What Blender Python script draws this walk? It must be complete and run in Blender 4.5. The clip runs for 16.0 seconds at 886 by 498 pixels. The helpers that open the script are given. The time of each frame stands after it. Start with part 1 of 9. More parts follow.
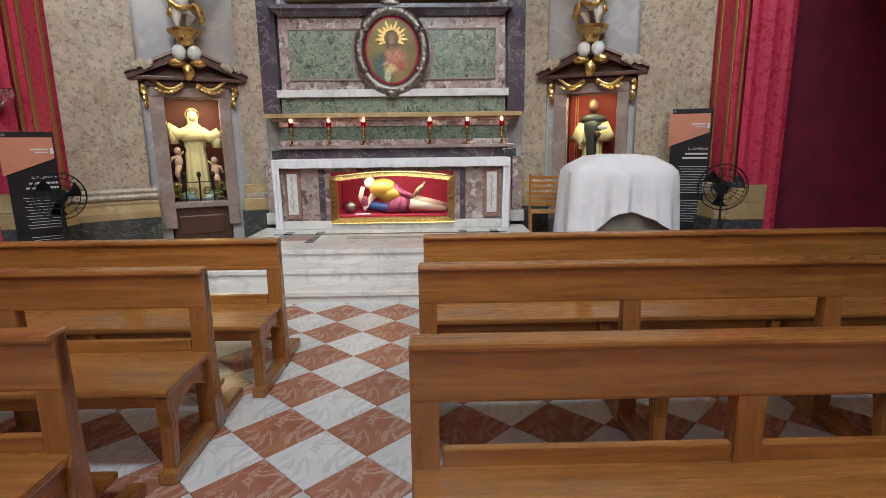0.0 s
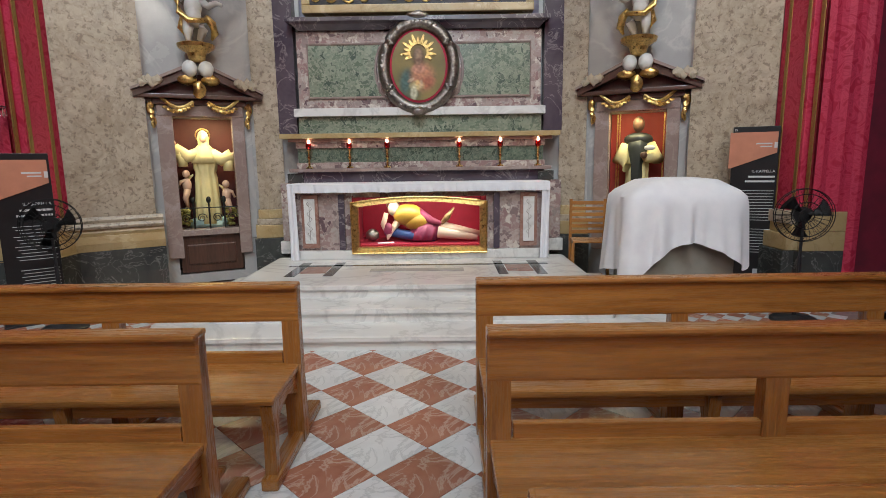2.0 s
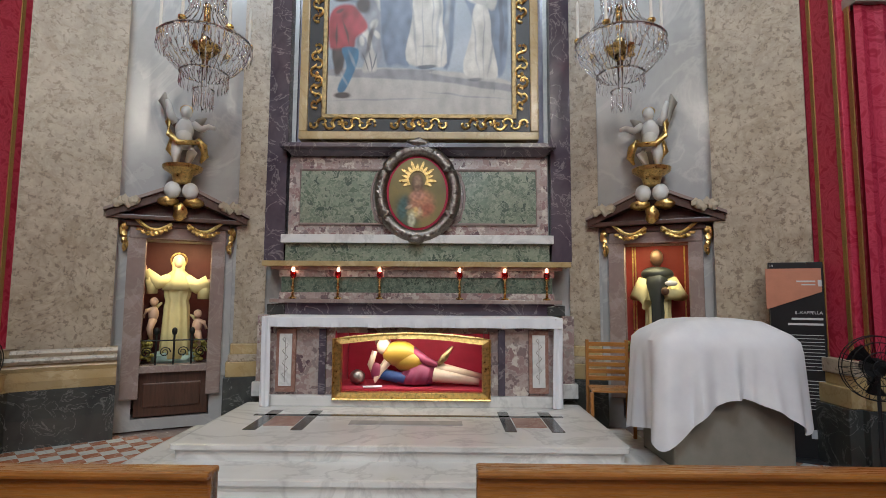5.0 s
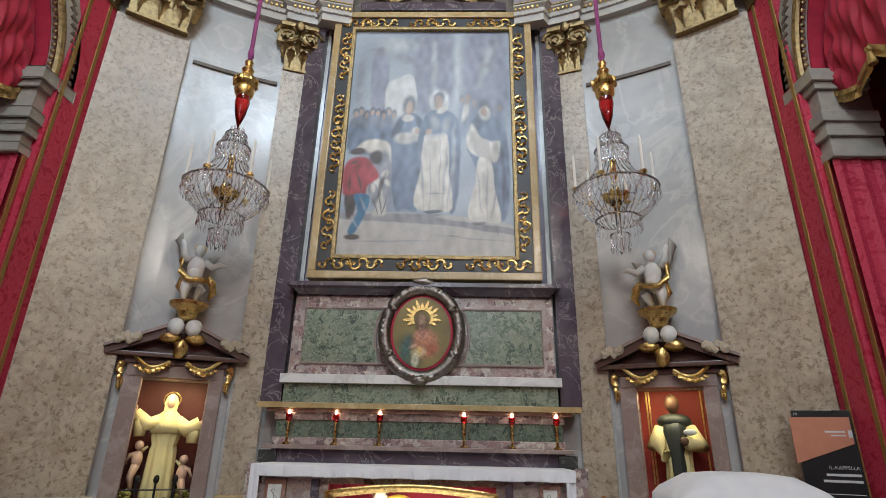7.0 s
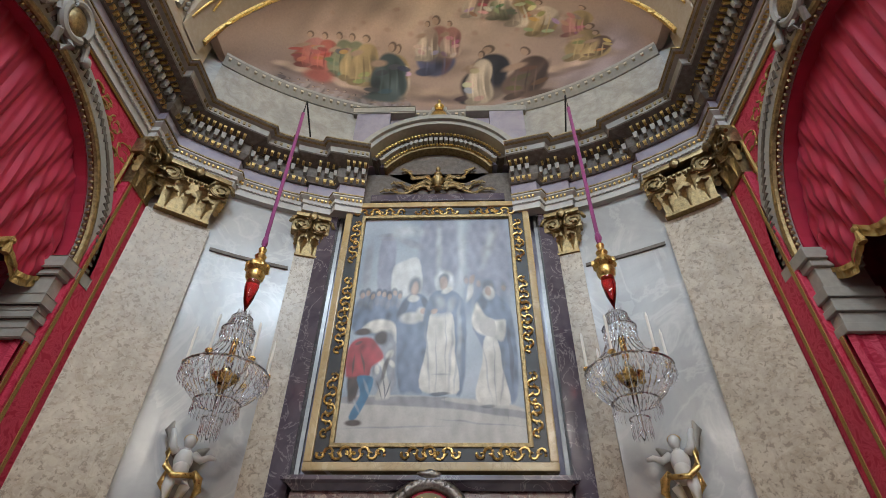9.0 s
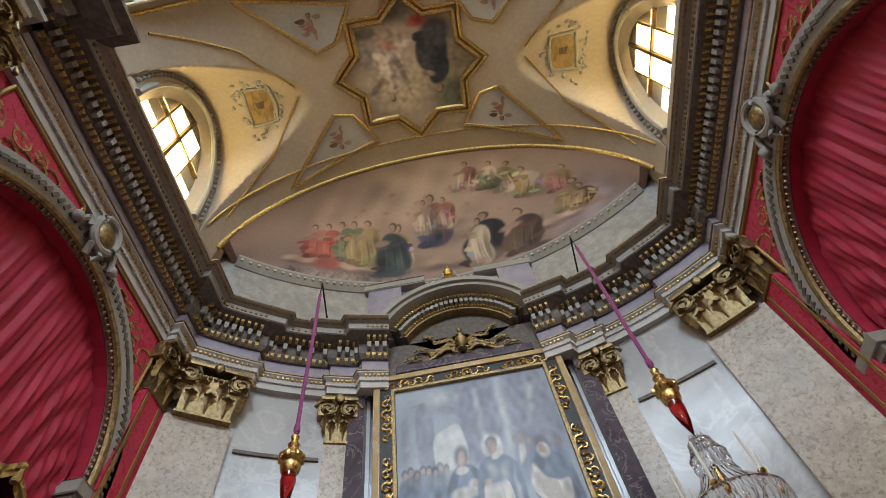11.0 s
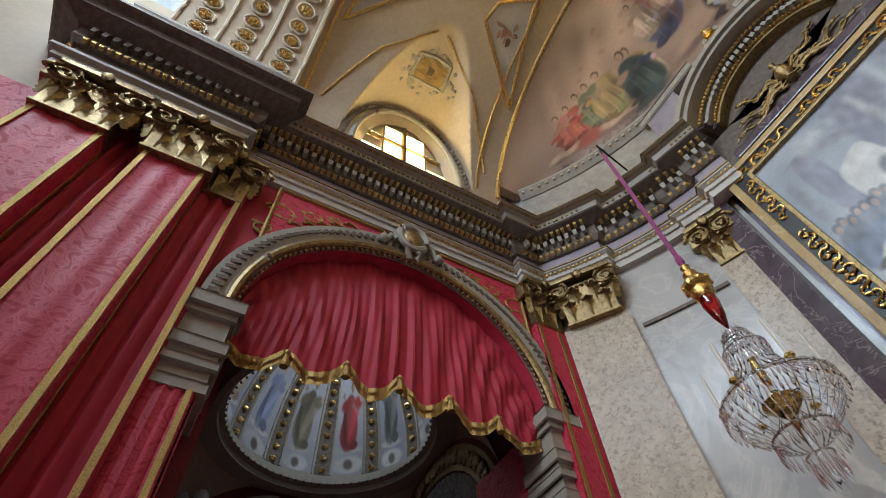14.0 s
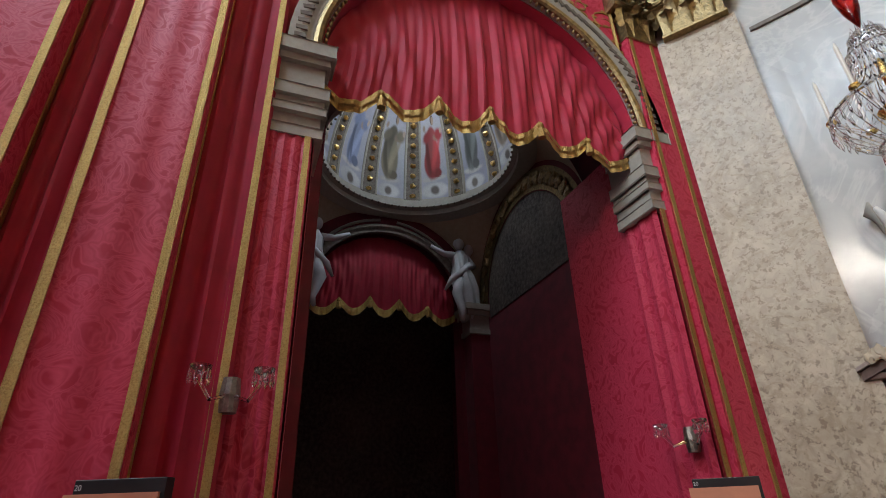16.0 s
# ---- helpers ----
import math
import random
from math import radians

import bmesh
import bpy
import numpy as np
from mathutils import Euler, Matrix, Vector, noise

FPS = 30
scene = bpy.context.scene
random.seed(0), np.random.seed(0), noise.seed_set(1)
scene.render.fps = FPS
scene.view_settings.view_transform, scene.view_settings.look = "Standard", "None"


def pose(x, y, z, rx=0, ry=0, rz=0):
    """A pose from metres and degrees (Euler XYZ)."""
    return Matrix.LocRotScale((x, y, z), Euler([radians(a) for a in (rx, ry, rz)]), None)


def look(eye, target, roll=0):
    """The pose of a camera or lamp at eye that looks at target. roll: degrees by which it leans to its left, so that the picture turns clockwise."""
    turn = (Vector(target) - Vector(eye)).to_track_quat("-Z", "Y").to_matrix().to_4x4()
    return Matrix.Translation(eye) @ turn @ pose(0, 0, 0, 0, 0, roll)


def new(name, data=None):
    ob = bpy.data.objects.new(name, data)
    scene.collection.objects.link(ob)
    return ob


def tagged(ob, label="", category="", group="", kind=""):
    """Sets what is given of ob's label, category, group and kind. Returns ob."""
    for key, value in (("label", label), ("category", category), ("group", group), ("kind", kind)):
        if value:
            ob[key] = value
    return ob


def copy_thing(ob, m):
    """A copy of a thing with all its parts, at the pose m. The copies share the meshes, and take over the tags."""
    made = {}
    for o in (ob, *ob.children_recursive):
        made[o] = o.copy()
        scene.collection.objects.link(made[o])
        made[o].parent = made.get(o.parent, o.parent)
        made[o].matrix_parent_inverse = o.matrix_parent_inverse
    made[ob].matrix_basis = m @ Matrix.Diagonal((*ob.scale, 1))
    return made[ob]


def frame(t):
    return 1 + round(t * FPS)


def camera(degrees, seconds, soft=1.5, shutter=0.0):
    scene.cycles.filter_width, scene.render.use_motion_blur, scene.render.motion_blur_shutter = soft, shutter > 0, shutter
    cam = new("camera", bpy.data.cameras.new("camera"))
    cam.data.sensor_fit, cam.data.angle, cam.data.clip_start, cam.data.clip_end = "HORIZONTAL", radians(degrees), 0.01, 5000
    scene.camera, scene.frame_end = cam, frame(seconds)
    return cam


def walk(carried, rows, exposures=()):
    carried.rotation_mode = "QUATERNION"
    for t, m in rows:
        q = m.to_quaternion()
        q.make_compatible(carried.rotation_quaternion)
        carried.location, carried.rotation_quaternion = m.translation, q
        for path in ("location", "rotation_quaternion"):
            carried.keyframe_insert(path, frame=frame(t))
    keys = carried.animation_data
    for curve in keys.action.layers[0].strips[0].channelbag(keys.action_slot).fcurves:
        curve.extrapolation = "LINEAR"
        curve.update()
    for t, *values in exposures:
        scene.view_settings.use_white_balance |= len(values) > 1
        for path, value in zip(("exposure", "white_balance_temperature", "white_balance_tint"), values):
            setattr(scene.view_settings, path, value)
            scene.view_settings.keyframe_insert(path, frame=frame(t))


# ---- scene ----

# ---------- camera ----------
cam = camera(80.3, 16.0, soft=0.65)
PATH = [
    (0, 0.545, -6.885, 1.464, -0.89, -11.44, -0.71),
    (0.5, 0.467, -6.731, 1.463, 0.56, -11.13, -1.51),
    (1, 0.415, -6.507, 1.475, 0.43, -10.66, -1.38),
    (1.5, 0.333, -6.313, 1.464, 0.37, -10.08, -0.86),
    (2, 0.315, -6.203, 1.467, 0.34, -9.08, -0.80),
    (2.5, 0.353, -6.065, 1.452, 1.07, -7.31, -0.46),
    (3, 0.389, -5.879, 1.433, 1.40, -6.49, -0.75),
    (3.2, 0.385, -5.817, 1.438, 1.24, -5.72, -0.73),
    (5.5, 0.361, -5.405, 1.489, 0.67, 9.00, 0.66),
    (6, 0.417, -5.392, 1.479, 1.53, 12.79, 0.59),
    (6.5, 0.433, -5.400, 1.486, 1.82, 15.79, 0.79),
    (7, 0.397, -5.412, 1.477, 1.58, 20.38, 1.22),
    (7.5, 0.399, -5.420, 1.487, 1.85, 25.15, 1.49),
    (8, 0.382, -5.417, 1.495, 1.95, 30.04, 1.34),
    (8.5, 0.397, -5.405, 1.525, 2.59, 34.53, 1.28),
    (9, 0.381, -5.362, 1.561, 2.57, 39.38, 0.93),
    (9.2, 0.380, -5.345, 1.558, 2.74, 41.31, 0.94),
    (11.3, -0.145, -5.014, 1.477, 0.30, 61.36, -14.32),
    (11.5, -0.168, -5.026, 1.475, 3.50, 62.90, -14.86),
    (12, -0.256, -4.898, 1.470, 15.35, 65.02, -15.36),
    (12.5, -0.406, -4.667, 1.495, 29.11, 65.48, -12.62),
    (13, -0.489, -4.459, 1.490, 41.08, 64.53, -9.85),
    (13.5, -0.529, -4.337, 1.501, 50.56, 61.10, -7.07),
    (14, -0.551, -4.266, 1.491, 57.47, 55.62, -4.89),
    (14.5, -0.551, -4.251, 1.442, 61.56, 49.26, -4.04),
    (15, -0.551, -4.266, 1.440, 65.62, 42.73, -2.97),
    (15.5, -0.550, -4.388, 1.441, 67.18, 35.05, -3.82),
    (16, -0.550, -4.576, 1.447, 68.49, 26.83, -1.75),
]


def carried_pose(x, y, z, yaw, pitch, roll):
    a, b = radians(yaw), radians(pitch)
    ahead = Vector((-math.sin(a) * math.cos(b), math.cos(a) * math.cos(b), math.sin(b)))
    return look(Vector((x, y, z)), Vector((x, y, z)) + ahead, roll)


walk(cam, [(r[0], carried_pose(*r[1:])) for r in PATH],
     exposures=[(0, 0.84), (2.0, 0.74), (3.2, 0.61), (5.5, 0.41), (9, 0.37), (11.5, 0.17), (14, 0.24), (16, 0.72)])

# ---------- light ----------
world = bpy.data.worlds.new("sky")
scene.world = world
world.use_nodes = True
wn = world.node_tree.nodes
sky = wn.new("ShaderNodeTexSky")
sky.sky_type, sky.sun_disc = "NISHITA", False
sky.sun_elevation, sky.sun_rotation = radians(48), radians(250)
world.node_tree.links.new(sky.outputs[0], wn["Background"].inputs[0])
wn["Background"].inputs[1].default_value = 0.1
sun_data = bpy.data.lights.new("sun", "SUN")
sun_data.energy, sun_data.angle, sun_data.color = 3.0, radians(0.5), (1, 0.95, 0.88)
sun = new("sun", sun_data)
sun.matrix_world = look((-20, -8, 24), (0, -3, 6))


def area_lamp(name, eye, target, w, h, power, colour):
    d = bpy.data.lights.new(name, "AREA")
    d.shape, d.size, d.size_y, d.energy, d.color = "RECTANGLE", w, h, power, colour
    o = new(name, d)
    o.matrix_world = look(eye, target)
    return o


def spot_lamp(name, eye, target, power, colour, angle=70, radius=0.08):
    d = bpy.data.lights.new(name, "SPOT")
    d.energy, d.color, d.spot_size, d.spot_blend, d.shadow_soft_size = power, colour, radians(angle), 0.6, radius
    o = new(name, d)
    o.matrix_world = look(eye, target)
    return o


def point_lamp(name, at, power, colour, radius=0.03):
    d = bpy.data.lights.new(name, "POINT")
    d.energy, d.color, d.shadow_soft_size = power, colour, radius
    o = new(name, d)
    o.location = at
    return o


# daylight lamps for unseen windows: crossing and dome inferred from bluish light, back assumed
area_lamp("crossing_window_light", (0, -8.95, 11.9), (0, 0.8, 4.6), 4.0, 2.0, 600, (0.70, 0.85, 1.0))
area_lamp("assumed_back_window_light", (0, -16.6, 8.6), (0, -1, 4.5), 3.0, 4.6, 160, (0.80, 0.90, 1.0))
area_lamp("dome_window_light", (-7.6, -2.1, 9.6), (-7.6, -2.1, 0), 0.7, 0.7, 42, (0.8, 0.92, 1.0))
# added floodlights, unseen, assumed in the crossing, light the apse from behind the visitor
spot_lamp("assumed_floodlight", (-2.9, -9.5, 7.2), (0.6, 0.4, 3.4), 230, (1.0, 0.93, 0.82), 66, 0.35)
spot_lamp("assumed_floodlight", (2.9, -9.5, 7.2), (-0.6, 0.4, 3.4), 570, (1.0, 0.93, 0.82), 66, 0.35)

# ---------- materials ----------


class Nodes:
    """A short way to write a node material."""

    def __init__(self, name):
        self.m = bpy.data.materials.new(name)
        self.m.use_nodes = True
        self.t = self.m.node_tree
        self.b = self.t.nodes["Principled BSDF"]
        self.co = self.add("ShaderNodeTexCoord").outputs["Object"]

    def add(self, kind, **values):
        n = self.t.nodes.new(kind)
        for k, v in values.items():
            n.inputs[k.replace("_", " ")].default_value = v
        return n

    def link(self, a, b):
        self.t.links.new(a, b)

    def noise(self, scale, detail=4.0, rough=0.55, distort=0.0, co=None, stretch=None):
        n = self.add("ShaderNodeTexNoise", Scale=scale, Detail=detail, Roughness=rough, Distortion=distort)
        src = co or self.co
        if stretch:
            mp = self.add("ShaderNodeMapping")
            mp.inputs["Scale"].default_value = stretch
            self.link(src, mp.inputs[0])
            src = mp.outputs[0]
        self.link(src, n.inputs["Vector"])
        return n.outputs[0]

    def cells(self, scale, feature="F1", out="Distance", warp=0.0):
        n = self.add("ShaderNodeTexVoronoi", Scale=scale)
        n.feature = feature
        src = self.co
        if warp:
            w = self.add("ShaderNodeTexNoise", Scale=scale * 0.8, Detail=3.0)
            self.link(self.co, w.inputs["Vector"])
            mix = self.add("ShaderNodeMix")
            mix.data_type = "VECTOR"
            mix.inputs[0].default_value = warp
            self.link(self.co, mix.inputs[4])
            self.link(w.outputs["Color"], mix.inputs[5])
            src = mix.outputs[1]
        self.link(src, n.inputs["Vector"])
        return n.outputs[out]

    def ramp(self, fac, stops):
        r = self.t.nodes.new("ShaderNodeValToRGB")
        e = r.color_ramp.elements
        while len(e) < len(stops):
            e.new(0.5)
        for el, (p, c) in zip(e, stops):
            el.position = p
            el.color = (*c, 1) if len(c) == 3 else c
        self.link(fac, r.inputs[0])
        return r.outputs[0]

    def mix(self, fac, a, b, mode="MIX"):
        n = self.t.nodes.new("ShaderNodeMix")
        n.data_type, n.blend_type = "RGBA", mode
        for v, i in ((fac, 0), (a, 6), (b, 7)):
            if isinstance(v, (int, float)):
                n.inputs[i].default_value = v
            elif isinstance(v, tuple):
                n.inputs[i].default_value = (*v, 1)
            else:
                self.link(v, n.inputs[i])
        return n.outputs[2]

    def colour(self, c):
        if isinstance(c, tuple):
            self.b.inputs["Base Color"].default_value = (*c, 1)
        else:
            self.link(c, self.b.inputs["Base Color"])

    def rough(self, v, fac=None, spread=0.1):
        if fac is None:
            self.b.inputs["Roughness"].default_value = v
        else:
            r = self.ramp(fac, [(0.25, (v - spread,) * 3), (0.75, (v + spread,) * 3)])
            self.link(r, self.b.inputs["Roughness"])

    def bump(self, fac, strength=0.3, distance=0.01):
        n = self.add("ShaderNodeBump", Strength=strength, Distance=distance)
        self.link(fac, n.inputs["Height"])
        self.link(n.outputs[0], self.b.inputs["Normal"])

    def set(self, **values):
        for k, v in values.items():
            self.b.inputs[k.replace("_", " ")].default_value = v
        return self


def marble(name, a, b, vein, scale=2.0, vein_scale=1.2, vein_width=0.06, rough=0.2, spots=0.0, spot_colour=(0.1, 0.09, 0.08)):
    """Polished stone: clouds of two colours, thin veins, and spots if asked for."""
    n = Nodes(name)
    cloud = n.noise(scale, 6, 0.6, 0.6)
    col = n.mix(n.ramp(cloud, [(0.35, (0, 0, 0)), (0.65, (1, 1, 1))]), a, b)
    v = n.noise(vein_scale, 5, 0.6, 1.6)
    line = n.ramp(v, [(0.5 - vein_width, (0, 0, 0)), (0.5, (1, 1, 1)), (0.5 + vein_width, (0, 0, 0))])
    col = n.mix(line, col, n.mix(0.35, col, vein))
    if spots:
        s = n.noise(19, 4, 0.65, 0.4)
        mott = n.noise(9, 4, 0.65, 0.8)
        col = n.mix(n.ramp(mott, [(0.44, (0, 0, 0)), (0.62, (spots * 0.8,) * 3)]), col, n.mix(0.55, col, spot_colour))
        col = n.mix(n.ramp(s, [(0.545, (0, 0, 0)), (0.60, (spots,) * 3)]), col, spot_colour)
        s2 = n.noise(15, 3, 0.6, 0.5)
        col = n.mix(n.ramp(s2, [(0.58, (0, 0, 0)), (0.66, (spots * 0.7,) * 3)]), col, n.mix(0.4, a, (0.75, 0.66, 0.5)))
    grime = n.noise(0.7, 3, 0.5)
    col = n.mix(n.ramp(grime, [(0.4, (0, 0, 0)), (0.75, (0.35,) * 3)]), col, n.mix(0.5, col, (0.12, 0.1, 0.08)))
    n.colour(col)
    n.rough(rough, cloud, 0.06)
    n.bump(n.noise(60, 3), 0.05, 0.002)
    return n.m


def breccia(name, cols, scale=9, rough=0.22):
    """Broken stone: angular pieces of several colours in a paler cement."""
    n = Nodes(name)
    c = n.cells(scale, "F1", "Color", 0.25)
    pick = n.ramp(c, [(0.2, cols[0]), (0.42, cols[1]), (0.58, cols[2]), (0.8, cols[3])])
    edge = n.cells(scale, "DISTANCE_TO_EDGE", "Distance", 0.25)
    pick = n.mix(n.ramp(edge, [(0.0, (1, 1, 1)), (0.09, (0, 0, 0))]), pick, cols[4])
    fine = n.noise(30, 4)
    pick = n.mix(n.ramp(fine, [(0.45, (0, 0, 0)), (0.7, (0.5,) * 3)]), pick, cols[0])
    n.colour(pick)
    n.rough(rough)
    return n.m


def metal(name, colour, rough=0.35, worn=(0.2, 0.13, 0.05), bump=0.4, scale=30):
    n = Nodes(name)
    f = n.noise(scale, 5, 0.6)
    n.colour(n.mix(n.ramp(f, [(0.35, (0.55,) * 3), (0.6, (0, 0, 0))]), colour, worn))
    n.rough(rough, f, 0.12)
    n.set(Metallic=1.0)
    n.bump(f, bump, 0.01)
    return n.m


def plaster(name, colour, rough=0.75, stain=(0.2, 0.16, 0.12), amount=0.35):
    n = Nodes(name)
    f = n.noise(1.1, 5, 0.6)
    g = n.noise(14, 4, 0.6)
    col = n.mix(n.ramp(f, [(0.4, (0, 0, 0)), (0.8, (amount,) * 3)]), colour, stain)
    col = n.mix(n.ramp(g, [(0.4, (0, 0, 0)), (0.8, (0.25,) * 3)]), col, n.mix(0.5, col, (0.8, 0.75, 0.65)))
    n.colour(col)
    n.rough(rough)
    n.bump(g, 0.15, 0.005)
    return n.m


def wood(name, dark, light, along="x", rough=0.28, coat=0.3):
    n = Nodes(name)
    st = {"x": (0.6, 9, 9), "y": (9, 0.6, 9), "z": (9, 9, 0.6)}[along]
    g = n.noise(2.2, 6, 0.65, 0.8, stretch=st)
    fine = n.noise(14, 3, 0.6, 0.2, stretch=st)
    col = n.ramp(g, [(0.3, dark), (0.62, light), (0.8, dark)])
    col = n.mix(n.ramp(fine, [(0.45, (0, 0, 0)), (0.75, (0.5,) * 3)]), col, tuple(c * 0.5 for c in dark))
    wear = n.noise(1.3, 4, 0.6)
    col = n.mix(n.ramp(wear, [(0.45, (0, 0, 0)), (0.8, (0.35,) * 3)]), col, tuple(min(1, c * 1.3) for c in light))
    n.colour(col)
    n.rough(rough, fine, 0.08)
    n.set(Coat_Weight=coat, Coat_Roughness=0.2)
    n.bump(fine, 0.08, 0.003)
    return n.m


def damask(name, base, bright, scale=3.2, rough=0.66, sheen=0.04):
    """Silk with woven leaves that shine a little against the ground."""
    n = Nodes(name)
    leaf = n.noise(scale, 2, 0.45, 2.6)
    f = n.ramp(leaf, [(0.36, (0, 0, 0)), (0.44, (0.9,) * 3), (0.5, (0.3,) * 3), (0.56, (0.8,) * 3), (0.66, (0, 0, 0))])
    broad = n.noise(0.8, 3, 0.5)
    col = n.mix(n.ramp(broad, [(0.35, (0, 0, 0)), (0.7, (1, 1, 1))]), base, tuple(c * 0.8 for c in base))
    n.colour(n.mix(f, col, bright))
    r = n.ramp(f, [(0, (rough,) * 3), (1, (rough - 0.18,) * 3)])
    n.link(r, n.b.inputs["Roughness"])
    n.set(Sheen_Weight=sheen, Sheen_Roughness=0.4)
    n.b.inputs["Sheen Tint"].default_value = (1, 0.5, 0.55, 1)
    n.bump(n.noise(160, 2), 0.12, 0.002)
    return n.m


def fabric(name, colour, shade, rough=0.8, sheen=0.2):
    n = Nodes(name)
    f = n.noise(5, 4)
    n.colour(n.mix(n.ramp(f, [(0.35, (0, 0, 0)), (0.7, (1, 1, 1))]), colour, shade))
    n.rough(rough)
    n.set(Sheen_Weight=sheen)
    n.bump(n.noise(220, 2), 0.15, 0.002)
    return n.m


def painted(name, stops, scale=1.3, rough=0.4, detail=5, distort=1.2, stretch=None):
    """Paint laid in soft patches of several colours."""
    n = Nodes(name)
    f = n.noise(scale, detail, 0.55, distort, stretch=stretch)
    col = n.ramp(f, stops)
    g = n.noise(scale * 9, 4, 0.6)
    col = n.mix(n.ramp(g, [(0.4, (0, 0, 0)), (0.75, (0.3,) * 3)]), col, n.mix(0.5, col, (0.1, 0.08, 0.06)))
    n.colour(col)
    n.rough(rough)
    n.bump(g, 0.08, 0.003)
    return n.m


def plain(name, colour, rough=0.5, metallic=0.0, var=0.25):
    n = Nodes(name)
    f = n.noise(8, 4)
    n.colour(n.mix(n.ramp(f, [(0.35, (0, 0, 0)), (0.75, (var,) * 3)]), colour, tuple(c * 0.4 for c in colour)))
    n.rough(rough, f, 0.08)
    n.set(Metallic=metallic)
    return n.m


def glowing(name, colour, strength):
    n = Nodes(name)
    n.colour(colour)
    n.b.inputs["Emission Color"].default_value = (*colour, 1)
    n.b.inputs["Emission Strength"].default_value = strength
    return n.m


def glass(name, colour=(1, 1, 1), rough=0.02):
    n = Nodes(name)
    n.colour(colour)
    n.set(Roughness=rough, Transmission_Weight=1.0, IOR=1.5)
    return n.m


def tile_stone(name, a, b, vein):
    n = Nodes(name)
    rnd = n.t.nodes.new("ShaderNodeObjectInfo").outputs["Random"]
    geo = n.t.nodes.new("ShaderNodeNewGeometry").outputs["Random Per Island"]
    both = n.add("ShaderNodeMath")
    n.link(rnd, both.inputs[0])
    n.link(geo, both.inputs[1])
    f = n.noise(5, 5, 0.6, 0.7)
    col = n.mix(n.ramp(f, [(0.35, (0, 0, 0)), (0.65, (1, 1, 1))]), a, b)
    v = n.noise(3.1, 5, 0.6, 2.0)
    col = n.mix(n.ramp(v, [(0.46, (0, 0, 0)), (0.5, (0.7,) * 3), (0.54, (0, 0, 0))]), col, vein)
    hsv = n.t.nodes.new("ShaderNodeHueSaturation")
    n.link(col, hsv.inputs["Color"])
    mm = n.add("ShaderNodeMapRange", From_Min=0.0, From_Max=2.0, To_Min=0.75, To_Max=1.2)
    n.link(both.outputs[0], mm.inputs[0])
    n.link(mm.outputs[0], hsv.inputs["Value"])
    n.colour(hsv.outputs[0])
    n.rough(0.2, n.noise(2, 4), 0.1)
    return n.m


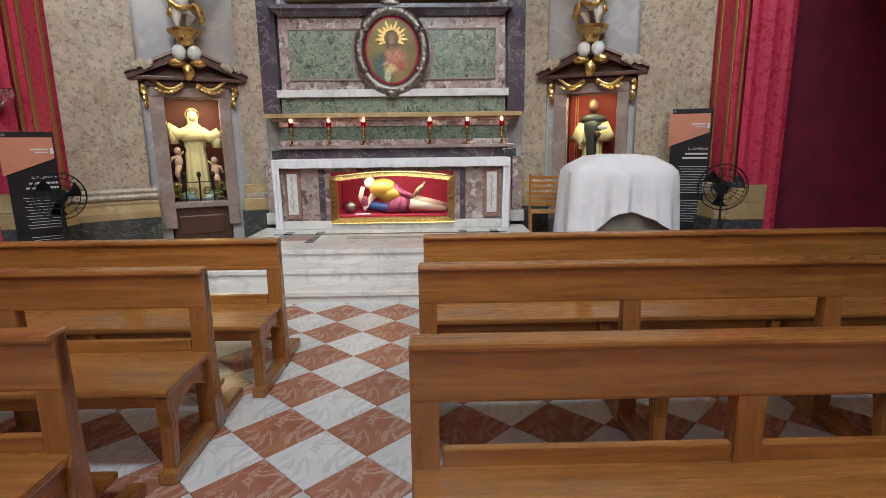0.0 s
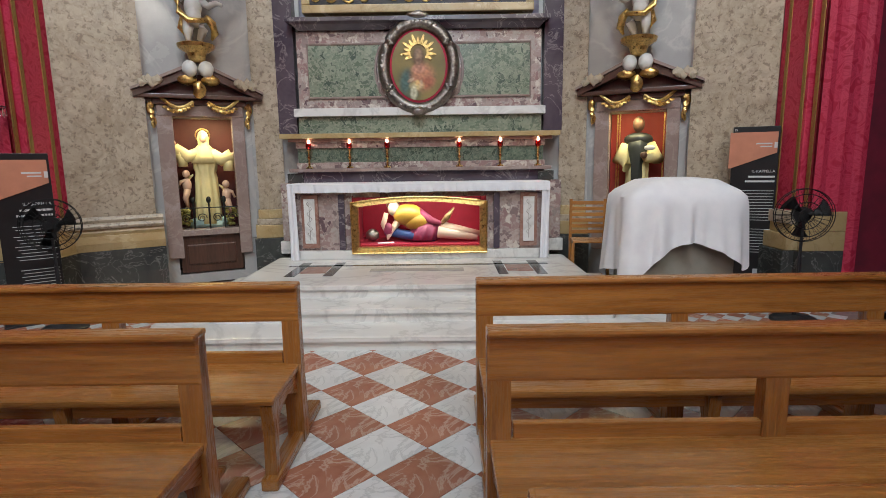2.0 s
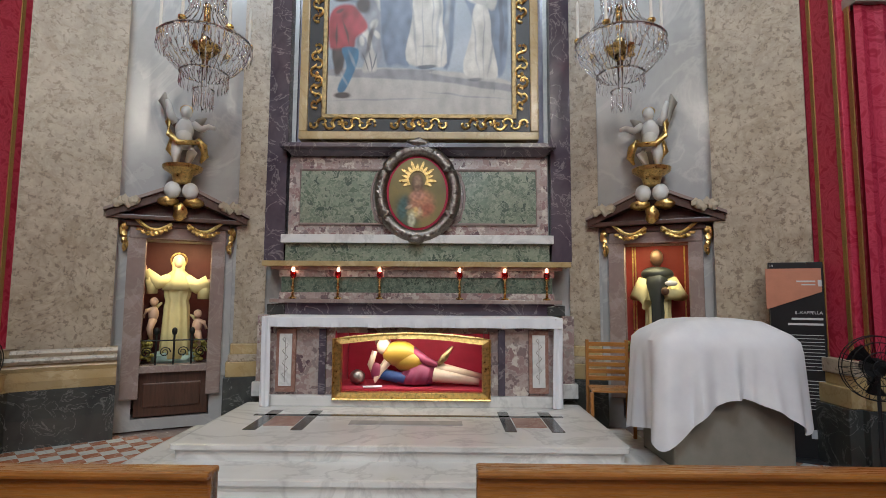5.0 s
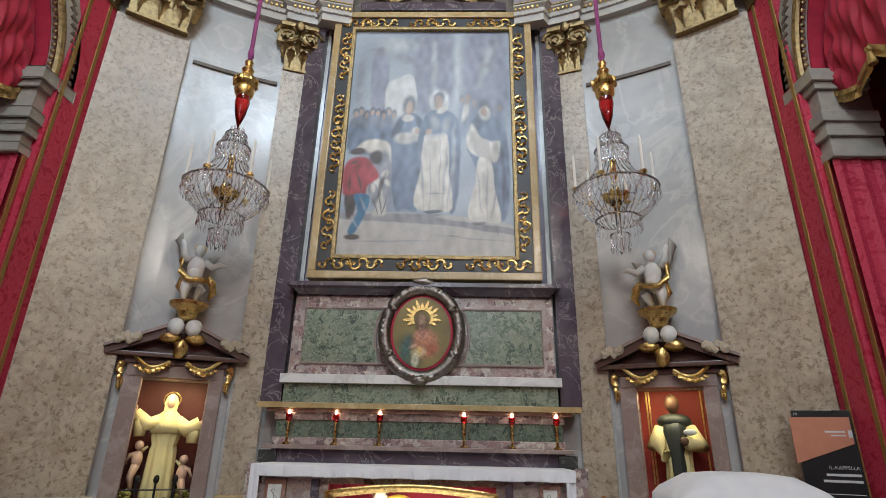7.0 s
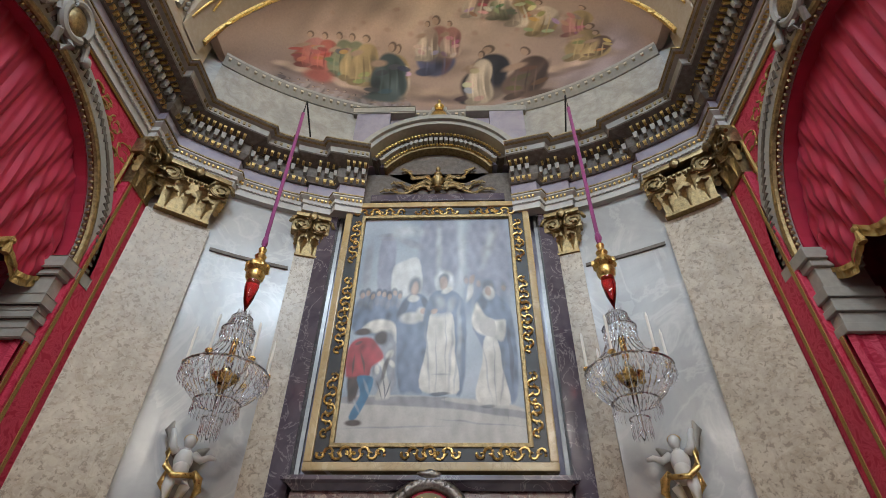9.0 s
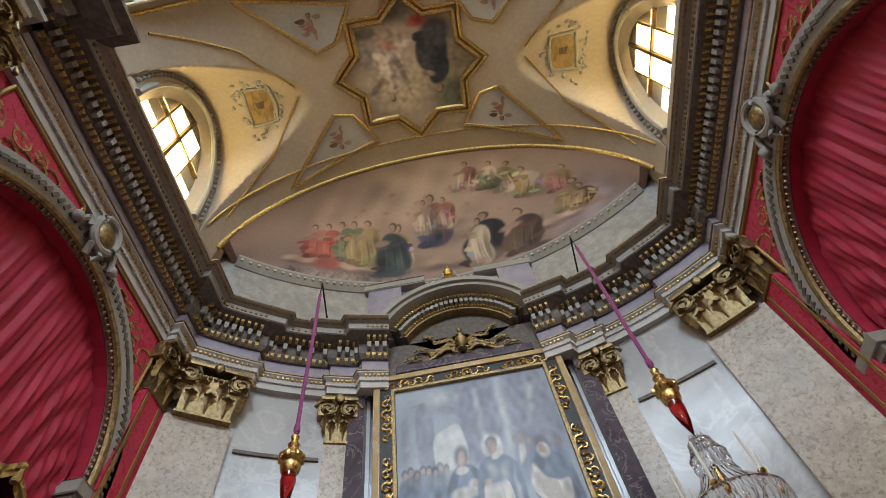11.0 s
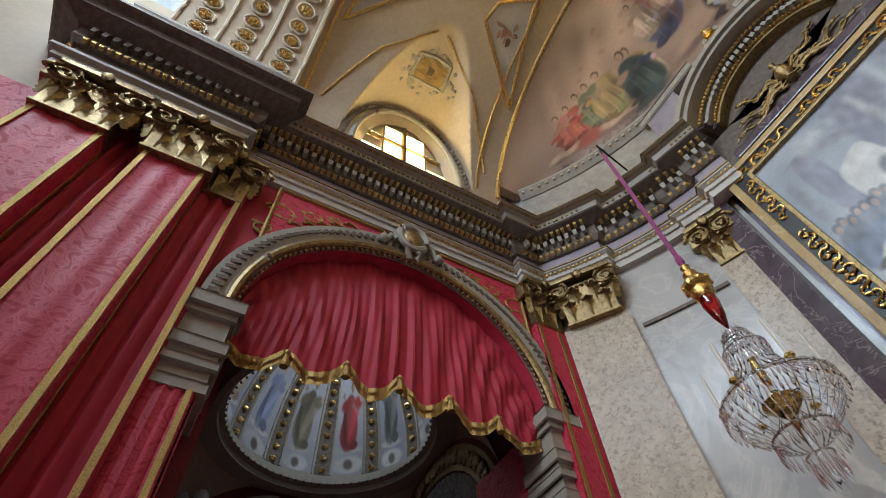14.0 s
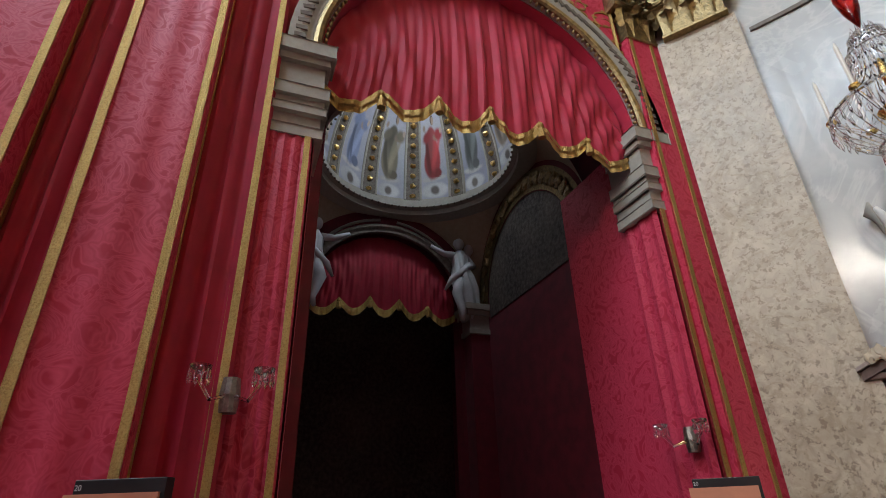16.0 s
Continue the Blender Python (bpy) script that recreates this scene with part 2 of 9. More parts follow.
M = {
    "tan": marble("tan_marble", (0.40, 0.33, 0.24), (0.50, 0.42, 0.32), (0.25, 0.18, 0.1), 3, 1.5, 0.03, 0.36, 0.62, (0.15, 0.105, 0.07)),
    "grey": marble("grey_marble", (0.46, 0.46, 0.45), (0.36, 0.36, 0.355), (0.62, 0.6, 0.57), 1.2, 0.8, 0.04, 0.23),
    "white": marble("white_marble", (0.80, 0.79, 0.76), (0.70, 0.69, 0.66), (0.35, 0.34, 0.33), 1.5, 0.9, 0.04, 0.2),
    "green": breccia("green_marble", [(0.07, 0.10, 0.075), (0.11, 0.15, 0.11), (0.17, 0.21, 0.155), (0.06, 0.08, 0.06), (0.24, 0.27, 0.2)], 20),
    "panel_green": breccia("panel_green_marble", [(0.13, 0.17, 0.12), (0.21, 0.26, 0.19), (0.30, 0.34, 0.25), (0.08, 0.11, 0.085), (0.34, 0.36, 0.28)], 16),
    "violet": marble("violet_marble", (0.07, 0.055, 0.075), (0.11, 0.09, 0.11), (0.5, 0.46, 0.45), 3, 2.2, 0.02, 0.18),
    "lilac": marble("lilac_marble", (0.27, 0.24, 0.30), (0.36, 0.33, 0.39), (0.4, 0.36, 0.36), 3, 2.2, 0.02, 0.2),
    "pink": breccia("pink_breccia", [(0.30, 0.19, 0.18), (0.46, 0.38, 0.34), (0.13, 0.08, 0.09), (0.62, 0.56, 0.49), (0.46, 0.38, 0.34)], 13),
    "rosso": marble("red_brown_marble", (0.26, 0.13, 0.10), (0.36, 0.2, 0.155), (0.5, 0.4, 0.33), 4, 3, 0.03, 0.22),
    "mauve": marble("mauve_marble", (0.25, 0.18, 0.16), (0.34, 0.26, 0.23), (0.45, 0.38, 0.34), 3, 2.5, 0.03, 0.25),
    "yellow": marble("yellow_marble", (0.43, 0.30, 0.13), (0.50, 0.38, 0.2), (0.28, 0.18, 0.08), 3, 2, 0.03, 0.25),
    "black": marble("black_marble", (0.035, 0.04, 0.04), (0.07, 0.075, 0.07), (0.4, 0.4, 0.38), 2, 3, 0.015, 0.15),
    "gold": metal("gilding", (0.80, 0.55, 0.20), 0.34),
    "dull_gold": metal("dull_gilding", (0.37, 0.27, 0.135), 0.48, (0.04, 0.03, 0.022), 1.0, 18),
    "silver": metal("tarnished_silver", (0.30, 0.27, 0.24), 0.42, (0.07, 0.06, 0.06), 0.6),
    "brass": metal("brass", (0.75, 0.5, 0.18), 0.25),
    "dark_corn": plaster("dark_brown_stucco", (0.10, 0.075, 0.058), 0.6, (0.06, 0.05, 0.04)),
    "grey_corn": plaster("grey_stucco", (0.30, 0.28, 0.245), 0.6),
    "pale_corn": plaster("pale_stucco", (0.47, 0.45, 0.42), 0.5),
    "cream": plaster("cream_stucco", (0.50, 0.42, 0.31), 0.7),
    "beige": plaster("beige_vault_stucco", (0.40, 0.31, 0.22), 0.75),
    "grey_panel": plaster("grey_vault_panel", (0.40, 0.37, 0.34), 0.75),
    "attic": marble("mottled_attic_marble", (0.44, 0.42, 0.39), (0.30, 0.28, 0.25), (0.3, 0.25, 0.2), 5, 3, 0.04, 0.35),
    "wood_x": wood("varnished_bench_wood", (0.22, 0.080, 0.017), (0.46, 0.20, 0.048), "x"),
    "wood_y": wood("varnished_bench_wood_across", (0.20, 0.072, 0.016), (0.42, 0.18, 0.044), "y"),
    "wood_z": wood("varnished_bench_wood_upright", (0.19, 0.070, 0.016), (0.40, 0.17, 0.042), "z"),
    "dark_wood": wood("dark_walnut", (0.05, 0.022, 0.014), (0.10, 0.045, 0.028), "z", 0.35),
    "damask": damask("crimson_damask", (0.43, 0.010, 0.042), (0.57, 0.05, 0.10), 4.6),
    "red_cloth": fabric("crimson_cloth", (0.42, 0.010, 0.042), (0.33, 0.008, 0.03), 0.7, 0.05),
    "braid": metal("gold_braid", (0.50, 0.34, 0.13), 0.55, (0.2, 0.12, 0.04), 0.8, 90),
    "linen": fabric("white_linen", (0.80, 0.80, 0.82), (0.72, 0.72, 0.75), 0.85),
    "stone_white": plain("white_statue_marble", (0.72, 0.71, 0.68), 0.35),
    "black_metal": plain("black_metal", (0.018, 0.018, 0.02), 0.4),
    "iron": plain("dark_iron", (0.03, 0.03, 0.03), 0.5, 0.8),
    "crystal": glass("cut_crystal", (0.97, 0.98, 1.0), 0.03),
    "red_glass": glass("red_glass", (0.8, 0.03, 0.03), 0.05),
    "candle": plain("ivory_wax", (0.8, 0.76, 0.68), 0.5),
    "flame": glowing("lamp_flame", (1.0, 0.75, 0.5), 25),
}

# ---------- building helpers ----------


def finish(name, bm, material, smooth=False):
    me = bpy.data.meshes.new(name)
    bmesh.ops.recalc_face_normals(bm, faces=bm.faces)
    bm.to_mesh(me)
    bm.free()
    if smooth:
        for p in me.polygons:
            p.use_smooth = True
        me.set_sharp_from_angle(angle=radians(40))
    if material:
        me.materials.append(M[material] if isinstance(material, str) else material)
    return me


def part(name, bm, material, parent, label="", smooth=False):
    ob = new(name, finish(name, bm, material, smooth))
    ob.parent = parent
    if label:
        ob["label"] = label
    return ob


def solid(name, bm, material, label="", category="", kind="", group="", smooth=False):
    return tagged(new(name, finish(name, bm, material, smooth)), label, category, group, kind)


def thing(name, label, category, group="", at=(0, 0, 0), rz=0.0, kind=""):
    ob = new(name)
    ob.matrix_basis = pose(*at, 0, 0, rz)
    ob.empty_display_size = 0.1
    return tagged(ob, label, category, group, kind)


def B():
    return bmesh.new()


def box(bm, x0, y0, z0, x1, y1, z1, bevel=0.0):
    r = bmesh.ops.create_cube(bm, size=1)
    vs = r["verts"]
    for v in vs:
        v.co = Vector(((x0 + x1) / 2 + v.co.x * (x1 - x0), (y0 + y1) / 2 + v.co.y * (y1 - y0), (z0 + z1) / 2 + v.co.z * (z1 - z0)))
    if bevel:
        es = list({e for v in vs for e in v.link_edges})
        bmesh.ops.bevel(bm, geom=es, offset=bevel, segments=2, affect="EDGES", profile=0.6)
    return bm


def lathe(bm, prof, segs=20, at=(0, 0, 0)):
    rings = []
    for r, z in prof:
        rings.append([bm.verts.new((at[0] + r * math.cos(2 * math.pi * i / segs), at[1] + r * math.sin(2 * math.pi * i / segs), at[2] + z)) for i in range(segs)])
    for a, b in zip(rings, rings[1:]):
        for i in range(segs):
            bm.faces.new((a[i], a[(i + 1) % segs], b[(i + 1) % segs], b[i]))
    bm.faces.new(rings[0][::-1])
    bm.faces.new(rings[-1])
    return bm


def tube(bm, pts, radius, segs=8, closed=False):
    pts = [Vector(p) for p in pts]
    rad = radius if isinstance(radius, (list, tuple)) else [radius] * len(pts)
    rings = []
    n = len(pts)
    for i, p in enumerate(pts):
        a = pts[(i - 1) % n] if closed or i else p
        b = pts[(i + 1) % n] if closed or i < n - 1 else p
        d = (b - a).normalized()
        up = Vector((0, 0, 1)) if abs(d.z) < 0.9 else Vector((0, 1, 0))
        s = d.cross(up).normalized()
        u = s.cross(d)
        rings.append([bm.verts.new(p + rad[i] * (math.cos(2 * math.pi * k / segs) * s + math.sin(2 * math.pi * k / segs) * u)) for k in range(segs)])
    for i in range(n if closed else n - 1):
        a, b = rings[i], rings[(i + 1) % n]
        for k in range(segs):
            bm.faces.new((a[k], a[(k + 1) % segs], b[(k + 1) % segs], b[k]))
    if not closed:
        bm.faces.new(rings[0][::-1])
        bm.faces.new(rings[-1])
    return bm


def blob(bm, at, size, seed=0, rough=0.0, sub=2):
    r = bmesh.ops.create_icosphere(bm, subdivisions=sub, radius=1)
    for v in r["verts"]:
        k = 1 + rough * noise.noise(v.co * 2.3 + Vector((seed * 3.1, seed, 0)))
        v.co = Vector((at[0] + v.co.x * size[0] * k, at[1] + v.co.y * size[1] * k, at[2] + v.co.z * size[2] * k))
    return bm


def sweep(bm, path, profile, closed_profile=True):
    """A moulding: profile rows of (out, z) carried along a plan path; out is to the right of the way."""
    n = len(path)
    rings = []
    for i in range(n):
        p = Vector(path[i])
        dirs = []
        if i:
            dirs.append((p - Vector(path[i - 1])).normalized())
        if i < n - 1:
            dirs.append((Vector(path[i + 1]) - p).normalized())
        ns = [Vector((d.y, -d.x)) for d in dirs]
        m = ns[0] if len(ns) == 1 else (ns[0] + ns[1]).normalized()
        k = 1 / max(0.4, m.dot(ns[0]))
        rings.append([bm.verts.new((p.x + m.x * o * k, p.y + m.y * o * k, z)) for o, z in profile])
    q = len(profile)
    for a, b in zip(rings, rings[1:]):
        for j in range(q if closed_profile else q - 1):
            bm.faces.new((a[j], a[(j + 1) % q], b[(j + 1) % q], b[j]))
    if closed_profile:
        bm.faces.new(rings[0][::-1])
        bm.faces.new(rings[-1])
    return bm


def prism(bm, outline, y0, y1):
    """A plate: an outline of (x, z) made thick from y0 to y1."""
    a = [bm.verts.new((x, y0, z)) for x, z in outline]
    b = [bm.verts.new((x, y1, z)) for x, z in outline]
    bm.faces.new(a)
    bm.faces.new(b[::-1])
    for i in range(len(a)):
        j = (i + 1) % len(a)
        bm.faces.new((a[i], b[i], b[j], a[j]))
    return bm


def move(bm, m):
    bmesh.ops.transform(bm, matrix=m, verts=bm.verts)
    return bm


# ---------- plan ----------
W = 4.05            # side walls
CY, RAD = -5.13, 6.3  # the apse: centre and radius
AY, AR, AZ = -2.60, 1.70, 5.1   # side arch: centre, inner radius, springing
CAP0, CAP1 = 6.5, 7.32          # capitals
ARC1, FRZ1, CORN = 7.62, 7.92, 8.5  # architrave, frieze, cornice
ATTIC = 10.35


def on_arc(x, out=0.0):
    a = math.asin(max(-1, min(1, x / RAD)))
    r = RAD - out
    return (r * math.sin(a), CY + r * math.cos(a))


def arc_frame(x, z=0.0, out=0.0):
    """A pose on the apse wall at x, whose -y looks into the room."""
    a = math.asin(x / RAD)
    px, py = on_arc(x, out)
    return (px, py, z), -math.degrees(a)


ARC_X0 = 4.0
apse_path = [on_arc(-ARC_X0 + 2 * ARC_X0 * i / 40) for i in range(41)]
wall_left = [(-W, -4.75), (-W, -0.30)]
full_path = wall_left + apse_path + [(W, -0.30), (W, -4.75)]

# floor
bm = B()
box(bm, -4.6, -17.2, -0.3, 4.6, 1.6, -0.02)
floor = solid("floor", bm, "mauve", "red and white marble chequered chapel floor", "floor", "structure")


# apse wall
def arc_wall(x0, x1, z0, z1, out, material, name, label, n=10, thick=0.35, kind="structure", category="wall"):
    bm = B()
    pts = [x0 + (x1 - x0) * i / n for i in range(n + 1)]
    sweep(bm, [on_arc(x) for x in pts], [(out, z0), (out, z1), (-thick, z1), (-thick, z0)])
    return solid(name, bm, material, label, category, kind)


NX0, NX1, NZ0, NZ1 = -3.08, -2.38, 0.70, 2.1   # niche opening
for s in (-1, 1):
    a, b = (NX0, NX1) if s < 0 else (-NX1, -NX0)
    lo, hi = (-4.2, -1.55) if s < 0 else (1.55, 4.2)
    arc_wall(lo, a, 0, ATTIC, 0, "grey", "wall_apse", "grey veined marble apse wall", 6)
    arc_wall(b, hi, 0, ATTIC, 0, "grey", "wall_apse", "grey veined marble apse wall", 6)
    arc_wall(a, b, NZ1, ATTIC, 0, "grey", "wall_apse", "grey veined marble apse wall", 6)
    arc_wall(a, b, 0, 0.12, 0, "grey", "wall_apse", "grey veined marble apse wall", 6)
arc_wall(-1.55, 1.55, 0, ATTIC, -0.1, "lilac", "wall_apse_centre", "lilac marble wall behind the altar", 10)

# side walls with the arched openings
for s in (-1, 1):
    bm = B()
    n = 24
    arch = [(AY + AR * math.cos(math.pi - math.pi * i / n), AZ + AR * math.sin(math.pi * i / n)) for i in range(n + 1)]
    y0, y1, zt = -4.75, -0.2, CORN
    outer = []
    for y, z in arch:
        t = (y - AY) / AR
        outer.append((y0 + (y1 - y0) * (t + 1) / 2 if 0 < (t + 1) / 2 < 1 else (y0 if t < 0 else y1), zt))
    for x in (W, W + 0.45):
        inn = [bm.verts.new((s * x, y, z)) for y, z in arch]
        out = [bm.verts.new((s * x, y, z)) for y, z in outer]
        for i in range(n):
            bm.faces.new((inn[i], inn[i + 1], out[i + 1], out[i]))
        for e, yy in ((0, y0), (n, y1)):
            f0 = bm.verts.new((s * x, arch[e][0], 0))
            f1 = bm.verts.new((s * x, yy, 0))
            f2 = bm.verts.new((s * x, yy, AZ))
            bm.faces.new((inn[e], f0, f1, f2))
            bm.faces.new((inn[e], f2, out[e]))
    box_z = [(y, z) for y, z in arch]
    pts = [(AY - AR, 0)] + box_z + [(AY + AR, 0)]
    r0 = [bm.verts.new((s * W, y, z)) for y, z in pts]
    r1 = [bm.verts.new((s * (W + 0.45), y, z)) for y, z in pts]
    for i in range(len(pts) - 1):
        bm.faces.new((r0[i], r1[i], r1[i + 1], r0[i + 1]))
    solid("wall_left" if s < 0 else "wall_right", bm, "red_cloth", "crimson damask hung side wall with arched opening", "wall", "structure")
    # blank walls of the nave behind
    bm = B()
    box(bm, s * W, -17.0, 0, s * (W + 0.4), -4.75, CAP1)
    solid("wall_nave", bm, "damask", "crimson damask hung nave wall", "wall", "structure")
    bm = B()
    box(bm, s * W, -17.0, CAP1, s * (W + 0.4), -4.75, 11.5)
    solid("wall_nave_upper", bm, "cream", "cream stucco upper wall of the nave", "wall", "structure")
    if s > 0:
        bm = B()
        box(bm, 6.2, -5.0, 0, 6.4, 0.2, 9)
        solid("wall_side_chapel", bm, "red_cloth", "dark red wall of the side chapel", "wall", "structure")

# assumed back wall, unseen, its tall window opening made for the back lamp
bm = B()
box(bm, -4.6, -17.2, 0, -1.6, -17.0, 13.5)
box(bm, 1.6, -17.2, 0, 4.6, -17.0, 13.5)
box(bm, -1.6, -17.2, 0, 1.6, -17.0, 6.2)
box(bm, -1.6, -17.2, 11.0, 1.6, -17.0, 13.5)
solid("wall_back", bm, "cream", "assumed cream back wall, unseen, with an opening for the back lamp", "wall", "structure")

# ---------- vault ----------
VZ, VR = 9.45, 3.2
LY, LA, LB = -2.6, 1.3, 2.75
WB = 9.75  # window sill


def vault_z(x, y):
    t = min(1, abs(x) / (W + 0.01))
    z = VZ + VR * math.sqrt(max(0, 1 - t * t))
    u = (y - LY) / LA
    if abs(u) < 1:
        z = max(z, VZ + LB * math.sqrt(1 - u * u))
    return z


def sheet(name, f, nx, ny, material, label, kind="structure", category="ceiling"):
    bm = B()
    g = [[bm.verts.new(f(i / nx, j / ny)) for i in range(nx + 1)] for j in range(ny + 1)]
    for j in range(ny):
        for i in range(nx):
            bm.faces.new((g[j][i], g[j][i + 1], g[j + 1][i + 1], g[j + 1][i]))
    return solid(name, bm, material, label, category, kind, smooth=True)


VY0, VY1 = -4.75, -0.75


def vault_point(u, v):
    x = -W * math.cos(math.pi * u)
    y = VY0 + (VY1 - VY0) * v
    return (x, y, vault_z(x, y))


sheet("ceiling", vault_point, 150, 120, "beige", "beige painted vault with gilt ribs and lunettes")


def apse_shell(u, v):
    """From the attic of the apse up to the arch that opens the vault."""
    x = -W * math.cos(math.pi * u)
    bx, by = on_arc(max(-ARC_X0, min(ARC_X0, x)))
    tx, ty, tz = x, VY1, VZ + VR * math.sqrt(max(0, 1 - (x / (W + 0.01)) ** 2)) - 0.1
    k = v
    z0 = ATTIC - 0.05
    if tz < z0:
        tz = z0
    rise = math.sin(k * math.pi / 2)
    back = 1 - math.cos(k * math.pi / 2)
    return (bx + (tx - bx) * k, by + (ty - by) * back, z0 + (tz - z0) * rise)


M["fresco"] = painted("apse_fresco_paint", [(0.25, (0.20, 0.13, 0.10)), (0.4, (0.36, 0.24, 0.18)), (0.5, (0.45, 0.33, 0.25)), (0.62, (0.33, 0.22, 0.19)), (0.75, (0.5, 0.38, 0.27))], 1.1, 0.7)
sheet("ceiling_apse", apse_shell, 60, 16, "fresco", "apse half dome with a large brown and pink sky fresco")

# transverse arch of rosettes, then the next bay
# assumed upper wall of the crossing, unseen, its wide opening made for the lamp
bm = B()
for x0, x1, z0, z1 in ((-4.5, -2.1, 10.4, 14.0), (2.1, 4.5, 10.4, 14.0), (-2.1, 2.1, 10.4, 10.85), (-2.1, 2.1, 12.95, 14.0)):
    box(bm, x0, -9.2, z0, x1, -9.0, z1)
solid("wall_crossing", bm, "cream", "assumed cream upper wall, unseen, with a wide opening for the crossing lamp", "wall", "structure")
bm = B()
n = 40
prof = []
for i in range(n + 1):
    a = math.pi * i / n
    prof.append((-(W - 0.25) * math.cos(a), VZ + (VR - 0.2) * math.sin(a)))
for (xa, za), (xb, zb) in zip(prof, prof[1:]):
    v = [bm.verts.new(p) for p in ((xa, -4.75, za), (xb, -4.75, zb), (xb, -6.75, zb), (xa, -6.75, za))]
    bm.faces.new(v)
    for y in (-4.75, -6.75):
        w = [bm.verts.new(p) for p in ((xa, y, za), (xb, y, zb), (xb * 1.1, y, zb + 0.5), (xa * 1.1, y, za + 0.5))]
        bm.faces.new(w)
bmesh.ops.remove_doubles(bm, verts=bm.verts, dist=0.001)
solid("ceiling_arch", bm, "beige", "broad transverse vault arch of grey stucco", "arch", "structure", smooth=True)
M["blue_vault"] = painted("pale_blue_vault_paint", [(0.3, (0.55, 0.62, 0.68)), (0.5, (0.7, 0.74, 0.76)), (0.7, (0.6, 0.66, 0.72))], 1.5, 0.7)
sheet("ceiling_nave", lambda u, v: (-4.5 * math.cos(math.pi * u), -6.75 - 10.4 * v, 10.3 + 3.6 * math.sin(math.pi * u)), 40, 8, "blue_vault", "pale blue vault of the nave beyond the arch")

# ---------- mouldings along walls and apse ----------


def ressaut_path():
    """The entablature's line in plan, stepping out over the pilasters."""
    p = [(-W, -4.75), (-W, -0.78), (-W + 0.12, -0.78), (-W + 0.12, -0.42)]
    xs = [-3.98, -3.6, -3.25]
    p += [on_arc(x, 0.16) for x in xs]
    p += [on_arc(-3.2, 0.02)]
    p += [on_arc(-3.0 + 0.2 * i, 0.02) for i in range(5)]
    p += [on_arc(-2.16, 0.02), on_arc(-2.14, 0.1), on_arc(-1.9, 0.1), on_arc(-1.72, 0.1)]
    p += [on_arc(-1.66, 0.24), on_arc(-1.28, 0.24)]
    return p


half = ressaut_path()
mirror = [(-x, y) for x, y in half[::-1]]


def band(name, prof, material, label, path=None):
    bm = B()
    for line in ([path] if path else [half, mirror]):
        sweep(bm, line, prof)
    return solid(name, bm, material, label, "moulding", "structure")


band("trim_architrave", [(-0.1, CAP1), (0.08, CAP1), (0.08, CAP1 + 0.12), (0.11, CAP1 + 0.13), (0.11, ARC1 - 0.1), (0.17, ARC1 - 0.06), (0.17, ARC1), (-0.1, ARC1)], "pale_corn", "pale stucco architrave with fine mouldings")
band("trim_frieze", [(-0.1, ARC1), (0.06, ARC1), (0.06, FRZ1), (-0.1, FRZ1)], "lilac", "violet grey marble frieze band")
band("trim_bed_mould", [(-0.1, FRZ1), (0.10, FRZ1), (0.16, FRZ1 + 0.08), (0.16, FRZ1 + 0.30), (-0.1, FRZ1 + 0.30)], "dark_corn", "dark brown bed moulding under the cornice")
band("trim_cornice", [(-0.1, FRZ1 + 0.30), (0.2, FRZ1 + 0.30), (0.42, FRZ1 + 0.38), (0.44, FRZ1 + 0.48), (0.5, FRZ1 + 0.5), (0.56, CORN - 0.06), (0.56, CORN), (-0.1, CORN)], "grey_corn", "projecting grey stucco cornice")
# thin strip of the dark brown stucco under the corona
band("trim_corona_soffit", [(0.17, FRZ1 + 0.285), (0.40, FRZ1 + 0.365), (0.40, FRZ1 + 0.375), (0.17, FRZ1 + 0.299)], "dark_corn", "thin dark brown strip along the soffit of the cornice")
band("trim_gold_line", [(0.06, ARC1 - 0.035), (0.185, ARC1 - 0.035), (0.185, ARC1 - 0.012), (0.06, ARC1 - 0.012)], "dull_gold", "thin gilt bead line")
band("trim_gold_edge", [(0.5, CORN - 0.085), (0.572, CORN - 0.05), (0.572, CORN - 0.03), (0.5, CORN - 0.03)], "dull_gold", "thin gilt edge of the cornice")
band("trim_red_line", [(0.0, ARC1 + 0.02), (0.075, ARC1 + 0.02), (0.075, ARC1 + 0.12), (0.0, ARC1 + 0.12)], "red_cloth", "narrow red band", [(-W, -4.7), (-W, -0.8)])
band("trim_red_line", [(0.0, ARC1 + 0.02), (0.075, ARC1 + 0.02), (0.075, ARC1 + 0.12), (0.0, ARC1 + 0.12)], "red_cloth", "narrow red band", [(W, -0.8), (W, -4.7)])
band("trim_attic", [(-0.15, CORN), (0.04, CORN), (0.04, ATTIC - 0.2), (-0.15, ATTIC - 0.2)], "attic", "mottled marble attic course above the cornice", [on_arc(-3.95 + 7.9 * i / 30) for i in range(31)])
band("trim_attic_moulding", [(-0.2, ATTIC - 0.2), (0.07, ATTIC - 0.2), (0.2, ATTIC - 0.06), (0.2, ATTIC), (-0.2, ATTIC)], "grey_corn", "beige attic moulding under the fresco", [on_arc(-3.95 + 7.9 * i / 30) for i in range(31)])
for s in (-1, 1):
    bm = B()
    box(bm, s * W, -4.75, CORN, s * (W + 0.12), -0.3, VZ + 0.12)
    solid("wall_attic", bm, "beige", "beige stucco attic wall above the cornice", "wall", "structure")


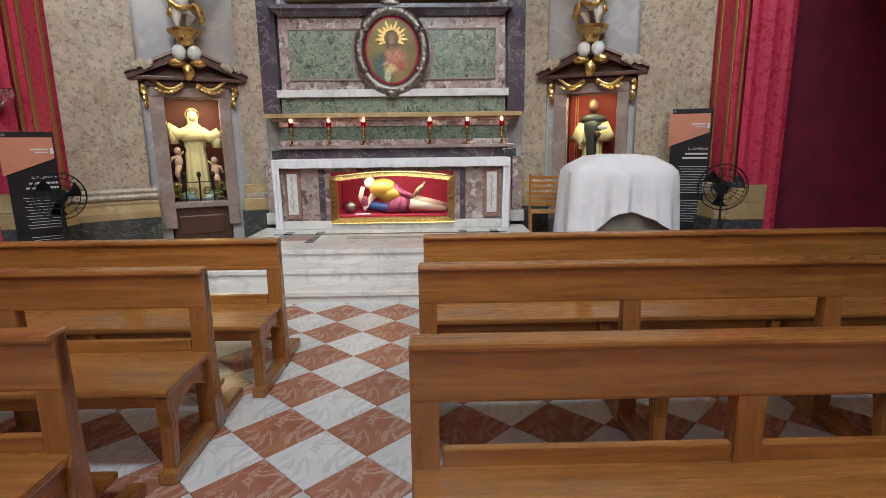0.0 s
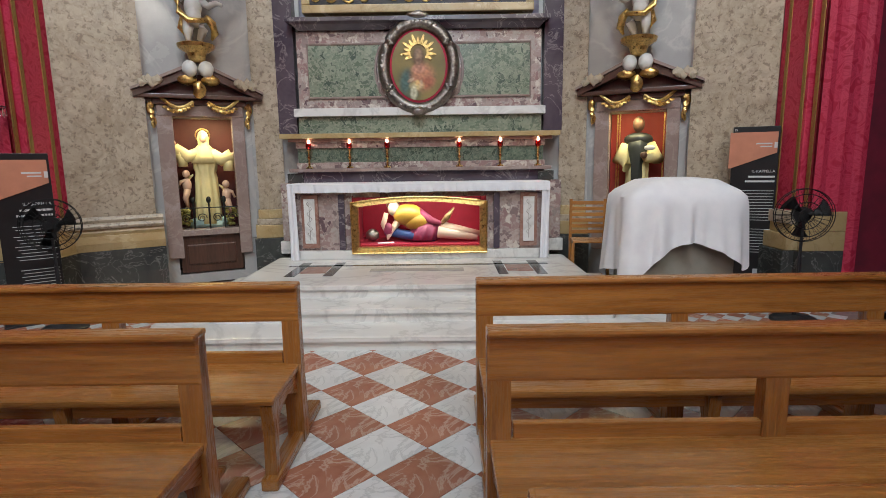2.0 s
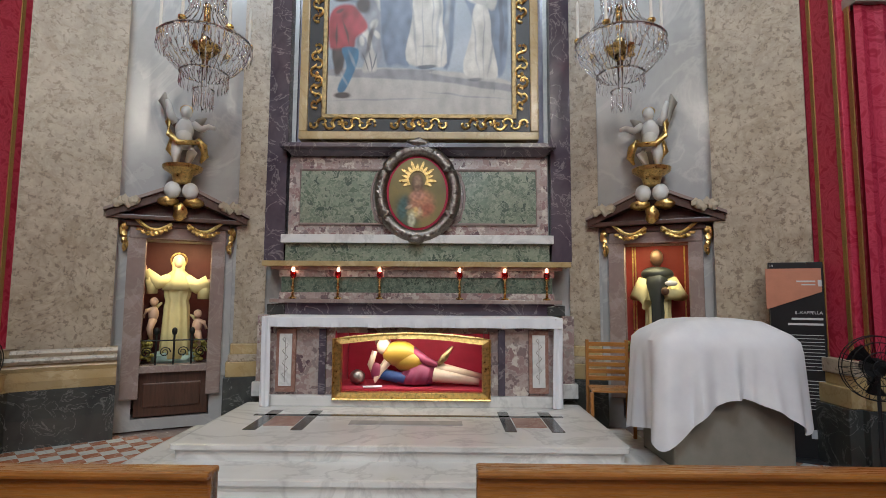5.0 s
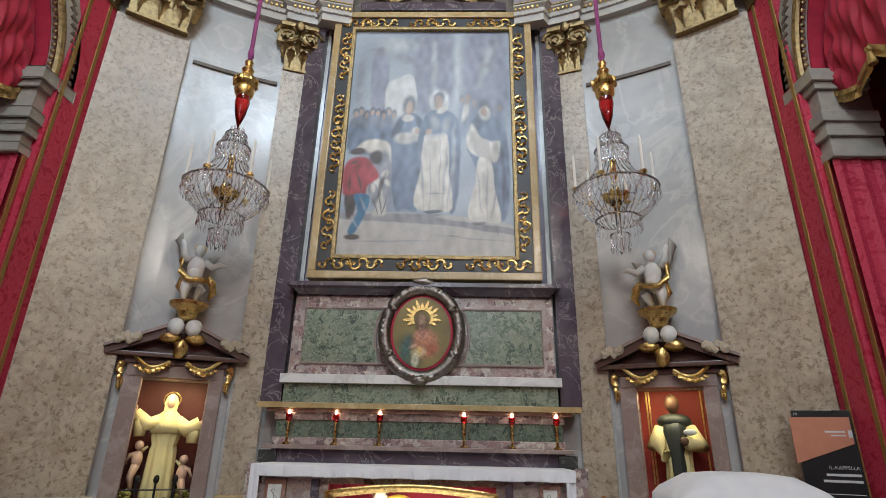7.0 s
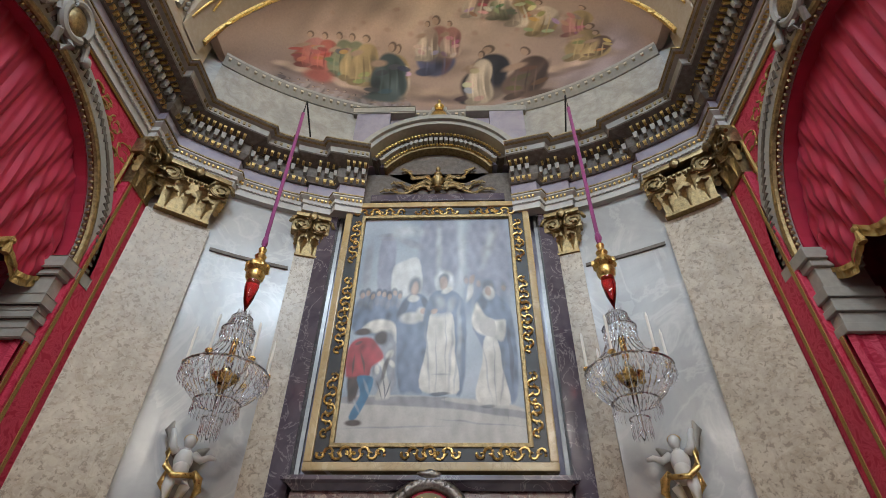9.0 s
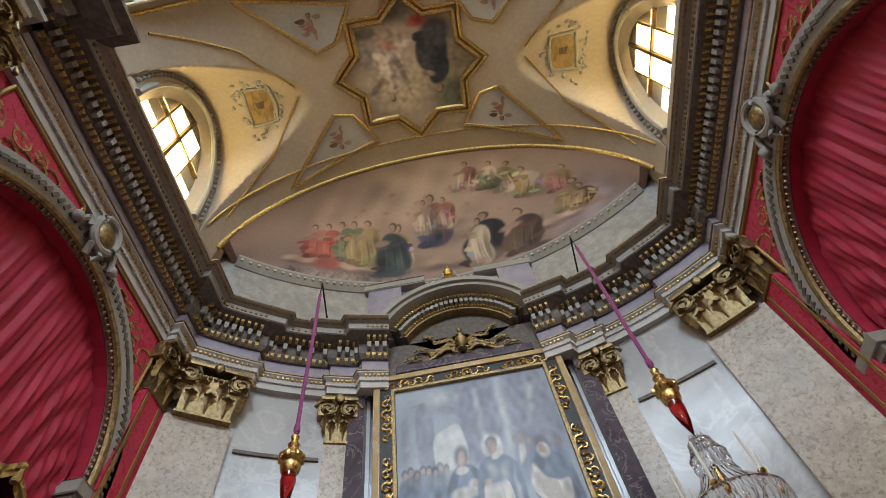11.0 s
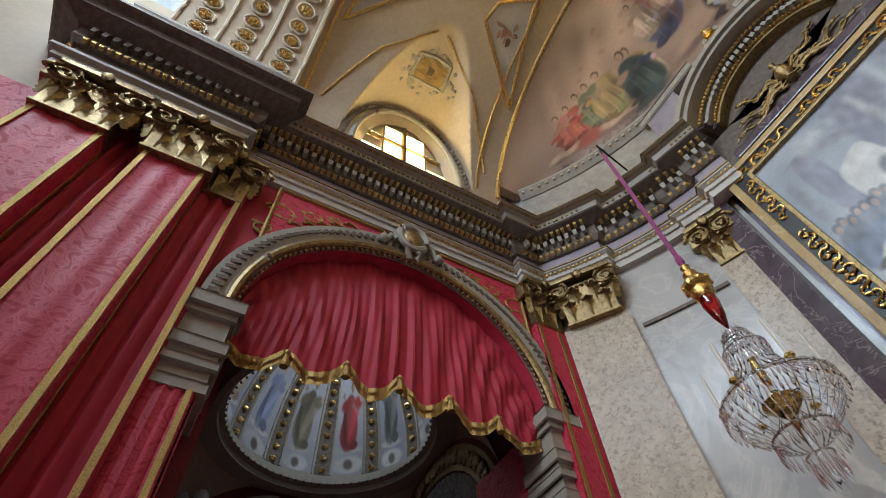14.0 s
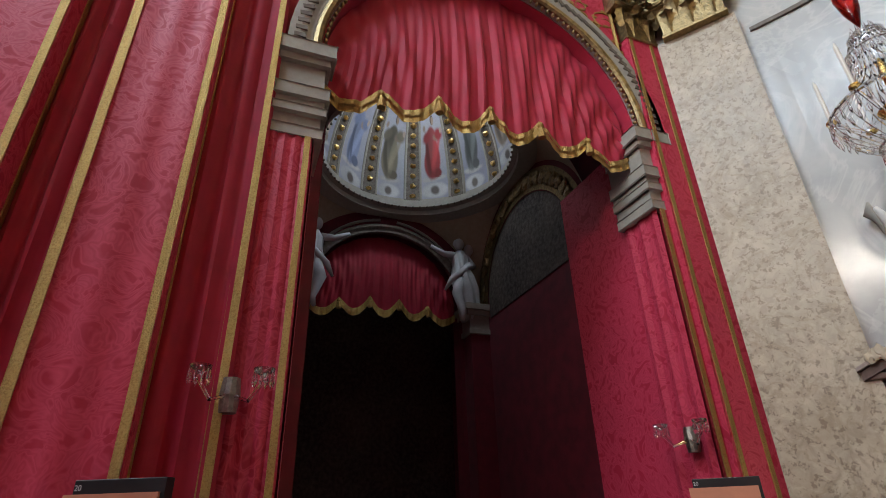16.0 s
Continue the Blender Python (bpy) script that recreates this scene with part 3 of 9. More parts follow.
# egg and dart rows: small beads under the cornice
def bead_row(path, out, z, size, step, material, name, label):
    bm = B()
    for a, b in zip(path, path[1:]):
        a, b = Vector(a), Vector(b)
        d = b - a
        if d.length < 0.12:
            continue
        nrm = Vector((d.y, -d.x)).normalized()
        k = max(1, int(d.length / step))
        for i in range(k):
            p = a + d * ((i + 0.5) / k) + nrm * out
            m = Matrix.Translation((p.x, p.y, z)) @ Matrix.Rotation(math.atan2(d.y, d.x), 4, "Z")
            r = bmesh.ops.create_cube(bm, size=1)
            for v in r["verts"]:
                w = 0.7 if v.co.z < 0 else 1.0
                v.co = m @ Vector((v.co.x * size[0] * w, v.co.y * size[1], v.co.z * size[2]))
    return solid(name, bm, material, label, "moulding", "stuff")


arc_trim = [on_arc(-3.95 + 7.9 * i / 60) for i in range(61)]
bead_row(half, 0.21, FRZ1 + 0.20, (0.07, 0.08, 0.13), 0.115, "grey_corn", "dentil_row", "row of pale carved dentils")
bead_row(half, 0.14, FRZ1 + 0.05, (0.06, 0.06, 0.06), 0.085, "gold", "gilt_bead_row", "row of gilt carved beads under the cornice")
bead_row(half, 0.13, ARC1 - 0.09, (0.035, 0.035, 0.035), 0.06, "gold", "bead_row", "fine gilt bead row of the architrave")
bead_row(mirror, 0.21, FRZ1 + 0.20, (0.07, 0.08, 0.13), 0.115, "grey_corn", "dentil_row", "row of pale carved dentils")
bead_row(mirror, 0.14, FRZ1 + 0.05, (0.06, 0.06, 0.06), 0.085, "gold", "gilt_bead_row", "row of gilt carved beads under the cornice")
bead_row(mirror, 0.13, ARC1 - 0.09, (0.035, 0.035, 0.035), 0.06, "gold", "bead_row", "fine gilt bead row of the architrave")

for line in (half, mirror):
    bead_row(line, 0.43, FRZ1 + 0.43, (0.05, 0.03, 0.05), 0.075, "dull_gold", "gilt_bead_row", "row of worn gilt leaf beads on the cornice face")
    bead_row(line, 0.28, FRZ1 + 0.315, (0.05, 0.09, 0.05), 0.09, "gold", "gilt_bead_row", "row of gilt leaves under the corona")
    bead_row(line, 0.10, CAP1 + 0.125, (0.028, 0.03, 0.03), 0.05, "pale_corn", "bead_row", "fine pale bead row of the architrave")
bead_row(arc_trim, 0.16, ATTIC - 0.10, (0.06, 0.05, 0.05), 0.09, "cream", "bead_row", "row of pale beads under the fresco")

# ---------- lunette windows ----------
M["pane"] = glowing("sunlit_yellow_pane", (1.0, 0.78, 0.30), 5.0)
M["pane_pale"] = glowing("sunlit_white_pane", (1.0, 0.84, 0.42), 16.0)
for s in (-1, 1):
    n = 24
    bm = B()
    wa, wb = 0.86, 2.0

    def oval(k, x, a, b):
        t = math.pi * k / n
        return (s * x, LY - a * math.cos(t), WB + b * math.sin(t))
    rows = [[bm.verts.new(oval(k, x, a, b)) for k in range(n + 1)] for x, a, b in ((W + 0.02, LA + 0.1, LB - 0.25), (W + 0.02, 1.02, 2.2), (W + 0.16, wa, wb))]
    for r0, r1 in zip(rows, rows[1:]):
        for k in range(n):
            bm.faces.new((r0[k], r0[k + 1], r1[k + 1], r1[k]))
    solid("wall_lunette", bm, "cream", "cream splayed lunette wall round the oval window", "wall", "structure", smooth=True)
    win = thing("window_1" if s < 0 else "window_2", "arched lunette window with sunlit yellow glass panes", "window", "lunette windows", (0, 0, 0), 0, "structure")
    bm = B()
    tube(bm, [oval(k, W + 0.0, 1.05, 2.25) for k in range(n + 1)], 0.06)
    part("window_frame", bm, "grey_corn", win, "moulded stucco window surround")
    bm = B()
    for k in range(1, 2 * n):
        t = math.pi * k / (2 * n)
        blob(bm, (s * (W - 0.02), LY - 1.2 * math.cos(t), WB + 2.4 * math.sin(t)), (0.05, 0.045, 0.045), k, 0, 1)
    part("garland", bm, "grey_corn", win, "carved garland of stucco flowers")
    xs = W + 0.17
    cells = ((-1, -0.05, 0, 1.0), (0.05, 1, 0, 1.0), (-1, -0.05, 1.06, 2.0), (0.05, 1, 1.06, 2.0))
    for c0, c1, z0, z1 in cells:
        for q in range(2):
            bm = B()
            ya, yb = (c0 + (c1 - c0) * q / 2) * wa, (c0 + (c1 - c0) * (q + 1) / 2) * wa
            zmax = wb * math.sqrt(max(0.02, 1 - (max(abs(ya), abs(yb)) / wa) ** 2 * 0.92))
            top = min(z1, max(zmax, z0 + 0.1))
            box(bm, s * xs, LY + ya + 0.012, WB + z0, s * (xs + 0.012), LY + yb - 0.012, WB + top - 0.02)
            part("pane", bm, "pane" if q else "pane_pale", win)
    bm = B()
    box(bm, s * (xs - 0.03), LY - 0.03, WB, s * (xs + 0.03), LY + 0.03, WB + wb)
    box(bm, s * (xs - 0.03), LY - wa, WB + 1.0, s * (xs + 0.03), LY + wa, WB + 1.06)
    for yy in (-0.43, 0.43):
        box(bm, s * (xs - 0.02), LY + yy - 0.012, WB, s * (xs + 0.02), LY + yy + 0.012, WB + wb * 0.86)
    part("glazing_bar", bm, "dull_gold", win, "thin ochre glazing bars")
    bm = B()
    box(bm, s * (xs + 0.05), LY - 1.1, VZ, s * (xs + 0.1), LY + 1.1, WB + 2.4)
    part("backing", bm, "cream", win)
    bm = B()
    box(bm, s * (W + 0.02), -4.75, VZ - 0.1, s * (W + 0.1), -0.5, WB)
    box(bm, s * (W + 0.02), -4.75, WB, s * (W + 0.1), LY - LA, 10.9)
    box(bm, s * (W + 0.02), LY + LA, WB, s * (W + 0.1), -0.5, 10.9)
    solid("wall_lunette_base", bm, "beige", "beige wall under the lunette window", "wall", "structure")

# ---------- altar ----------
# marble steps
STEPS = ((2.25, -2.15, 0.12), (1.80, -1.76, 0.24), (1.72, -1.36, 0.36))
steps = thing("altar_steps", "three worn white marble altar steps with rounded nosings", "steps", kind="structure")
for hw, yf, z in STEPS:
    bm = B()
    r = 0.5 if hw > 2 else 0.06
    out = [(-hw, 0.2)]
    for k in range(9):
        a = math.pi / 2 * k / 8
        out.append((-hw + r - r * math.cos(a), yf + r - r * math.sin(a)))
    out += [(-x, y) for x, y in out[::-1]]
    lo = z - 0.12
    v0 = [bm.verts.new((x, y, lo)) for x, y in out]
    ins = [(x * (1 - 0.02 / hw), y + (0.02 if y < 0 else 0)) for x, y in out]
    v1 = [bm.verts.new((x, y, z - 0.045)) for x, y in out]
    nose = [bm.verts.new((x * (1 + 0.03 / hw), y - (0.03 if y < 0 else 0), z - 0.04)) for x, y in out]
    nose2 = [bm.verts.new((x * (1 + 0.03 / hw), y - (0.03 if y < 0 else 0), z - 0.005)) for x, y in out]
    top = [bm.verts.new((x, y, z)) for x, y in out]
    for ra, rb in ((v0, v1), (v1, nose), (nose, nose2), (nose2, top)):
        for i in range(len(out)):
            j = (i + 1) % len(out)
            bm.faces.new((ra[i], ra[j], rb[j], rb[i]))
    bm.faces.new(top)
    bm.faces.new(v0[::-1])
    part("step", bm, "white", steps)
inlay = thing("floor_inlay", "black and pink stone inlay in the altar platform", "floor inlay", kind="structure")
for x0, x1, y0, y1, mm in ((-1.45, 1.45, -0.42, -0.36, "black"), (-1.35, -1.24, -0.95, -0.2, "black"), (1.24, 1.35, -0.95, -0.2, "black"), (-0.95, -0.85, -0.95, -0.2, "black"), (0.85, 0.95, -0.95, -0.2, "black"),
                       (-1.23, -0.96, -0.8, -0.45, "rosso"), (0.96, 1.23, -0.8, -0.45, "rosso"), (-0.5, 0.5, -0.75, -0.6, "grey")):
    bm = B()
    box(bm, x0, y0, 0.357, x1, y1, 0.364 if mm == "black" else 0.3655)
    part("inlay", bm, mm, inlay)

altar = thing("altar", "inlaid marble altar with a glazed relic case in its front", "altar")
bm = B()
box(bm, -1.54, 0.0, 0.36, 1.54, 0.75, 0.47, 0.012)
part("base", bm, "white", altar, "white marble base slab")
for x0, x1, z0, z1 in ((-1.48, -0.80, 0.47, 1.16), (0.80, 1.48, 0.47, 1.16), (-0.80, 0.80, 0.47, 0.50), (-0.80, 0.80, 1.10, 1.16)):
    bm = B()
    box(bm, x0, 0.06, z0, x1, 0.75, z1)
    part("body_block", bm, "pink", altar, "pinkish breccia marble block")
for s in (-1, 1):
    bm = B()
    box(bm, s * 1.40 - 0.20 * (s > 0) - 0.0 * s, 0.02, 0.50, s * 1.40 + 0.20 * (s < 0), 0.06, 1.14, 0.004)
    part("panel_frame", bm, "rosso", altar)
    bm = B()
    c = s * 1.30
    box(bm, c - 0.065, 0.005, 0.56, c + 0.065, 0.02, 1.09, 0.003)
    p = part("panel", bm, "white", altar, "white marble panel with engraved vase and flowers")
    bm = B()
    for k in range(7):
        z = 0.64 + k * 0.06
        tube(bm, [(c, 0.002, z), (c + 0.03 * (1 if k % 2 else -1), 0.002, z + 0.035), (c + 0.012 * (1 if k % 2 else -1), 0.002, z + 0.055)], 0.004, 5)
    tube(bm, [(c, 0.002, 0.6), (c, 0.002, 1.05)], 0.003, 5)
    part("engraving", bm, "grey_corn", p)
    bm = B()
    box(bm, s * 0.92 - 0.035, 0.0, 0.48, s * 0.92 + 0.035, 0.06, 1.14, 0.004)
    part("strip", bm, "violet", altar)
    bm = B()
    box(bm, s * 1.52 - 0.05, 0.12, 0.47, s * 1.52 + 0.05, 0.75, 1.2, 0.006)
    part("side_pier", bm, "pink", altar)
bm = B()
box(bm, -1.51, -0.02, 1.16, 1.51, 0.75, 1.265, 0.01)
part("mensa", bm, "white", altar, "white marble table slab")
# glazed case
for x0, x1, y0, y1 in ((-0.78, 0.78, 0.70, 0.73), (-0.80, -0.785, 0.06, 0.72), (0.785, 0.80, 0.06, 0.72)):
    bm = B()
    box(bm, x0, y0, 0.47, x1, y1, 1.12)
    part("case_lining", bm, "red_cloth", altar, "crimson velvet lining")
bm = B()
box(bm, -0.78, 0.06, 0.50, 0.78, 0.7, 0.53)
part("case_floor", bm, "red_cloth", altar)
n = 14
outer, inner = [], []
for k in range(n + 1):
    x = -0.80 + 1.6 * k / n
    outer.append((x, 1.045 + 0.06 * math.cos(x / 0.8 * math.pi / 2)))
    inner.append((x * 0.9, 0.99 + 0.06 * math.cos(x / 0.8 * math.pi / 2)))
bm = B()
o = [(-0.80, 0.44)] + outer + [(0.80, 0.44)]
i_ = [(-0.72, 0.51)] + inner + [(0.72, 0.51)]
fo = [bm.verts.new((x, -0.02, z)) for x, z in o]
fi = [bm.verts.new((x, -0.035, z)) for x, z in i_]
bo = [bm.verts.new((x, 0.06, z)) for x, z in o]
bi = [bm.verts.new((x, 0.06, z)) for x, z in i_]
for k in range(len(o)):
    j = (k + 1) % len(o)
    bm.faces.new((fo[k], fo[j], fi[j], fi[k]))
    bm.faces.new((fo[k], bo[k], bo[j], fo[j]))
    bm.faces.new((fi[k], fi[j], bi[j], bi[k]))
part("case_frame", bm, "gold", altar, "gilded arched case frame")
bm = B()
tube(bm, [(x, -0.035, z) for x, z in o], 0.012, 6, True)
part("case_bead", bm, "gold", altar)
case_light = area_lamp("case_lamp", (0, 0.16, 1.03), (0, 0.45, 0.5), 1.2, 0.06, 4.5, (1, 0.92, 0.8))

# gradine shelves behind the table
grad = thing("altar_gradine", "stepped green and pink marble candle shelf behind the altar", "altar shelf")
for x, y0, z0, z1, mm, nm in ((1.58, 0.60, 1.265, 1.40, "violet", "lower_course"), (1.66, 0.52, 1.40, 1.445, "mauve", "lower_shelf"), (1.60, 0.66, 1.445, 1.52, "pink", "upper_course"),
                          (1.58, 0.68, 1.52, 1.70, "green", "green_panel"), (1.60, 0.66, 1.70, 1.78, "pink", "upper_course"), (1.68, 0.60, 1.78, 1.82, "rosso", "bed_moulding"), (1.77, 0.54, 1.82, 1.88, "yellow", "top_shelf")):
    bm = B()
    box(bm, -x, y0, z0, x, 0.92, z1, 0.006)
    part(nm, bm, mm, grad)
for s in (-1, 1):
    bm = B()
    box(bm, s * 1.60 - 0.10, 0.56, 1.265, s * 1.60 + 0.10, 0.95, 1.385, 0.01)
    part("end_block", bm, "black", grad)
    bm = B()
    box(bm, s * 1.72 - 0.1, 0.50, 0.36, s * 1.72 + 0.1, 0.95, 0.52, 0.01)
    part("side_base", bm, "white", grad)
    bm = B()
    box(bm, s * 1.72 - 0.07, 0.54, 0.52, s * 1.72 + 0.07, 0.95, 1.265, 0.006)
    part("side_pier", bm, "pink", grad)

# retable
ret = thing("retable", "marble retable panel of green stone framed in pink breccia", "retable")
for x0, x1, y0, z0, z1, mm, nm in ((-1.56, 1.56, 0.72, 1.88, 2.10, "panel_green", "plinth"), (-1.60, 1.60, 0.66, 2.10, 2.20, "white", "plinth_moulding"), (-1.56, 1.56, 0.80, 2.20, 3.16, "pink", "field")):
    bm = B()
    box(bm, x0, y0, z0, x1, 0.95, z1, 0.006)
    part(nm, bm, mm, ret)
for s in (-1, 1):
    xa, xb = (0.42, 1.42)
    pts = [(s * xb, 2.34), (s * xb, 3.0)]
    arc = []
    for k in range(9):
        a = math.radians(52 - 104 * k / 8)
        arc.append((s * 0.56 * math.cos(a) + s * 0.0, 2.67 + 0.62 * math.sin(a)))
    poly = [(s * 1.42, 2.34), (s * 1.42, 3.0), (s * 0.5, 3.0)] + [(x if abs(x) > 0.4 else s * 0.4, min(3.0, max(2.34, z))) for x, z in arc] + [(s * 0.5, 2.34)]
    bm = B()
    prism(bm, poly, 0.788, 0.81)
    part("green_panel", bm, "panel_green", ret, "pale green veined marble panel")
    bm = B()
    tube(bm, [(x, 0.79, z) for x, z in poly], 0.018, 6, True)
    part("panel_moulding", bm, "mauve", ret)
band("trim_shelf", [(-0.2, 3.16), (0.04, 3.16), (0.10, 3.22), (0.16, 3.24), (0.16, 3.29), (-0.2, 3.29)], "violet", "dark moulded ledge under the altar painting", [(-1.48, 0.95), (-1.48, 0.78), (1.48, 0.78), (1.48, 0.95)])
# dark violet uprights at both sides
for s in (-1, 1):
    bm = B()
    box(bm, s * 1.60, 0.80, 1.9, s * 1.84, 0.98, 7.7)
    solid("wall_strip", bm, "violet", "dark violet veined marble strip beside the retable", "wall panel", "structure")
    bm = B()
    (px, py, _), rz = arc_frame(s * 2.0, 0, 0)
    box(bm, -0.17, -0.07, 0.0, 0.17, 0.2, CAP0 - 0.02)
    move(bm, pose(px, py, 0, 0, 0, rz))
    solid("pilaster_inner", bm, "tan", "tan speckled marble pilaster beside the altar", "pilaster", "structure")
    # big pilaster in the bend
    bm = B()
    x0, x1 = 3.27, 3.98
    pts = [s * (x0 + (x1 - x0) * k / 4) for k in range(5)]
    if s < 0:
        pts = pts[::-1]
    sweep(bm, [on_arc(x) for x in pts], [(0.14, 0.9), (0.14, CAP0), (-0.1, CAP0), (-0.1, 0.9)])
    solid("pilaster_outer", bm, "tan", "wide tan speckled marble pilaster", "pilaster", "structure")
    for o_, z0, z1, mm, nm in ((0.28, 0.0, 0.55, "black", "plinth"), (0.26, 0.55, 0.72, "yellow", "base_block"), (0.22, 0.72, 0.80, "yellow", "base_torus"), (0.26, 0.80, 0.86, "tan", "base_torus"), (0.19, 0.86, 0.93, "tan", "base_torus")):
        bm = B()
        sweep(bm, [on_arc(x) for x in ([pts[0] - 0.06 * 1] + pts[1:-1] + [pts[-1] + 0.06])], [(o_, z0), (o_ + 0.015, (z0 + z1) / 2), (o_, z1), (-0.1, z1), (-0.1, z0)])
        solid("pilaster_" + nm, bm, mm, {"black": "black veined marble pilaster plinth", "yellow": "yellow marble pilaster base", "tan": "tan marble base moulding"}[mm], "pilaster base", "structure")
    (px, py, _), rz = arc_frame(s * 2.0, 0, 0)
    for o_, z0, z1, mm in ((0.25, 0.0, 0.55, "black"), (0.23, 0.55, 0.72, "yellow"), (0.21, 0.72, 0.8, "tan"), (0.19, 0.8, 0.92, "yellow")):
        bm = B()
        box(bm, -o_, -o_ + 0.04, z0, o_, 0.2, z1, 0.01)
        move(bm, pose(px, py, 0, 0, 0, rz))
        solid("pilaster_base", bm, mm, "moulded marble base of the inner pilaster", "pilaster base", "structure")
    # dark stripe and pale band high on the niche wall
    bm = B()
    sweep(bm, [on_arc(s * x) for x in ((3.2, 2.9, 2.6, 2.2) if s < 0 else (2.2, 2.6, 2.9, 3.2))], [(0.0, 6.23), (0.03, 6.23), (0.03, 6.28), (0.0, 6.28)])
    solid("trim_wall_band", bm, "dark_corn", "thin dark string course on the apse wall", "moulding", "structure")

# altar painting
pic = thing("altar_painting", "large framed oil painting of robed figures in grey blue tones", "painting")
PX, PZ0, PZ1 = 1.45, 3.36, 7.55
bm = B()
for x0, x1, z0, z1 in ((-PX, PX, PZ0, PZ0 + 0.10), (-PX, PX, PZ1 - 0.10, PZ1), (-PX, -PX + 0.10, PZ0 + 0.10, PZ1 - 0.10), (PX - 0.10, PX, PZ0 + 0.10, PZ1 - 0.10)):
    box(bm, x0, 0.72, z0, x1, 0.9, z1, 0.015)
part("outer_frame", bm, "yellow", pic, "pale gold marble outer frame")
bm = B()
a0 = 0.10
for x0, x1, z0, z1 in ((-PX + a0, PX - a0, PZ0 + a0, PZ0 + 0.30), (-PX + a0, PX - a0, PZ1 - 0.30, PZ1 - a0), (-PX + a0, -PX + 0.30, PZ0 + 0.3, PZ1 - 0.3), (PX - 0.30, PX - a0, PZ0 + 0.3, PZ1 - 0.3)):
    box(bm, x0, 0.755, z0, x1, 0.9, z1)
part("black_frame", bm, "black_metal", pic, "black painted frame board")
bm = B()
IX, IZ0, IZ1 = PX - 0.30, PZ0 + 0.30, PZ1 - 0.30
for x0, x1, z0, z1 in ((-IX - 0.035, IX + 0.035, IZ0 - 0.035, IZ0 + 0.02), (-IX - 0.035, IX + 0.035, IZ1 - 0.02, IZ1 + 0.035), (-IX - 0.035, -IX + 0.02, IZ0, IZ1), (IX - 0.02, IX + 0.035, IZ0, IZ1)):
    box(bm, x0, 0.735, z0, x1, 0.9, z1, 0.01)
part("sight_edge", bm, "dull_gold", pic, "gilded inner edge")


def scroll(bm, cx, cz, length, along, y, seed):
    """A carved leaf scroll lying on a frame board."""
    rng = random.Random(seed)
    n = max(3, int(length / 0.09))
    for k in range(n):
        t = (k + 0.5) / n - 0.5
        sgn = 1 if k % 2 else -1
        size = 0.066 * (1.25 - abs(t))
        pts = []
        for q in range(9):
            a = q / 8 * 1.7 * math.pi
            r = size * (1 - 0.75 * q / 8)
            u, w = t * length + r * math.cos(a) * (1 if t > 0 else -1), sgn * (0.012 + r * math.sin(a))
            pts.append((cx + u, y - 0.01, cz + w) if along == "x" else (cx + w, y - 0.01, cz + u))
        tube(bm, pts, [0.019 - 0.0014 * q for q in range(9)], 5)
        blob(bm, pts[4], (0.022, 0.014, 0.022), k, 0.5, 1)
    for k in range(n + 2):
        t = k / (n + 1) - 0.5
        w = 0.02 * math.sin(k * 1.9)
        p = (cx + t * length, y, cz + w) if along == "x" else (cx + w, y, cz + t * length)
        blob(bm, p, (0.022, 0.016, 0.022), k, 0.4, 1)
    return bm


for zc in (PZ0 + 0.2, PZ1 - 0.2):
    for xc, ln in ((-0.92, 0.78), (0, 0.66), (0.92, 0.78)):
        bm = B()
        scroll(bm, xc, zc, ln, "x", 0.75, int(zc * 10 + xc * 7))
        part("carved_scroll", bm, "gold", pic, "gilded leaf scroll")
for xc in (-PX + 0.2, PX - 0.2):
    for zc, ln in ((4.15, 0.8), (5.45, 1.2), (6.75, 0.8)):
        bm = B()
        scroll(bm, xc, zc, ln, "z", 0.75, int(zc * 10 + xc * 7))
        part("carved_scroll", bm, "gold", pic, "gilded leaf scroll")
M["canvas"] = painted("oil_canvas_paint", [(0.28, (0.10, 0.12, 0.15)), (0.42, (0.20, 0.23, 0.27)), (0.55, (0.30, 0.33, 0.36)), (0.7, (0.42, 0.43, 0.42))], 0.9, 0.40, 5, 0.7)
bm = B()
box(bm, -IX, 0.80, IZ0, IX, 0.86, IZ1)
canvas = part("canvas", bm, "canvas", pic, "grey blue oil canvas")


def brushed(name, rough):
    """Paint whose colours lie in the mesh, broken by brush grain and a dull varnish."""
    n = Nodes(name)
    at = n.add("ShaderNodeAttribute")
    at.attribute_name = "paint"
    g = n.noise(22, 5, 0.65, 0.8)
    col = n.mix(n.ramp(g, [(0.35, (0, 0, 0)), (0.75, (0.35,) * 3)]), at.outputs["Color"], n.mix(0.5, at.outputs["Color"], (0.06, 0.05, 0.05)))
    n.colour(col)
    n.rough(rough)
    n.bump(g, 0.1, 0.003)
    return n.m


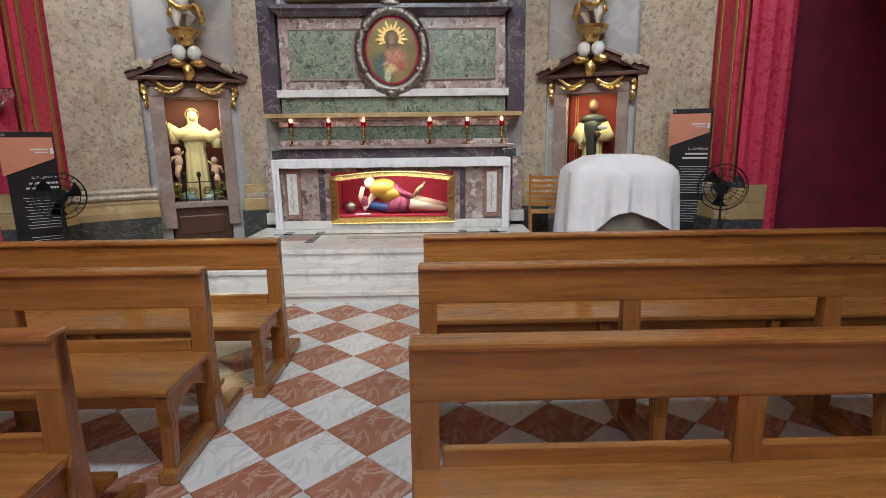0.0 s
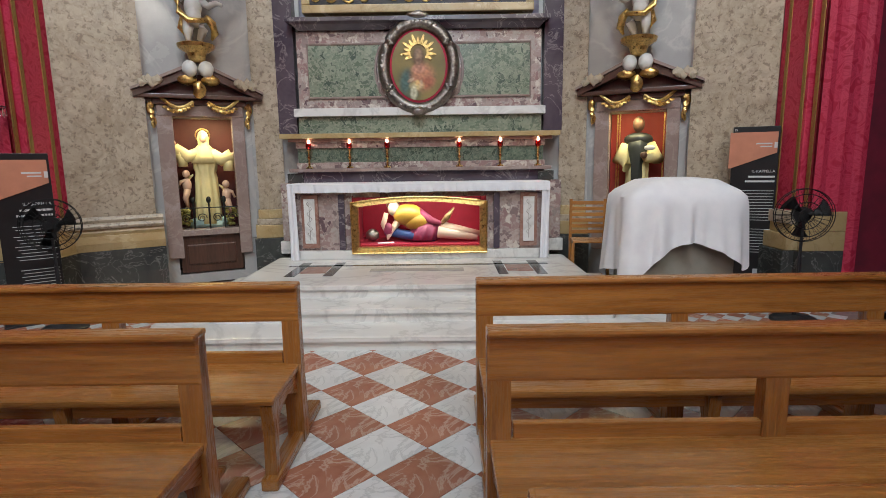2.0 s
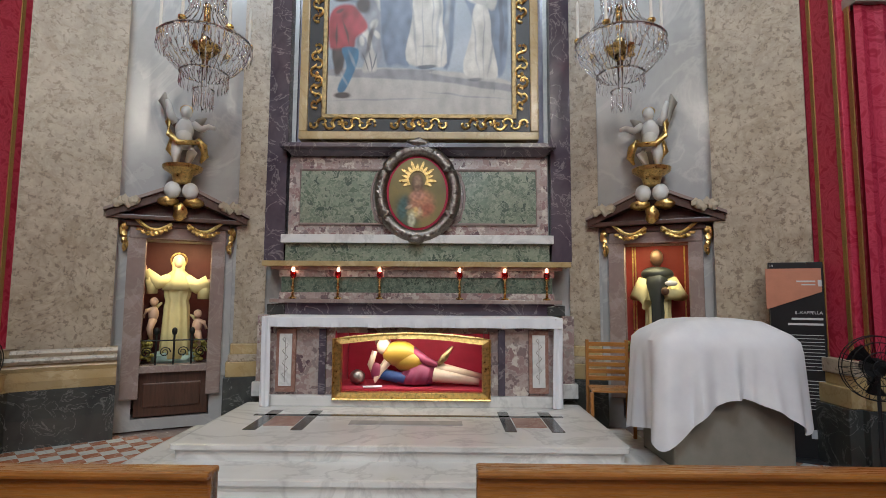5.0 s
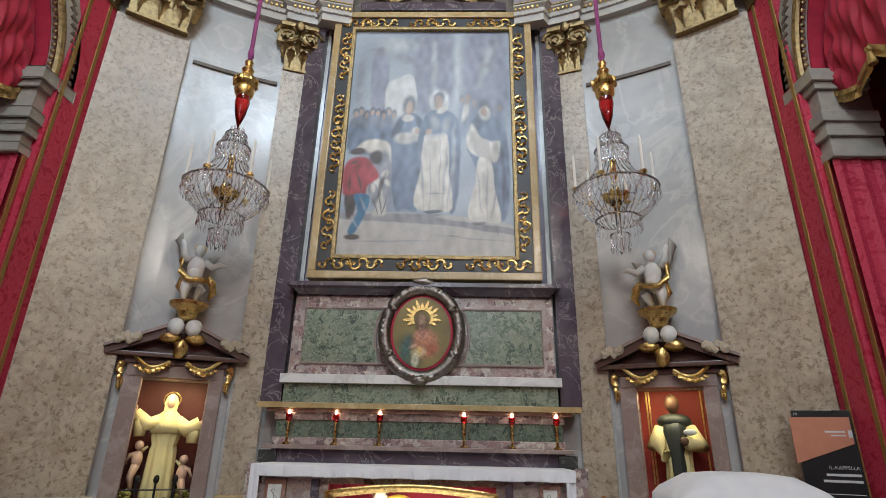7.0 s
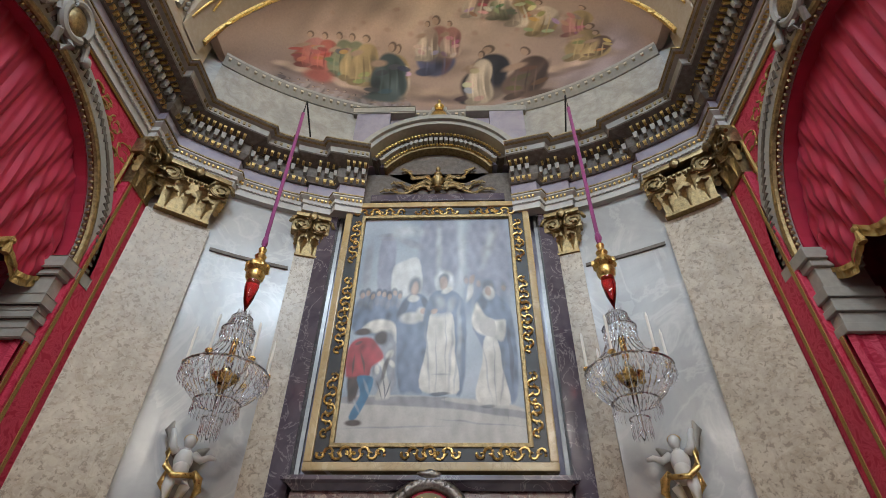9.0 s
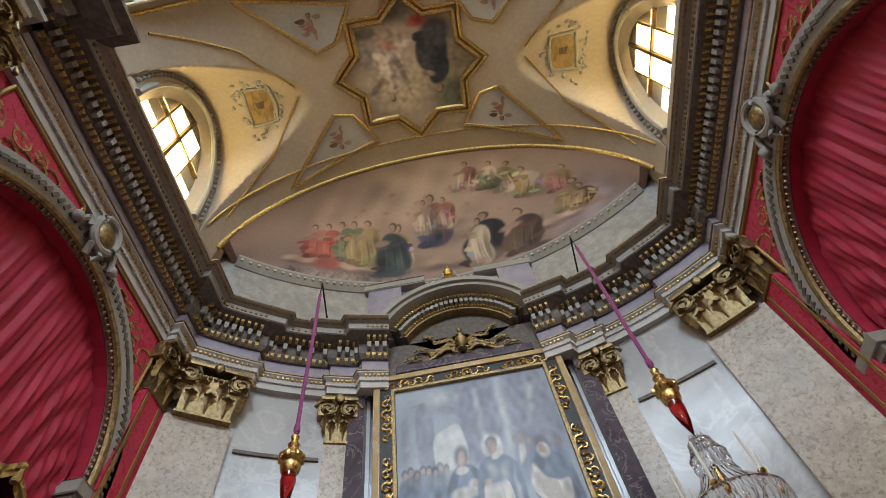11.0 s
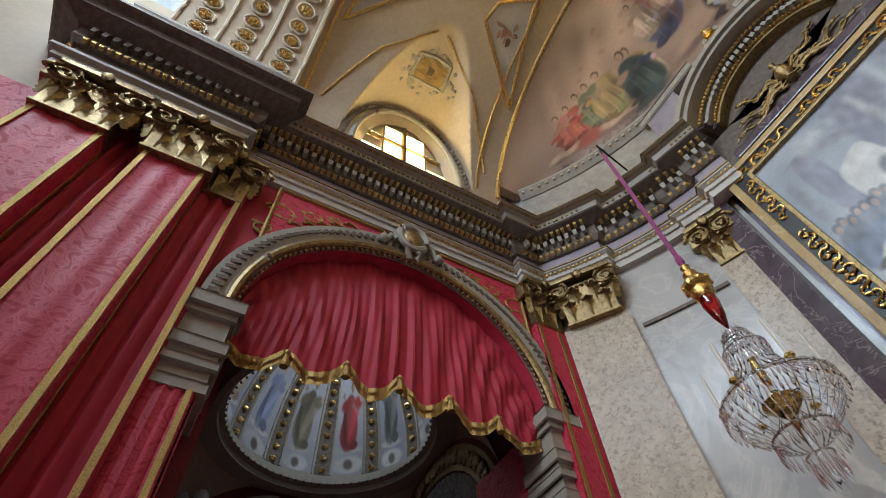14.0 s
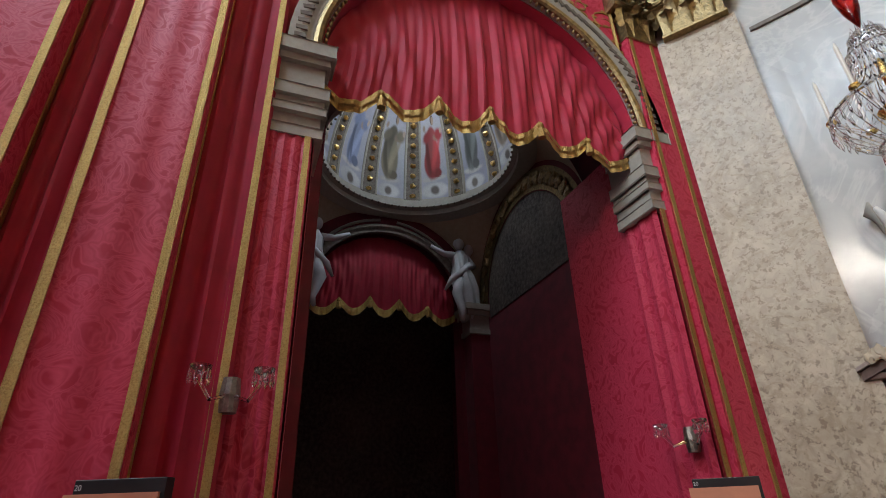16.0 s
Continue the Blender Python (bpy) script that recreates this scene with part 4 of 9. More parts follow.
class Painting:
    """Soft brush strokes laid over one another on a grid of colours."""

    def __init__(self, nu, nv, seed, aspect=1.0):
        self.nu, self.nv, self.aspect = nu, nv, aspect
        self.r = np.random.RandomState(seed)
        self.U, self.V = np.meshgrid(np.linspace(0, 1, nu + 1), np.linspace(0, 1, nv + 1))
        self.img = np.zeros((nv + 1, nu + 1, 3))
        self.wu, self.wv = self.cloud(14, 0.006), self.cloud(14, 0.006 * aspect)
        self.fold = self.cloud(30, 1.0, 3.0)

    def cloud(self, scale, amount, upright=1.0):
        out = np.zeros_like(self.U)
        for k in range(14):
            f = scale * (0.4 + 1.8 * self.r.rand())
            a = self.r.rand() * 2 * math.pi
            out += np.sin(f * (self.U * math.cos(a) + self.V * math.sin(a) / upright / self.aspect) * 2 + self.r.rand() * 7 + 1.5 * np.sin(f * 0.6 * self.V / self.aspect + k)) / 5.3
        return out * amount

    def ground(self, dark, light, scale):
        k = np.clip(0.5 + self.cloud(scale, 0.45), 0, 1)[..., None]
        self.img[:] = np.array(dark) * (1 - k) + np.array(light) * k

    def put(self, mask, c, folds=0.3):
        shade = (1 + folds * self.fold)[..., None]
        self.img += mask[..., None] * (np.clip(np.array(c) * shade, 0.01, 0.8) - self.img)

    def dab(self, c, u, v, du, dv, turn=0.0, soft=0.35, strength=1.0, folds=0.3):
        x, y = (self.U + self.wu - u), (self.V + self.wv - v)
        ca, sa = math.cos(turn), math.sin(turn)
        d = np.hypot((x * ca + y * sa / self.aspect) / du, (y * ca - x * sa * self.aspect) / dv)
        k = np.clip((1 + soft - d) / (2 * soft), 0, 1)
        self.put(k * k * (3 - 2 * k) * strength, c, folds)

    def outline(self, c, pts, soft=0.008, folds=0.3):
        x, y = self.U + self.wu * 0.5, (self.V + self.wv * 0.5)
        d = np.full(x.shape, 9.0)
        inside = np.zeros(x.shape, bool)
        n = len(pts)
        for i in range(n):
            (xa, ya), (xb, yb) = pts[i], pts[(i + 1) % n]
            ex, ey = xb - xa, yb - ya
            t = np.clip(((x - xa) * ex + (y - ya) * ey) / (ex * ex + ey * ey + 1e-9), 0, 1)
            d = np.minimum(d, np.hypot(x - xa - t * ex, y - ya - t * ey))
            hit_ = ((ya > y) != (yb > y)) & (x < ex * (y - ya) / (ey if abs(ey) > 1e-9 else 1e-9) + xa)
            inside ^= hit_
        k = np.clip(0.5 + np.where(inside, d, -d) / (2 * soft), 0, 1)
        self.put(k, c, folds)

    def person(self, u, v, w, h, robe, cloak, skin=(0.33, 0.19, 0.12), lean=0.0):
        """A robed figure, feet at v, h tall and w wide."""
        self.dab(robe, u, v + 0.26 * h, w * 0.56, h * 0.29, lean, 0.12, folds=0.5)
        self.dab([k * 0.6 for k in robe], u - 0.3 * w, v + 0.05 * h, w * 0.3, h * 0.07, 0.2, 0.2)
        self.dab(cloak, u + 0.12 * w, v + 0.52 * h, w * 0.42, h * 0.24, lean * 0.6, 0.12, folds=0.5)
        self.dab([k * 1.5 for k in robe], u - 0.16 * w, v + 0.36 * h, w * 0.16, h * 0.26, lean + 0.1, 0.5, 0.7)
        self.dab([k * 0.45 for k in cloak], u + 0.34 * w, v + 0.32 * h, w * 0.13, h * 0.3, lean - 0.1, 0.5, 0.8)
        self.dab([k * 0.8 for k in skin], u - 0.3 * w, v + 0.58 * h, w * 0.26, h * 0.05, 0.4, 0.4)
        top = u + lean * 0.4 * w
        self.dab([k * 0.35 for k in skin], top + 0.02 * w, v + 0.85 * h, w * 0.135, h * 0.075, 0, 0.15)
        self.dab(skin, top - 0.015 * w, v + 0.835 * h, w * 0.10, h * 0.06, 0, 0.15)

    def sheet(self, name, where, material, parent):
        pts = [where(i / self.nu, j / self.nv) for j in range(self.nv + 1) for i in range(self.nu + 1)]
        s = self.nu + 1
        faces = [(j * s + i, j * s + i + 1, j * s + s + i + 1, j * s + s + i) for j in range(self.nv) for i in range(self.nu)]
        me = bpy.data.meshes.new(name)
        me.from_pydata([tuple(p) for p in pts], [], faces)
        me.polygons.foreach_set("use_smooth", [True] * len(faces))
        col = me.color_attributes.new("paint", "FLOAT_COLOR", "POINT")
        rgba = np.ones(((self.nv + 1) * s, 4), np.float32)
        rgba[:, :3] = np.clip(self.img.reshape(-1, 3), 0.005, 0.8)
        col.data.foreach_set("color", rgba.ravel())
        me.materials.append(M[material])
        ob = new(name, me)
        ob.parent = parent
        return ob


M["oil_paint"] = brushed("varnished_oil_paint", 0.40)
M["fresco_paint"] = brushed("matt_fresco_paint", 0.85)


def paint(name, c, rough=0.42, var=0.5):
    n = Nodes(name)
    f = n.noise(3.2, 5, 0.6, 1.0, stretch=(2.4, 1, 0.7))
    n.colour(n.ramp(f, [(0.3, tuple(k * (1 - var) for k in c)), (0.52, c), (0.75, tuple(min(0.85, k * (1 + var * 0.5)) for k in c))]))
    n.rough(rough)
    return n.m


FP = {k: paint("fresco_" + k, c, 0.85) for k, c in {"red": (0.22, 0.05, 0.04), "green": (0.09, 0.11, 0.07), "gold": (0.28, 0.18, 0.07), "brown": (0.11, 0.07, 0.05), "dark": (0.055, 0.05, 0.055), "rose": (0.28, 0.13, 0.10), "cloud": (0.33, 0.22, 0.16), "step": (0.26, 0.2, 0.17), "skin": (0.30, 0.18, 0.12), "robe": (0.40, 0.32, 0.24), "sky": (0.4, 0.33, 0.26)}.items()}
OIL = {"floor": (0.47, 0.45, 0.42), "step": (0.27, 0.27, 0.28), "robe": (0.60, 0.58, 0.53), "cloak": (0.15, 0.19, 0.27), "dark": (0.06, 0.07, 0.10), "red": (0.36, 0.05, 0.06), "blue": (0.05, 0.17, 0.30), "skin": (0.40, 0.30, 0.25),
       "sky": (0.56, 0.58, 0.58), "pillar": (0.24, 0.26, 0.33), "brown": (0.07, 0.05, 0.045), "shade": (0.25, 0.26, 0.29)}


def rounded(pts, q_=4):
    """The outline run smoothly through its corners."""
    n = len(pts)
    out = []
    for i in range(n):
        p0, p1, p2, p3 = (Vector(pts[(i + k - 1) % n]) for k in range(4))
        for q in range(q_):
            t = q / q_
            out.append(0.5 * ((2 * p1) + (p2 - p0) * t + (2 * p0 - 5 * p1 + 4 * p2 - p3) * t * t + (3 * p1 - p0 - 3 * p2 + p3) * t ** 3))
    return [(p.x, p.y) for p in out]


oil = Painting(330, 480, 3, 0.68)
oil.ground((0.25, 0.30, 0.37), (0.42, 0.47, 0.53), 6)


def oil_shape(c, pts, soft=0.006, folds=0.35):
    oil.outline(OIL[c], rounded(pts), soft, folds)


def oil_strokes(c, rows, soft=0.5, strength=0.8):
    for u, v, du, dv, turn in rows:
        oil.dab(OIL[c], u, v, du, dv, turn, soft, strength)


# hall behind: pillars with capitals, an arched window, dim vaults
oil_shape("pillar", [(0.41, 0.62), (0.41, 0.985), (0.63, 0.985), (0.62, 0.62)], 0.02, 0.2)
oil_shape("pillar", [(0.72, 0.6), (0.73, 0.985), (0.97, 0.985), (0.97, 0.6)], 0.03, 0.2)
oil_shape("pillar", [(0.144, 0.6), (0.13, 0.88), (0.225, 0.88), (0.235, 0.6)], 0.008, 0.2)
oil_strokes("shade", [(0.175, 0.905, 0.075, 0.012, 0), (0.178, 0.882, 0.06, 0.008, 0), (0.06, 0.74, 0.03, 0.12, 0), (0.33, 0.86, 0.09, 0.02, -0.5)], 0.4, 0.6)
oil_strokes("sky", [(0.85, 0.84, 0.03, 0.10, -0.3), (0.67, 0.8, 0.02, 0.15, 0), (0.52, 0.82, 0.018, 0.14, 0), (0.3, 0.93, 0.10, 0.03, 0)], 0.9, 0.45)
oil_shape("sky", [(0.241, 0.60), (0.226, 0.72), (0.29, 0.762), (0.392, 0.771), (0.412, 0.60)], 0.006, 0.15)
# paved ground and the step
oil_shape("floor", [(-0.02, -0.02), (-0.02, 0.155), (0.55, 0.165), (1.02, 0.115), (1.02, -0.02)], 0.004, 0.12)
oil_shape("step", [(0.02, 0.165), (0.555, 0.167), (0.572, 0.150), (1.0, 0.112), (1.0, 0.088), (0.564, 0.126), (0.02, 0.143)], 0.003, 0.2)
oil_strokes("shade", [(0.3, 0.06, 0.25, 0.003, 0.02), (0.75, 0.075, 0.2, 0.003, -0.08), (0.565, 0.145, 0.003, 0.02, 0), (0.9, 0.1, 0.003, 0.02, 0)], 0.5, 0.6)
# crowd at the back, with its row of heads
oil_shape("cloak", [(0.03, 0.42), (0.02, 0.56), (0.105, 0.595), (0.26, 0.59), (0.30, 0.44)], 0.01)
for k in range(8):
    u, v = 0.045 + 0.034 * k, 0.594 + 0.010 * math.sin(k * 2.3)
    oil.dab(OIL["dark"], u, v + 0.006, 0.019, 0.019, 0, 0.35, 0.7)
    oil.dab(OIL["skin"], u + 0.002, v - 0.004, 0.013, 0.014, 0, 0.35, 0.9)
    oil.dab(OIL["shade"], u, v - 0.04, 0.016, 0.022, 0, 0.5, 0.6)
for k in range(4):
    u, v = 0.70 + 0.075 * k, 0.66 - 0.012 * k
    oil.dab(OIL["shade"], u, v, 0.02, 0.024, 0, 0.4, 0.8)
    oil.dab(OIL["skin"], u, v - 0.004, 0.012, 0.015, 0, 0.4, 0.7)
    oil.dab(OIL["cloak"], u, v - 0.10, 0.035, 0.075, 0, 0.5, 0.7)
# a white cloth on a barrow, a plant and a sack
oil_shape("robe", [(0.07, 0.43), (0.12, 0.47), (0.20, 0.478), (0.27, 0.455), (0.285, 0.38), (0.25, 0.40), (0.16, 0.42)])
oil_shape("shade", [(0.17, 0.40), (0.27, 0.41), (0.29, 0.21), (0.22, 0.19), (0.16, 0.25)], 0.01)
oil_strokes("robe", [(0.21, 0.30, 0.018, 0.02, 0.4), (0.25, 0.33, 0.02, 0.018, -0.3), (0.23, 0.27, 0.012, 0.03, 0.2), (0.19, 0.27, 0.014, 0.018, 0), (0.27, 0.29, 0.013, 0.02, 0.6)], 0.4)
oil_shape("floor", [(0.19, 0.165), (0.225, 0.235), (0.25, 0.235), (0.27, 0.17), (0.23, 0.158)])
oil_strokes("dark", [(0.235, 0.20, 0.004, 0.035, 0.2), (0.255, 0.195, 0.004, 0.03, -0.25), (0.21, 0.19, 0.003, 0.03, 0.4)])
# friar in a dark hood
oil_shape("cloak", [(0.312, 0.20), (0.280, 0.42), (0.290, 0.54), (0.33, 0.585), (0.378, 0.600), (0.45, 0.575), (0.478, 0.458), (0.455, 0.20), (0.38, 0.185)])
oil_strokes("dark", [(0.31, 0.53, 0.022, 0.055, -0.4), (0.45, 0.54, 0.02, 0.05, 0.4), (0.375, 0.635, 0.045, 0.042, 0)], 0.35)
oil_strokes("robe", [(0.36, 0.485, 0.065, 0.025, 0.05), (0.43, 0.50, 0.035, 0.03, 0.5), (0.37, 0.575, 0.035, 0.018, 0)], 0.35)
oil_strokes("skin", [(0.378, 0.622, 0.024, 0.030, 0), (0.435, 0.515, 0.018, 0.012, 0.4)], 0.3, 1.0)
# the tall central friar with a halo
oil_strokes("sky", [(0.557, 0.655, 0.062, 0.058, 0)], 0.2, 0.8)
oil_shape("cloak", [(0.44, 0.44), (0.47, 0.583), (0.552, 0.615), (0.648, 0.592), (0.69, 0.485), (0.672, 0.21), (0.62, 0.19), (0.60, 0.44)])
oil_shape("robe", [(0.425, 0.200), (0.455, 0.34), (0.472, 0.495), (0.54, 0.505), (0.612, 0.495), (0.625, 0.34), (0.648, 0.190), (0.54, 0.180)], 0.004, 0.2)
oil_strokes("shade", [(0.465, 0.33, 0.006, 0.13, 0.1), (0.515, 0.30, 0.004, 0.11, 0.03), (0.60, 0.32, 0.008, 0.13, -0.06), (0.545, 0.25, 0.05, 0.004, 0), (0.57, 0.36, 0.004, 0.12, 0), (0.63, 0.27, 0.006, 0.08, -0.1)], 0.6, 0.55)
oil_strokes("cloak", [(0.545, 0.54, 0.09, 0.045, 0)], 0.4, 0.9)
oil_strokes("sky", [(0.53, 0.555, 0.03, 0.03, 0.3), (0.60, 0.54, 0.02, 0.035, -0.2), (0.65, 0.40, 0.012, 0.12, 0)], 0.8, 0.5)
oil_strokes("dark", [(0.557, 0.668, 0.034, 0.030, 0), (0.54, 0.178, 0.05, 0.008, 0)], 0.3, 0.8)
oil_strokes("skin", [(0.556, 0.648, 0.027, 0.034, 0), (0.50, 0.515, 0.02, 0.012, 0.2)], 0.3, 1.0)
oil_strokes("robe", [(0.575, 0.612, 0.035, 0.012, 0.5)], 0.4)
# raised hand behind, then the reading friar
oil_strokes("robe", [(0.715, 0.60, 0.020, 0.045, -0.3)], 0.4, 0.7)
oil_strokes("skin", [(0.735, 0.665, 0.016, 0.024, -0.2)], 0.4, 0.9)
oil_shape("cloak", [(0.725, 0.46), (0.760, 0.565), (0.83, 0.60), (0.90, 0.575), (0.968, 0.49), (0.975, 0.24), (0.93, 0.14), (0.86, 0.25), (0.78, 0.36)])
oil_shape("robe", [(0.735, 0.160), (0.775, 0.30), (0.797, 0.40), (0.865, 0.395), (0.89, 0.27), (0.922, 0.145), (0.84, 0.136)], 0.004, 0.2)
oil_strokes("shade", [(0.80, 0.27, 0.005, 0.10, 0.12), (0.845, 0.26, 0.004, 0.11, 0), (0.885, 0.22, 0.006, 0.07, -0.15)], 0.6, 0.55)
oil_shape("robe", [(0.722, 0.475), (0.760, 0.555), (0.80, 0.50), (0.86, 0.475), (0.925, 0.470), (0.905, 0.385), (0.83, 0.40), (0.755, 0.42)])
oil_shape("floor", [(0.775, 0.425), (0.785, 0.485), (0.86, 0.47), (0.85, 0.40)], 0.003, 0.1)
oil_strokes("dark", [(0.835, 0.628, 0.040, 0.040, 0), (0.79, 0.55, 0.03, 0.025, 0.5), (0.94, 0.33, 0.012, 0.12, 0), (0.80, 0.132, 0.035, 0.006, 0)], 0.4, 0.65)
oil_strokes("robe", [(0.832, 0.600, 0.034, 0.032, 0)], 0.3)
oil_strokes("skin", [(0.828, 0.608, 0.018, 0.024, 0)], 0.3, 1.0)
# the stooping boy in a red coat and blue hose
oil_shape("brown", [(0.03, 0.25), (0.10, 0.25), (0.085, 0.165), (0.045, 0.15)])
oil_shape("red", [(0.012, 0.262), (0.006, 0.336), (0.044, 0.390), (0.133, 0.400), (0.18, 0.365), (0.218, 0.315), (0.157, 0.281), (0.140, 0.240), (0.03, 0.238)])
oil_strokes("brown", [(0.07, 0.375, 0.02, 0.006, 0.5), (0.10, 0.30, 0.006, 0.04, 0.3), (0.05, 0.29, 0.005, 0.04, 0), (0.235, 0.275, 0.012, 0.05, -0.25), (0.09, 0.235, 0.055, 0.010, 0)], 0.5, 0.8)
oil_shape("blue", [(0.080, 0.243), (0.165, 0.240), (0.160, 0.187), (0.100, 0.09), (0.058, 0.098), (0.105, 0.176)], 0.004)
oil_strokes("sky", [(0.135, 0.20, 0.007, 0.03, 0.35), (0.095, 0.13, 0.006, 0.025, 0.5)], 0.6, 0.35)
oil_strokes("brown", [(0.085, 0.075, 0.045, 0.011, -0.1), (0.19, 0.402, 0.04, 0.028, 0), (0.08, 0.425, 0.05, 0.016, 0.1)], 0.3, 1.0)
oil.sheet("painted_scene", lambda u, v: (-IX + 0.005 + u * (2 * IX - 0.01), 0.796, IZ0 + 0.005 + v * (IZ1 - IZ0 - 0.01)), "oil_paint", pic)

# oval picture with silvered wreath frame
ov = thing("oval_picture", "oval sacred picture with rays in a heavy tarnished silver wreath frame", "picture")
OZ = 2.70


def ring(a, b, n=40):
    return [(a * math.cos(2 * math.pi * k / n), OZ + b * math.sin(2 * math.pi * k / n)) for k in range(n)]


bm = B()
prism(bm, ring(0.42, 0.50), 0.70, 0.80)
part("backing", bm, "dark_wood", ov)
bm = B()
tube(bm, [(x, 0.69, z) for x, z in ring(0.44, 0.52)], 0.075, 10, True)
for k in range(54):
    a = 2 * math.pi * k / 54
    blob(bm, (0.45 * math.cos(a), 0.64, OZ + 0.53 * math.sin(a)), (0.035, 0.03, 0.035), k, 0.5, 1)
blob(bm, (0, 0.64, OZ + 0.60), (0.14, 0.05, 0.05), 3, 0.4, 2)
blob(bm, (0, 0.63, OZ - 0.56), (0.10, 0.06, 0.06), 5, 0.4, 2)
part("frame", bm, "silver", ov, "embossed wreath frame of tarnished silver", True)
bm = B()
prism(bm, ring(0.365, 0.445), 0.685, 0.70)
part("border", bm, "red_cloth", ov, "red border")
icon = Painting(90, 90, 31)


def in_oval(u, v):
    """A square of paint drawn out into the oval."""
    x, y = 2 * u - 1, 2 * v - 1
    return 0.338 * x * math.sqrt(1 - y * y / 2), 0.672, OZ + 0.418 * y * math.sqrt(1 - x * x / 2)


flat_oval = np.array([[in_oval(i / 90, j / 90) for i in range(91)] for j in range(91)])
icon.U, icon.V = flat_oval[..., 0] / 0.84 + 0.5, (flat_oval[..., 2] - OZ) / 0.84 + 0.5
icon.wu, icon.wv, icon.fold = icon.cloud(14, 0.004), icon.cloud(14, 0.004), icon.cloud(30, 1.0)
icon.ground((0.13, 0.10, 0.025), (0.30, 0.22, 0.06), 4)
for c, u, v, du, dv, turn in (((0.06, 0.09, 0.06), 0.36, 0.22, 0.16, 0.24, 0.15), ((0.05, 0.12, 0.11), 0.30, 0.28, 0.07, 0.16, -0.2), ((0.10, 0.045, 0.02), 0.5, 0.62, 0.095, 0.17, 0), ((0.50, 0.19, 0.10), 0.56, 0.34, 0.17, 0.19, 0.1), ((0.40, 0.11, 0.05), 0.62, 0.26, 0.12, 0.08, 0.4), ((0.55, 0.25, 0.16), 0.50, 0.46, 0.10, 0.06, 0),
                              ((0.34, 0.20, 0.11), 0.495, 0.66, 0.055, 0.085, 0), ((0.28, 0.15, 0.08), 0.495, 0.56, 0.035, 0.05, 0), ((0.13, 0.06, 0.03), 0.495, 0.585, 0.04, 0.025, 0), ((0.62, 0.50, 0.22), 0.47, 0.22, 0.10, 0.06, 0), ((0.60, 0.58, 0.40), 0.42, 0.12, 0.05, 0.10, 0), ((0.55, 0.38, 0.24), 0.38, 0.30, 0.05, 0.022, 0.5), ((0.55, 0.36, 0.22), 0.53, 0.24, 0.025, 0.06, -0.2), ((0.70, 0.42, 0.15), 0.48, 0.26, 0.035, 0.03, 0)):
    icon.dab(c, u, v, du, dv, turn, 0.45, 0.85)
icon.sheet("picture", in_oval, "oil_paint", ov)
bm = B()
for k in range(13):
    a = math.radians(-25 + 230 * k / 12)
    r1 = 0.21 if k % 2 else 0.17
    c, s_ = math.cos(a), math.sin(a)
    pts = [(0.10 * c - 0.022 * s_, 2.86 + 0.10 * s_ + 0.022 * c), (r1 * c - 0.012 * s_, 2.86 + r1 * s_ + 0.012 * c), ((r1 + 0.02) * c, 2.86 + (r1 + 0.02) * s_), (r1 * c + 0.012 * s_, 2.86 + r1 * s_ - 0.012 * c), (0.10 * c + 0.022 * s_, 2.86 + 0.10 * s_ - 0.022 * c)]
    prism(bm, pts, 0.655, 0.662)
part("halo_rays", bm, "gold", ov, "gilt metal halo of rays")

# altar cloth
cloth = thing("altar_cloth", "white linen altar cloth hanging over the table ends", "altar cloth")
bm = B()
n = 90
rows = []
for k in range(n + 1):
    x = -1.53 + 3.06 * k / n
    w = 0.006 * math.sin(k * 0.9) + 0.004 * math.sin(k * 2.3)
    rows.append([bm.verts.new(p) for p in ((x, 0.5, 1.268), (x, -0.03, 1.270), (x, -0.055 + w, 1.258), (x, -0.062 + w * 2, 1.215), (x, -0.062 + w * 3, 1.165 + 0.004 * math.sin(k * 0.5)))])
for a, b in zip(rows, rows[1:]):
    for j in range(4):
        bm.faces.new((a[j], a[j + 1], b[j + 1], b[j]))
part("top_cloth", bm, "linen", cloth, "", True)
for s in (-1, 1):
    bm = B()
    rows = []
    for k in range(15):
        y = -0.05 + 0.55 * k / 14
        rows.append([bm.verts.new((s * (1.535 - 0.003 * q + 0.016 * q / 8 * math.sin(k * 1.7 + q * 0.2)), y - (0.02 * q / 8 if k < 2 else 0), 1.268 - 0.112 * q)) for q in range(9)])
    for a, b in zip(rows, rows[1:]):
        for j in range(8):
            bm.faces.new((a[j], a[j + 1], b[j + 1], b[j]))
    rows = []
    for k in range(9):
        x = s * (1.535 - 0.011 * k)
        rows.append([bm.verts.new((x - s * 0.003 * q, -0.055 - 0.008 * math.sin(k * 1.3 + q * 0.4), 1.262 - 0.112 * q)) for q in range(9)])
    for a, b in zip(rows, rows[1:]):
        for j in range(8):
            bm.faces.new((a[j], a[j + 1], b[j + 1], b[j]))
    part("side_drop", bm, "linen", cloth, "hanging linen end", True)

# ---------- benches ----------


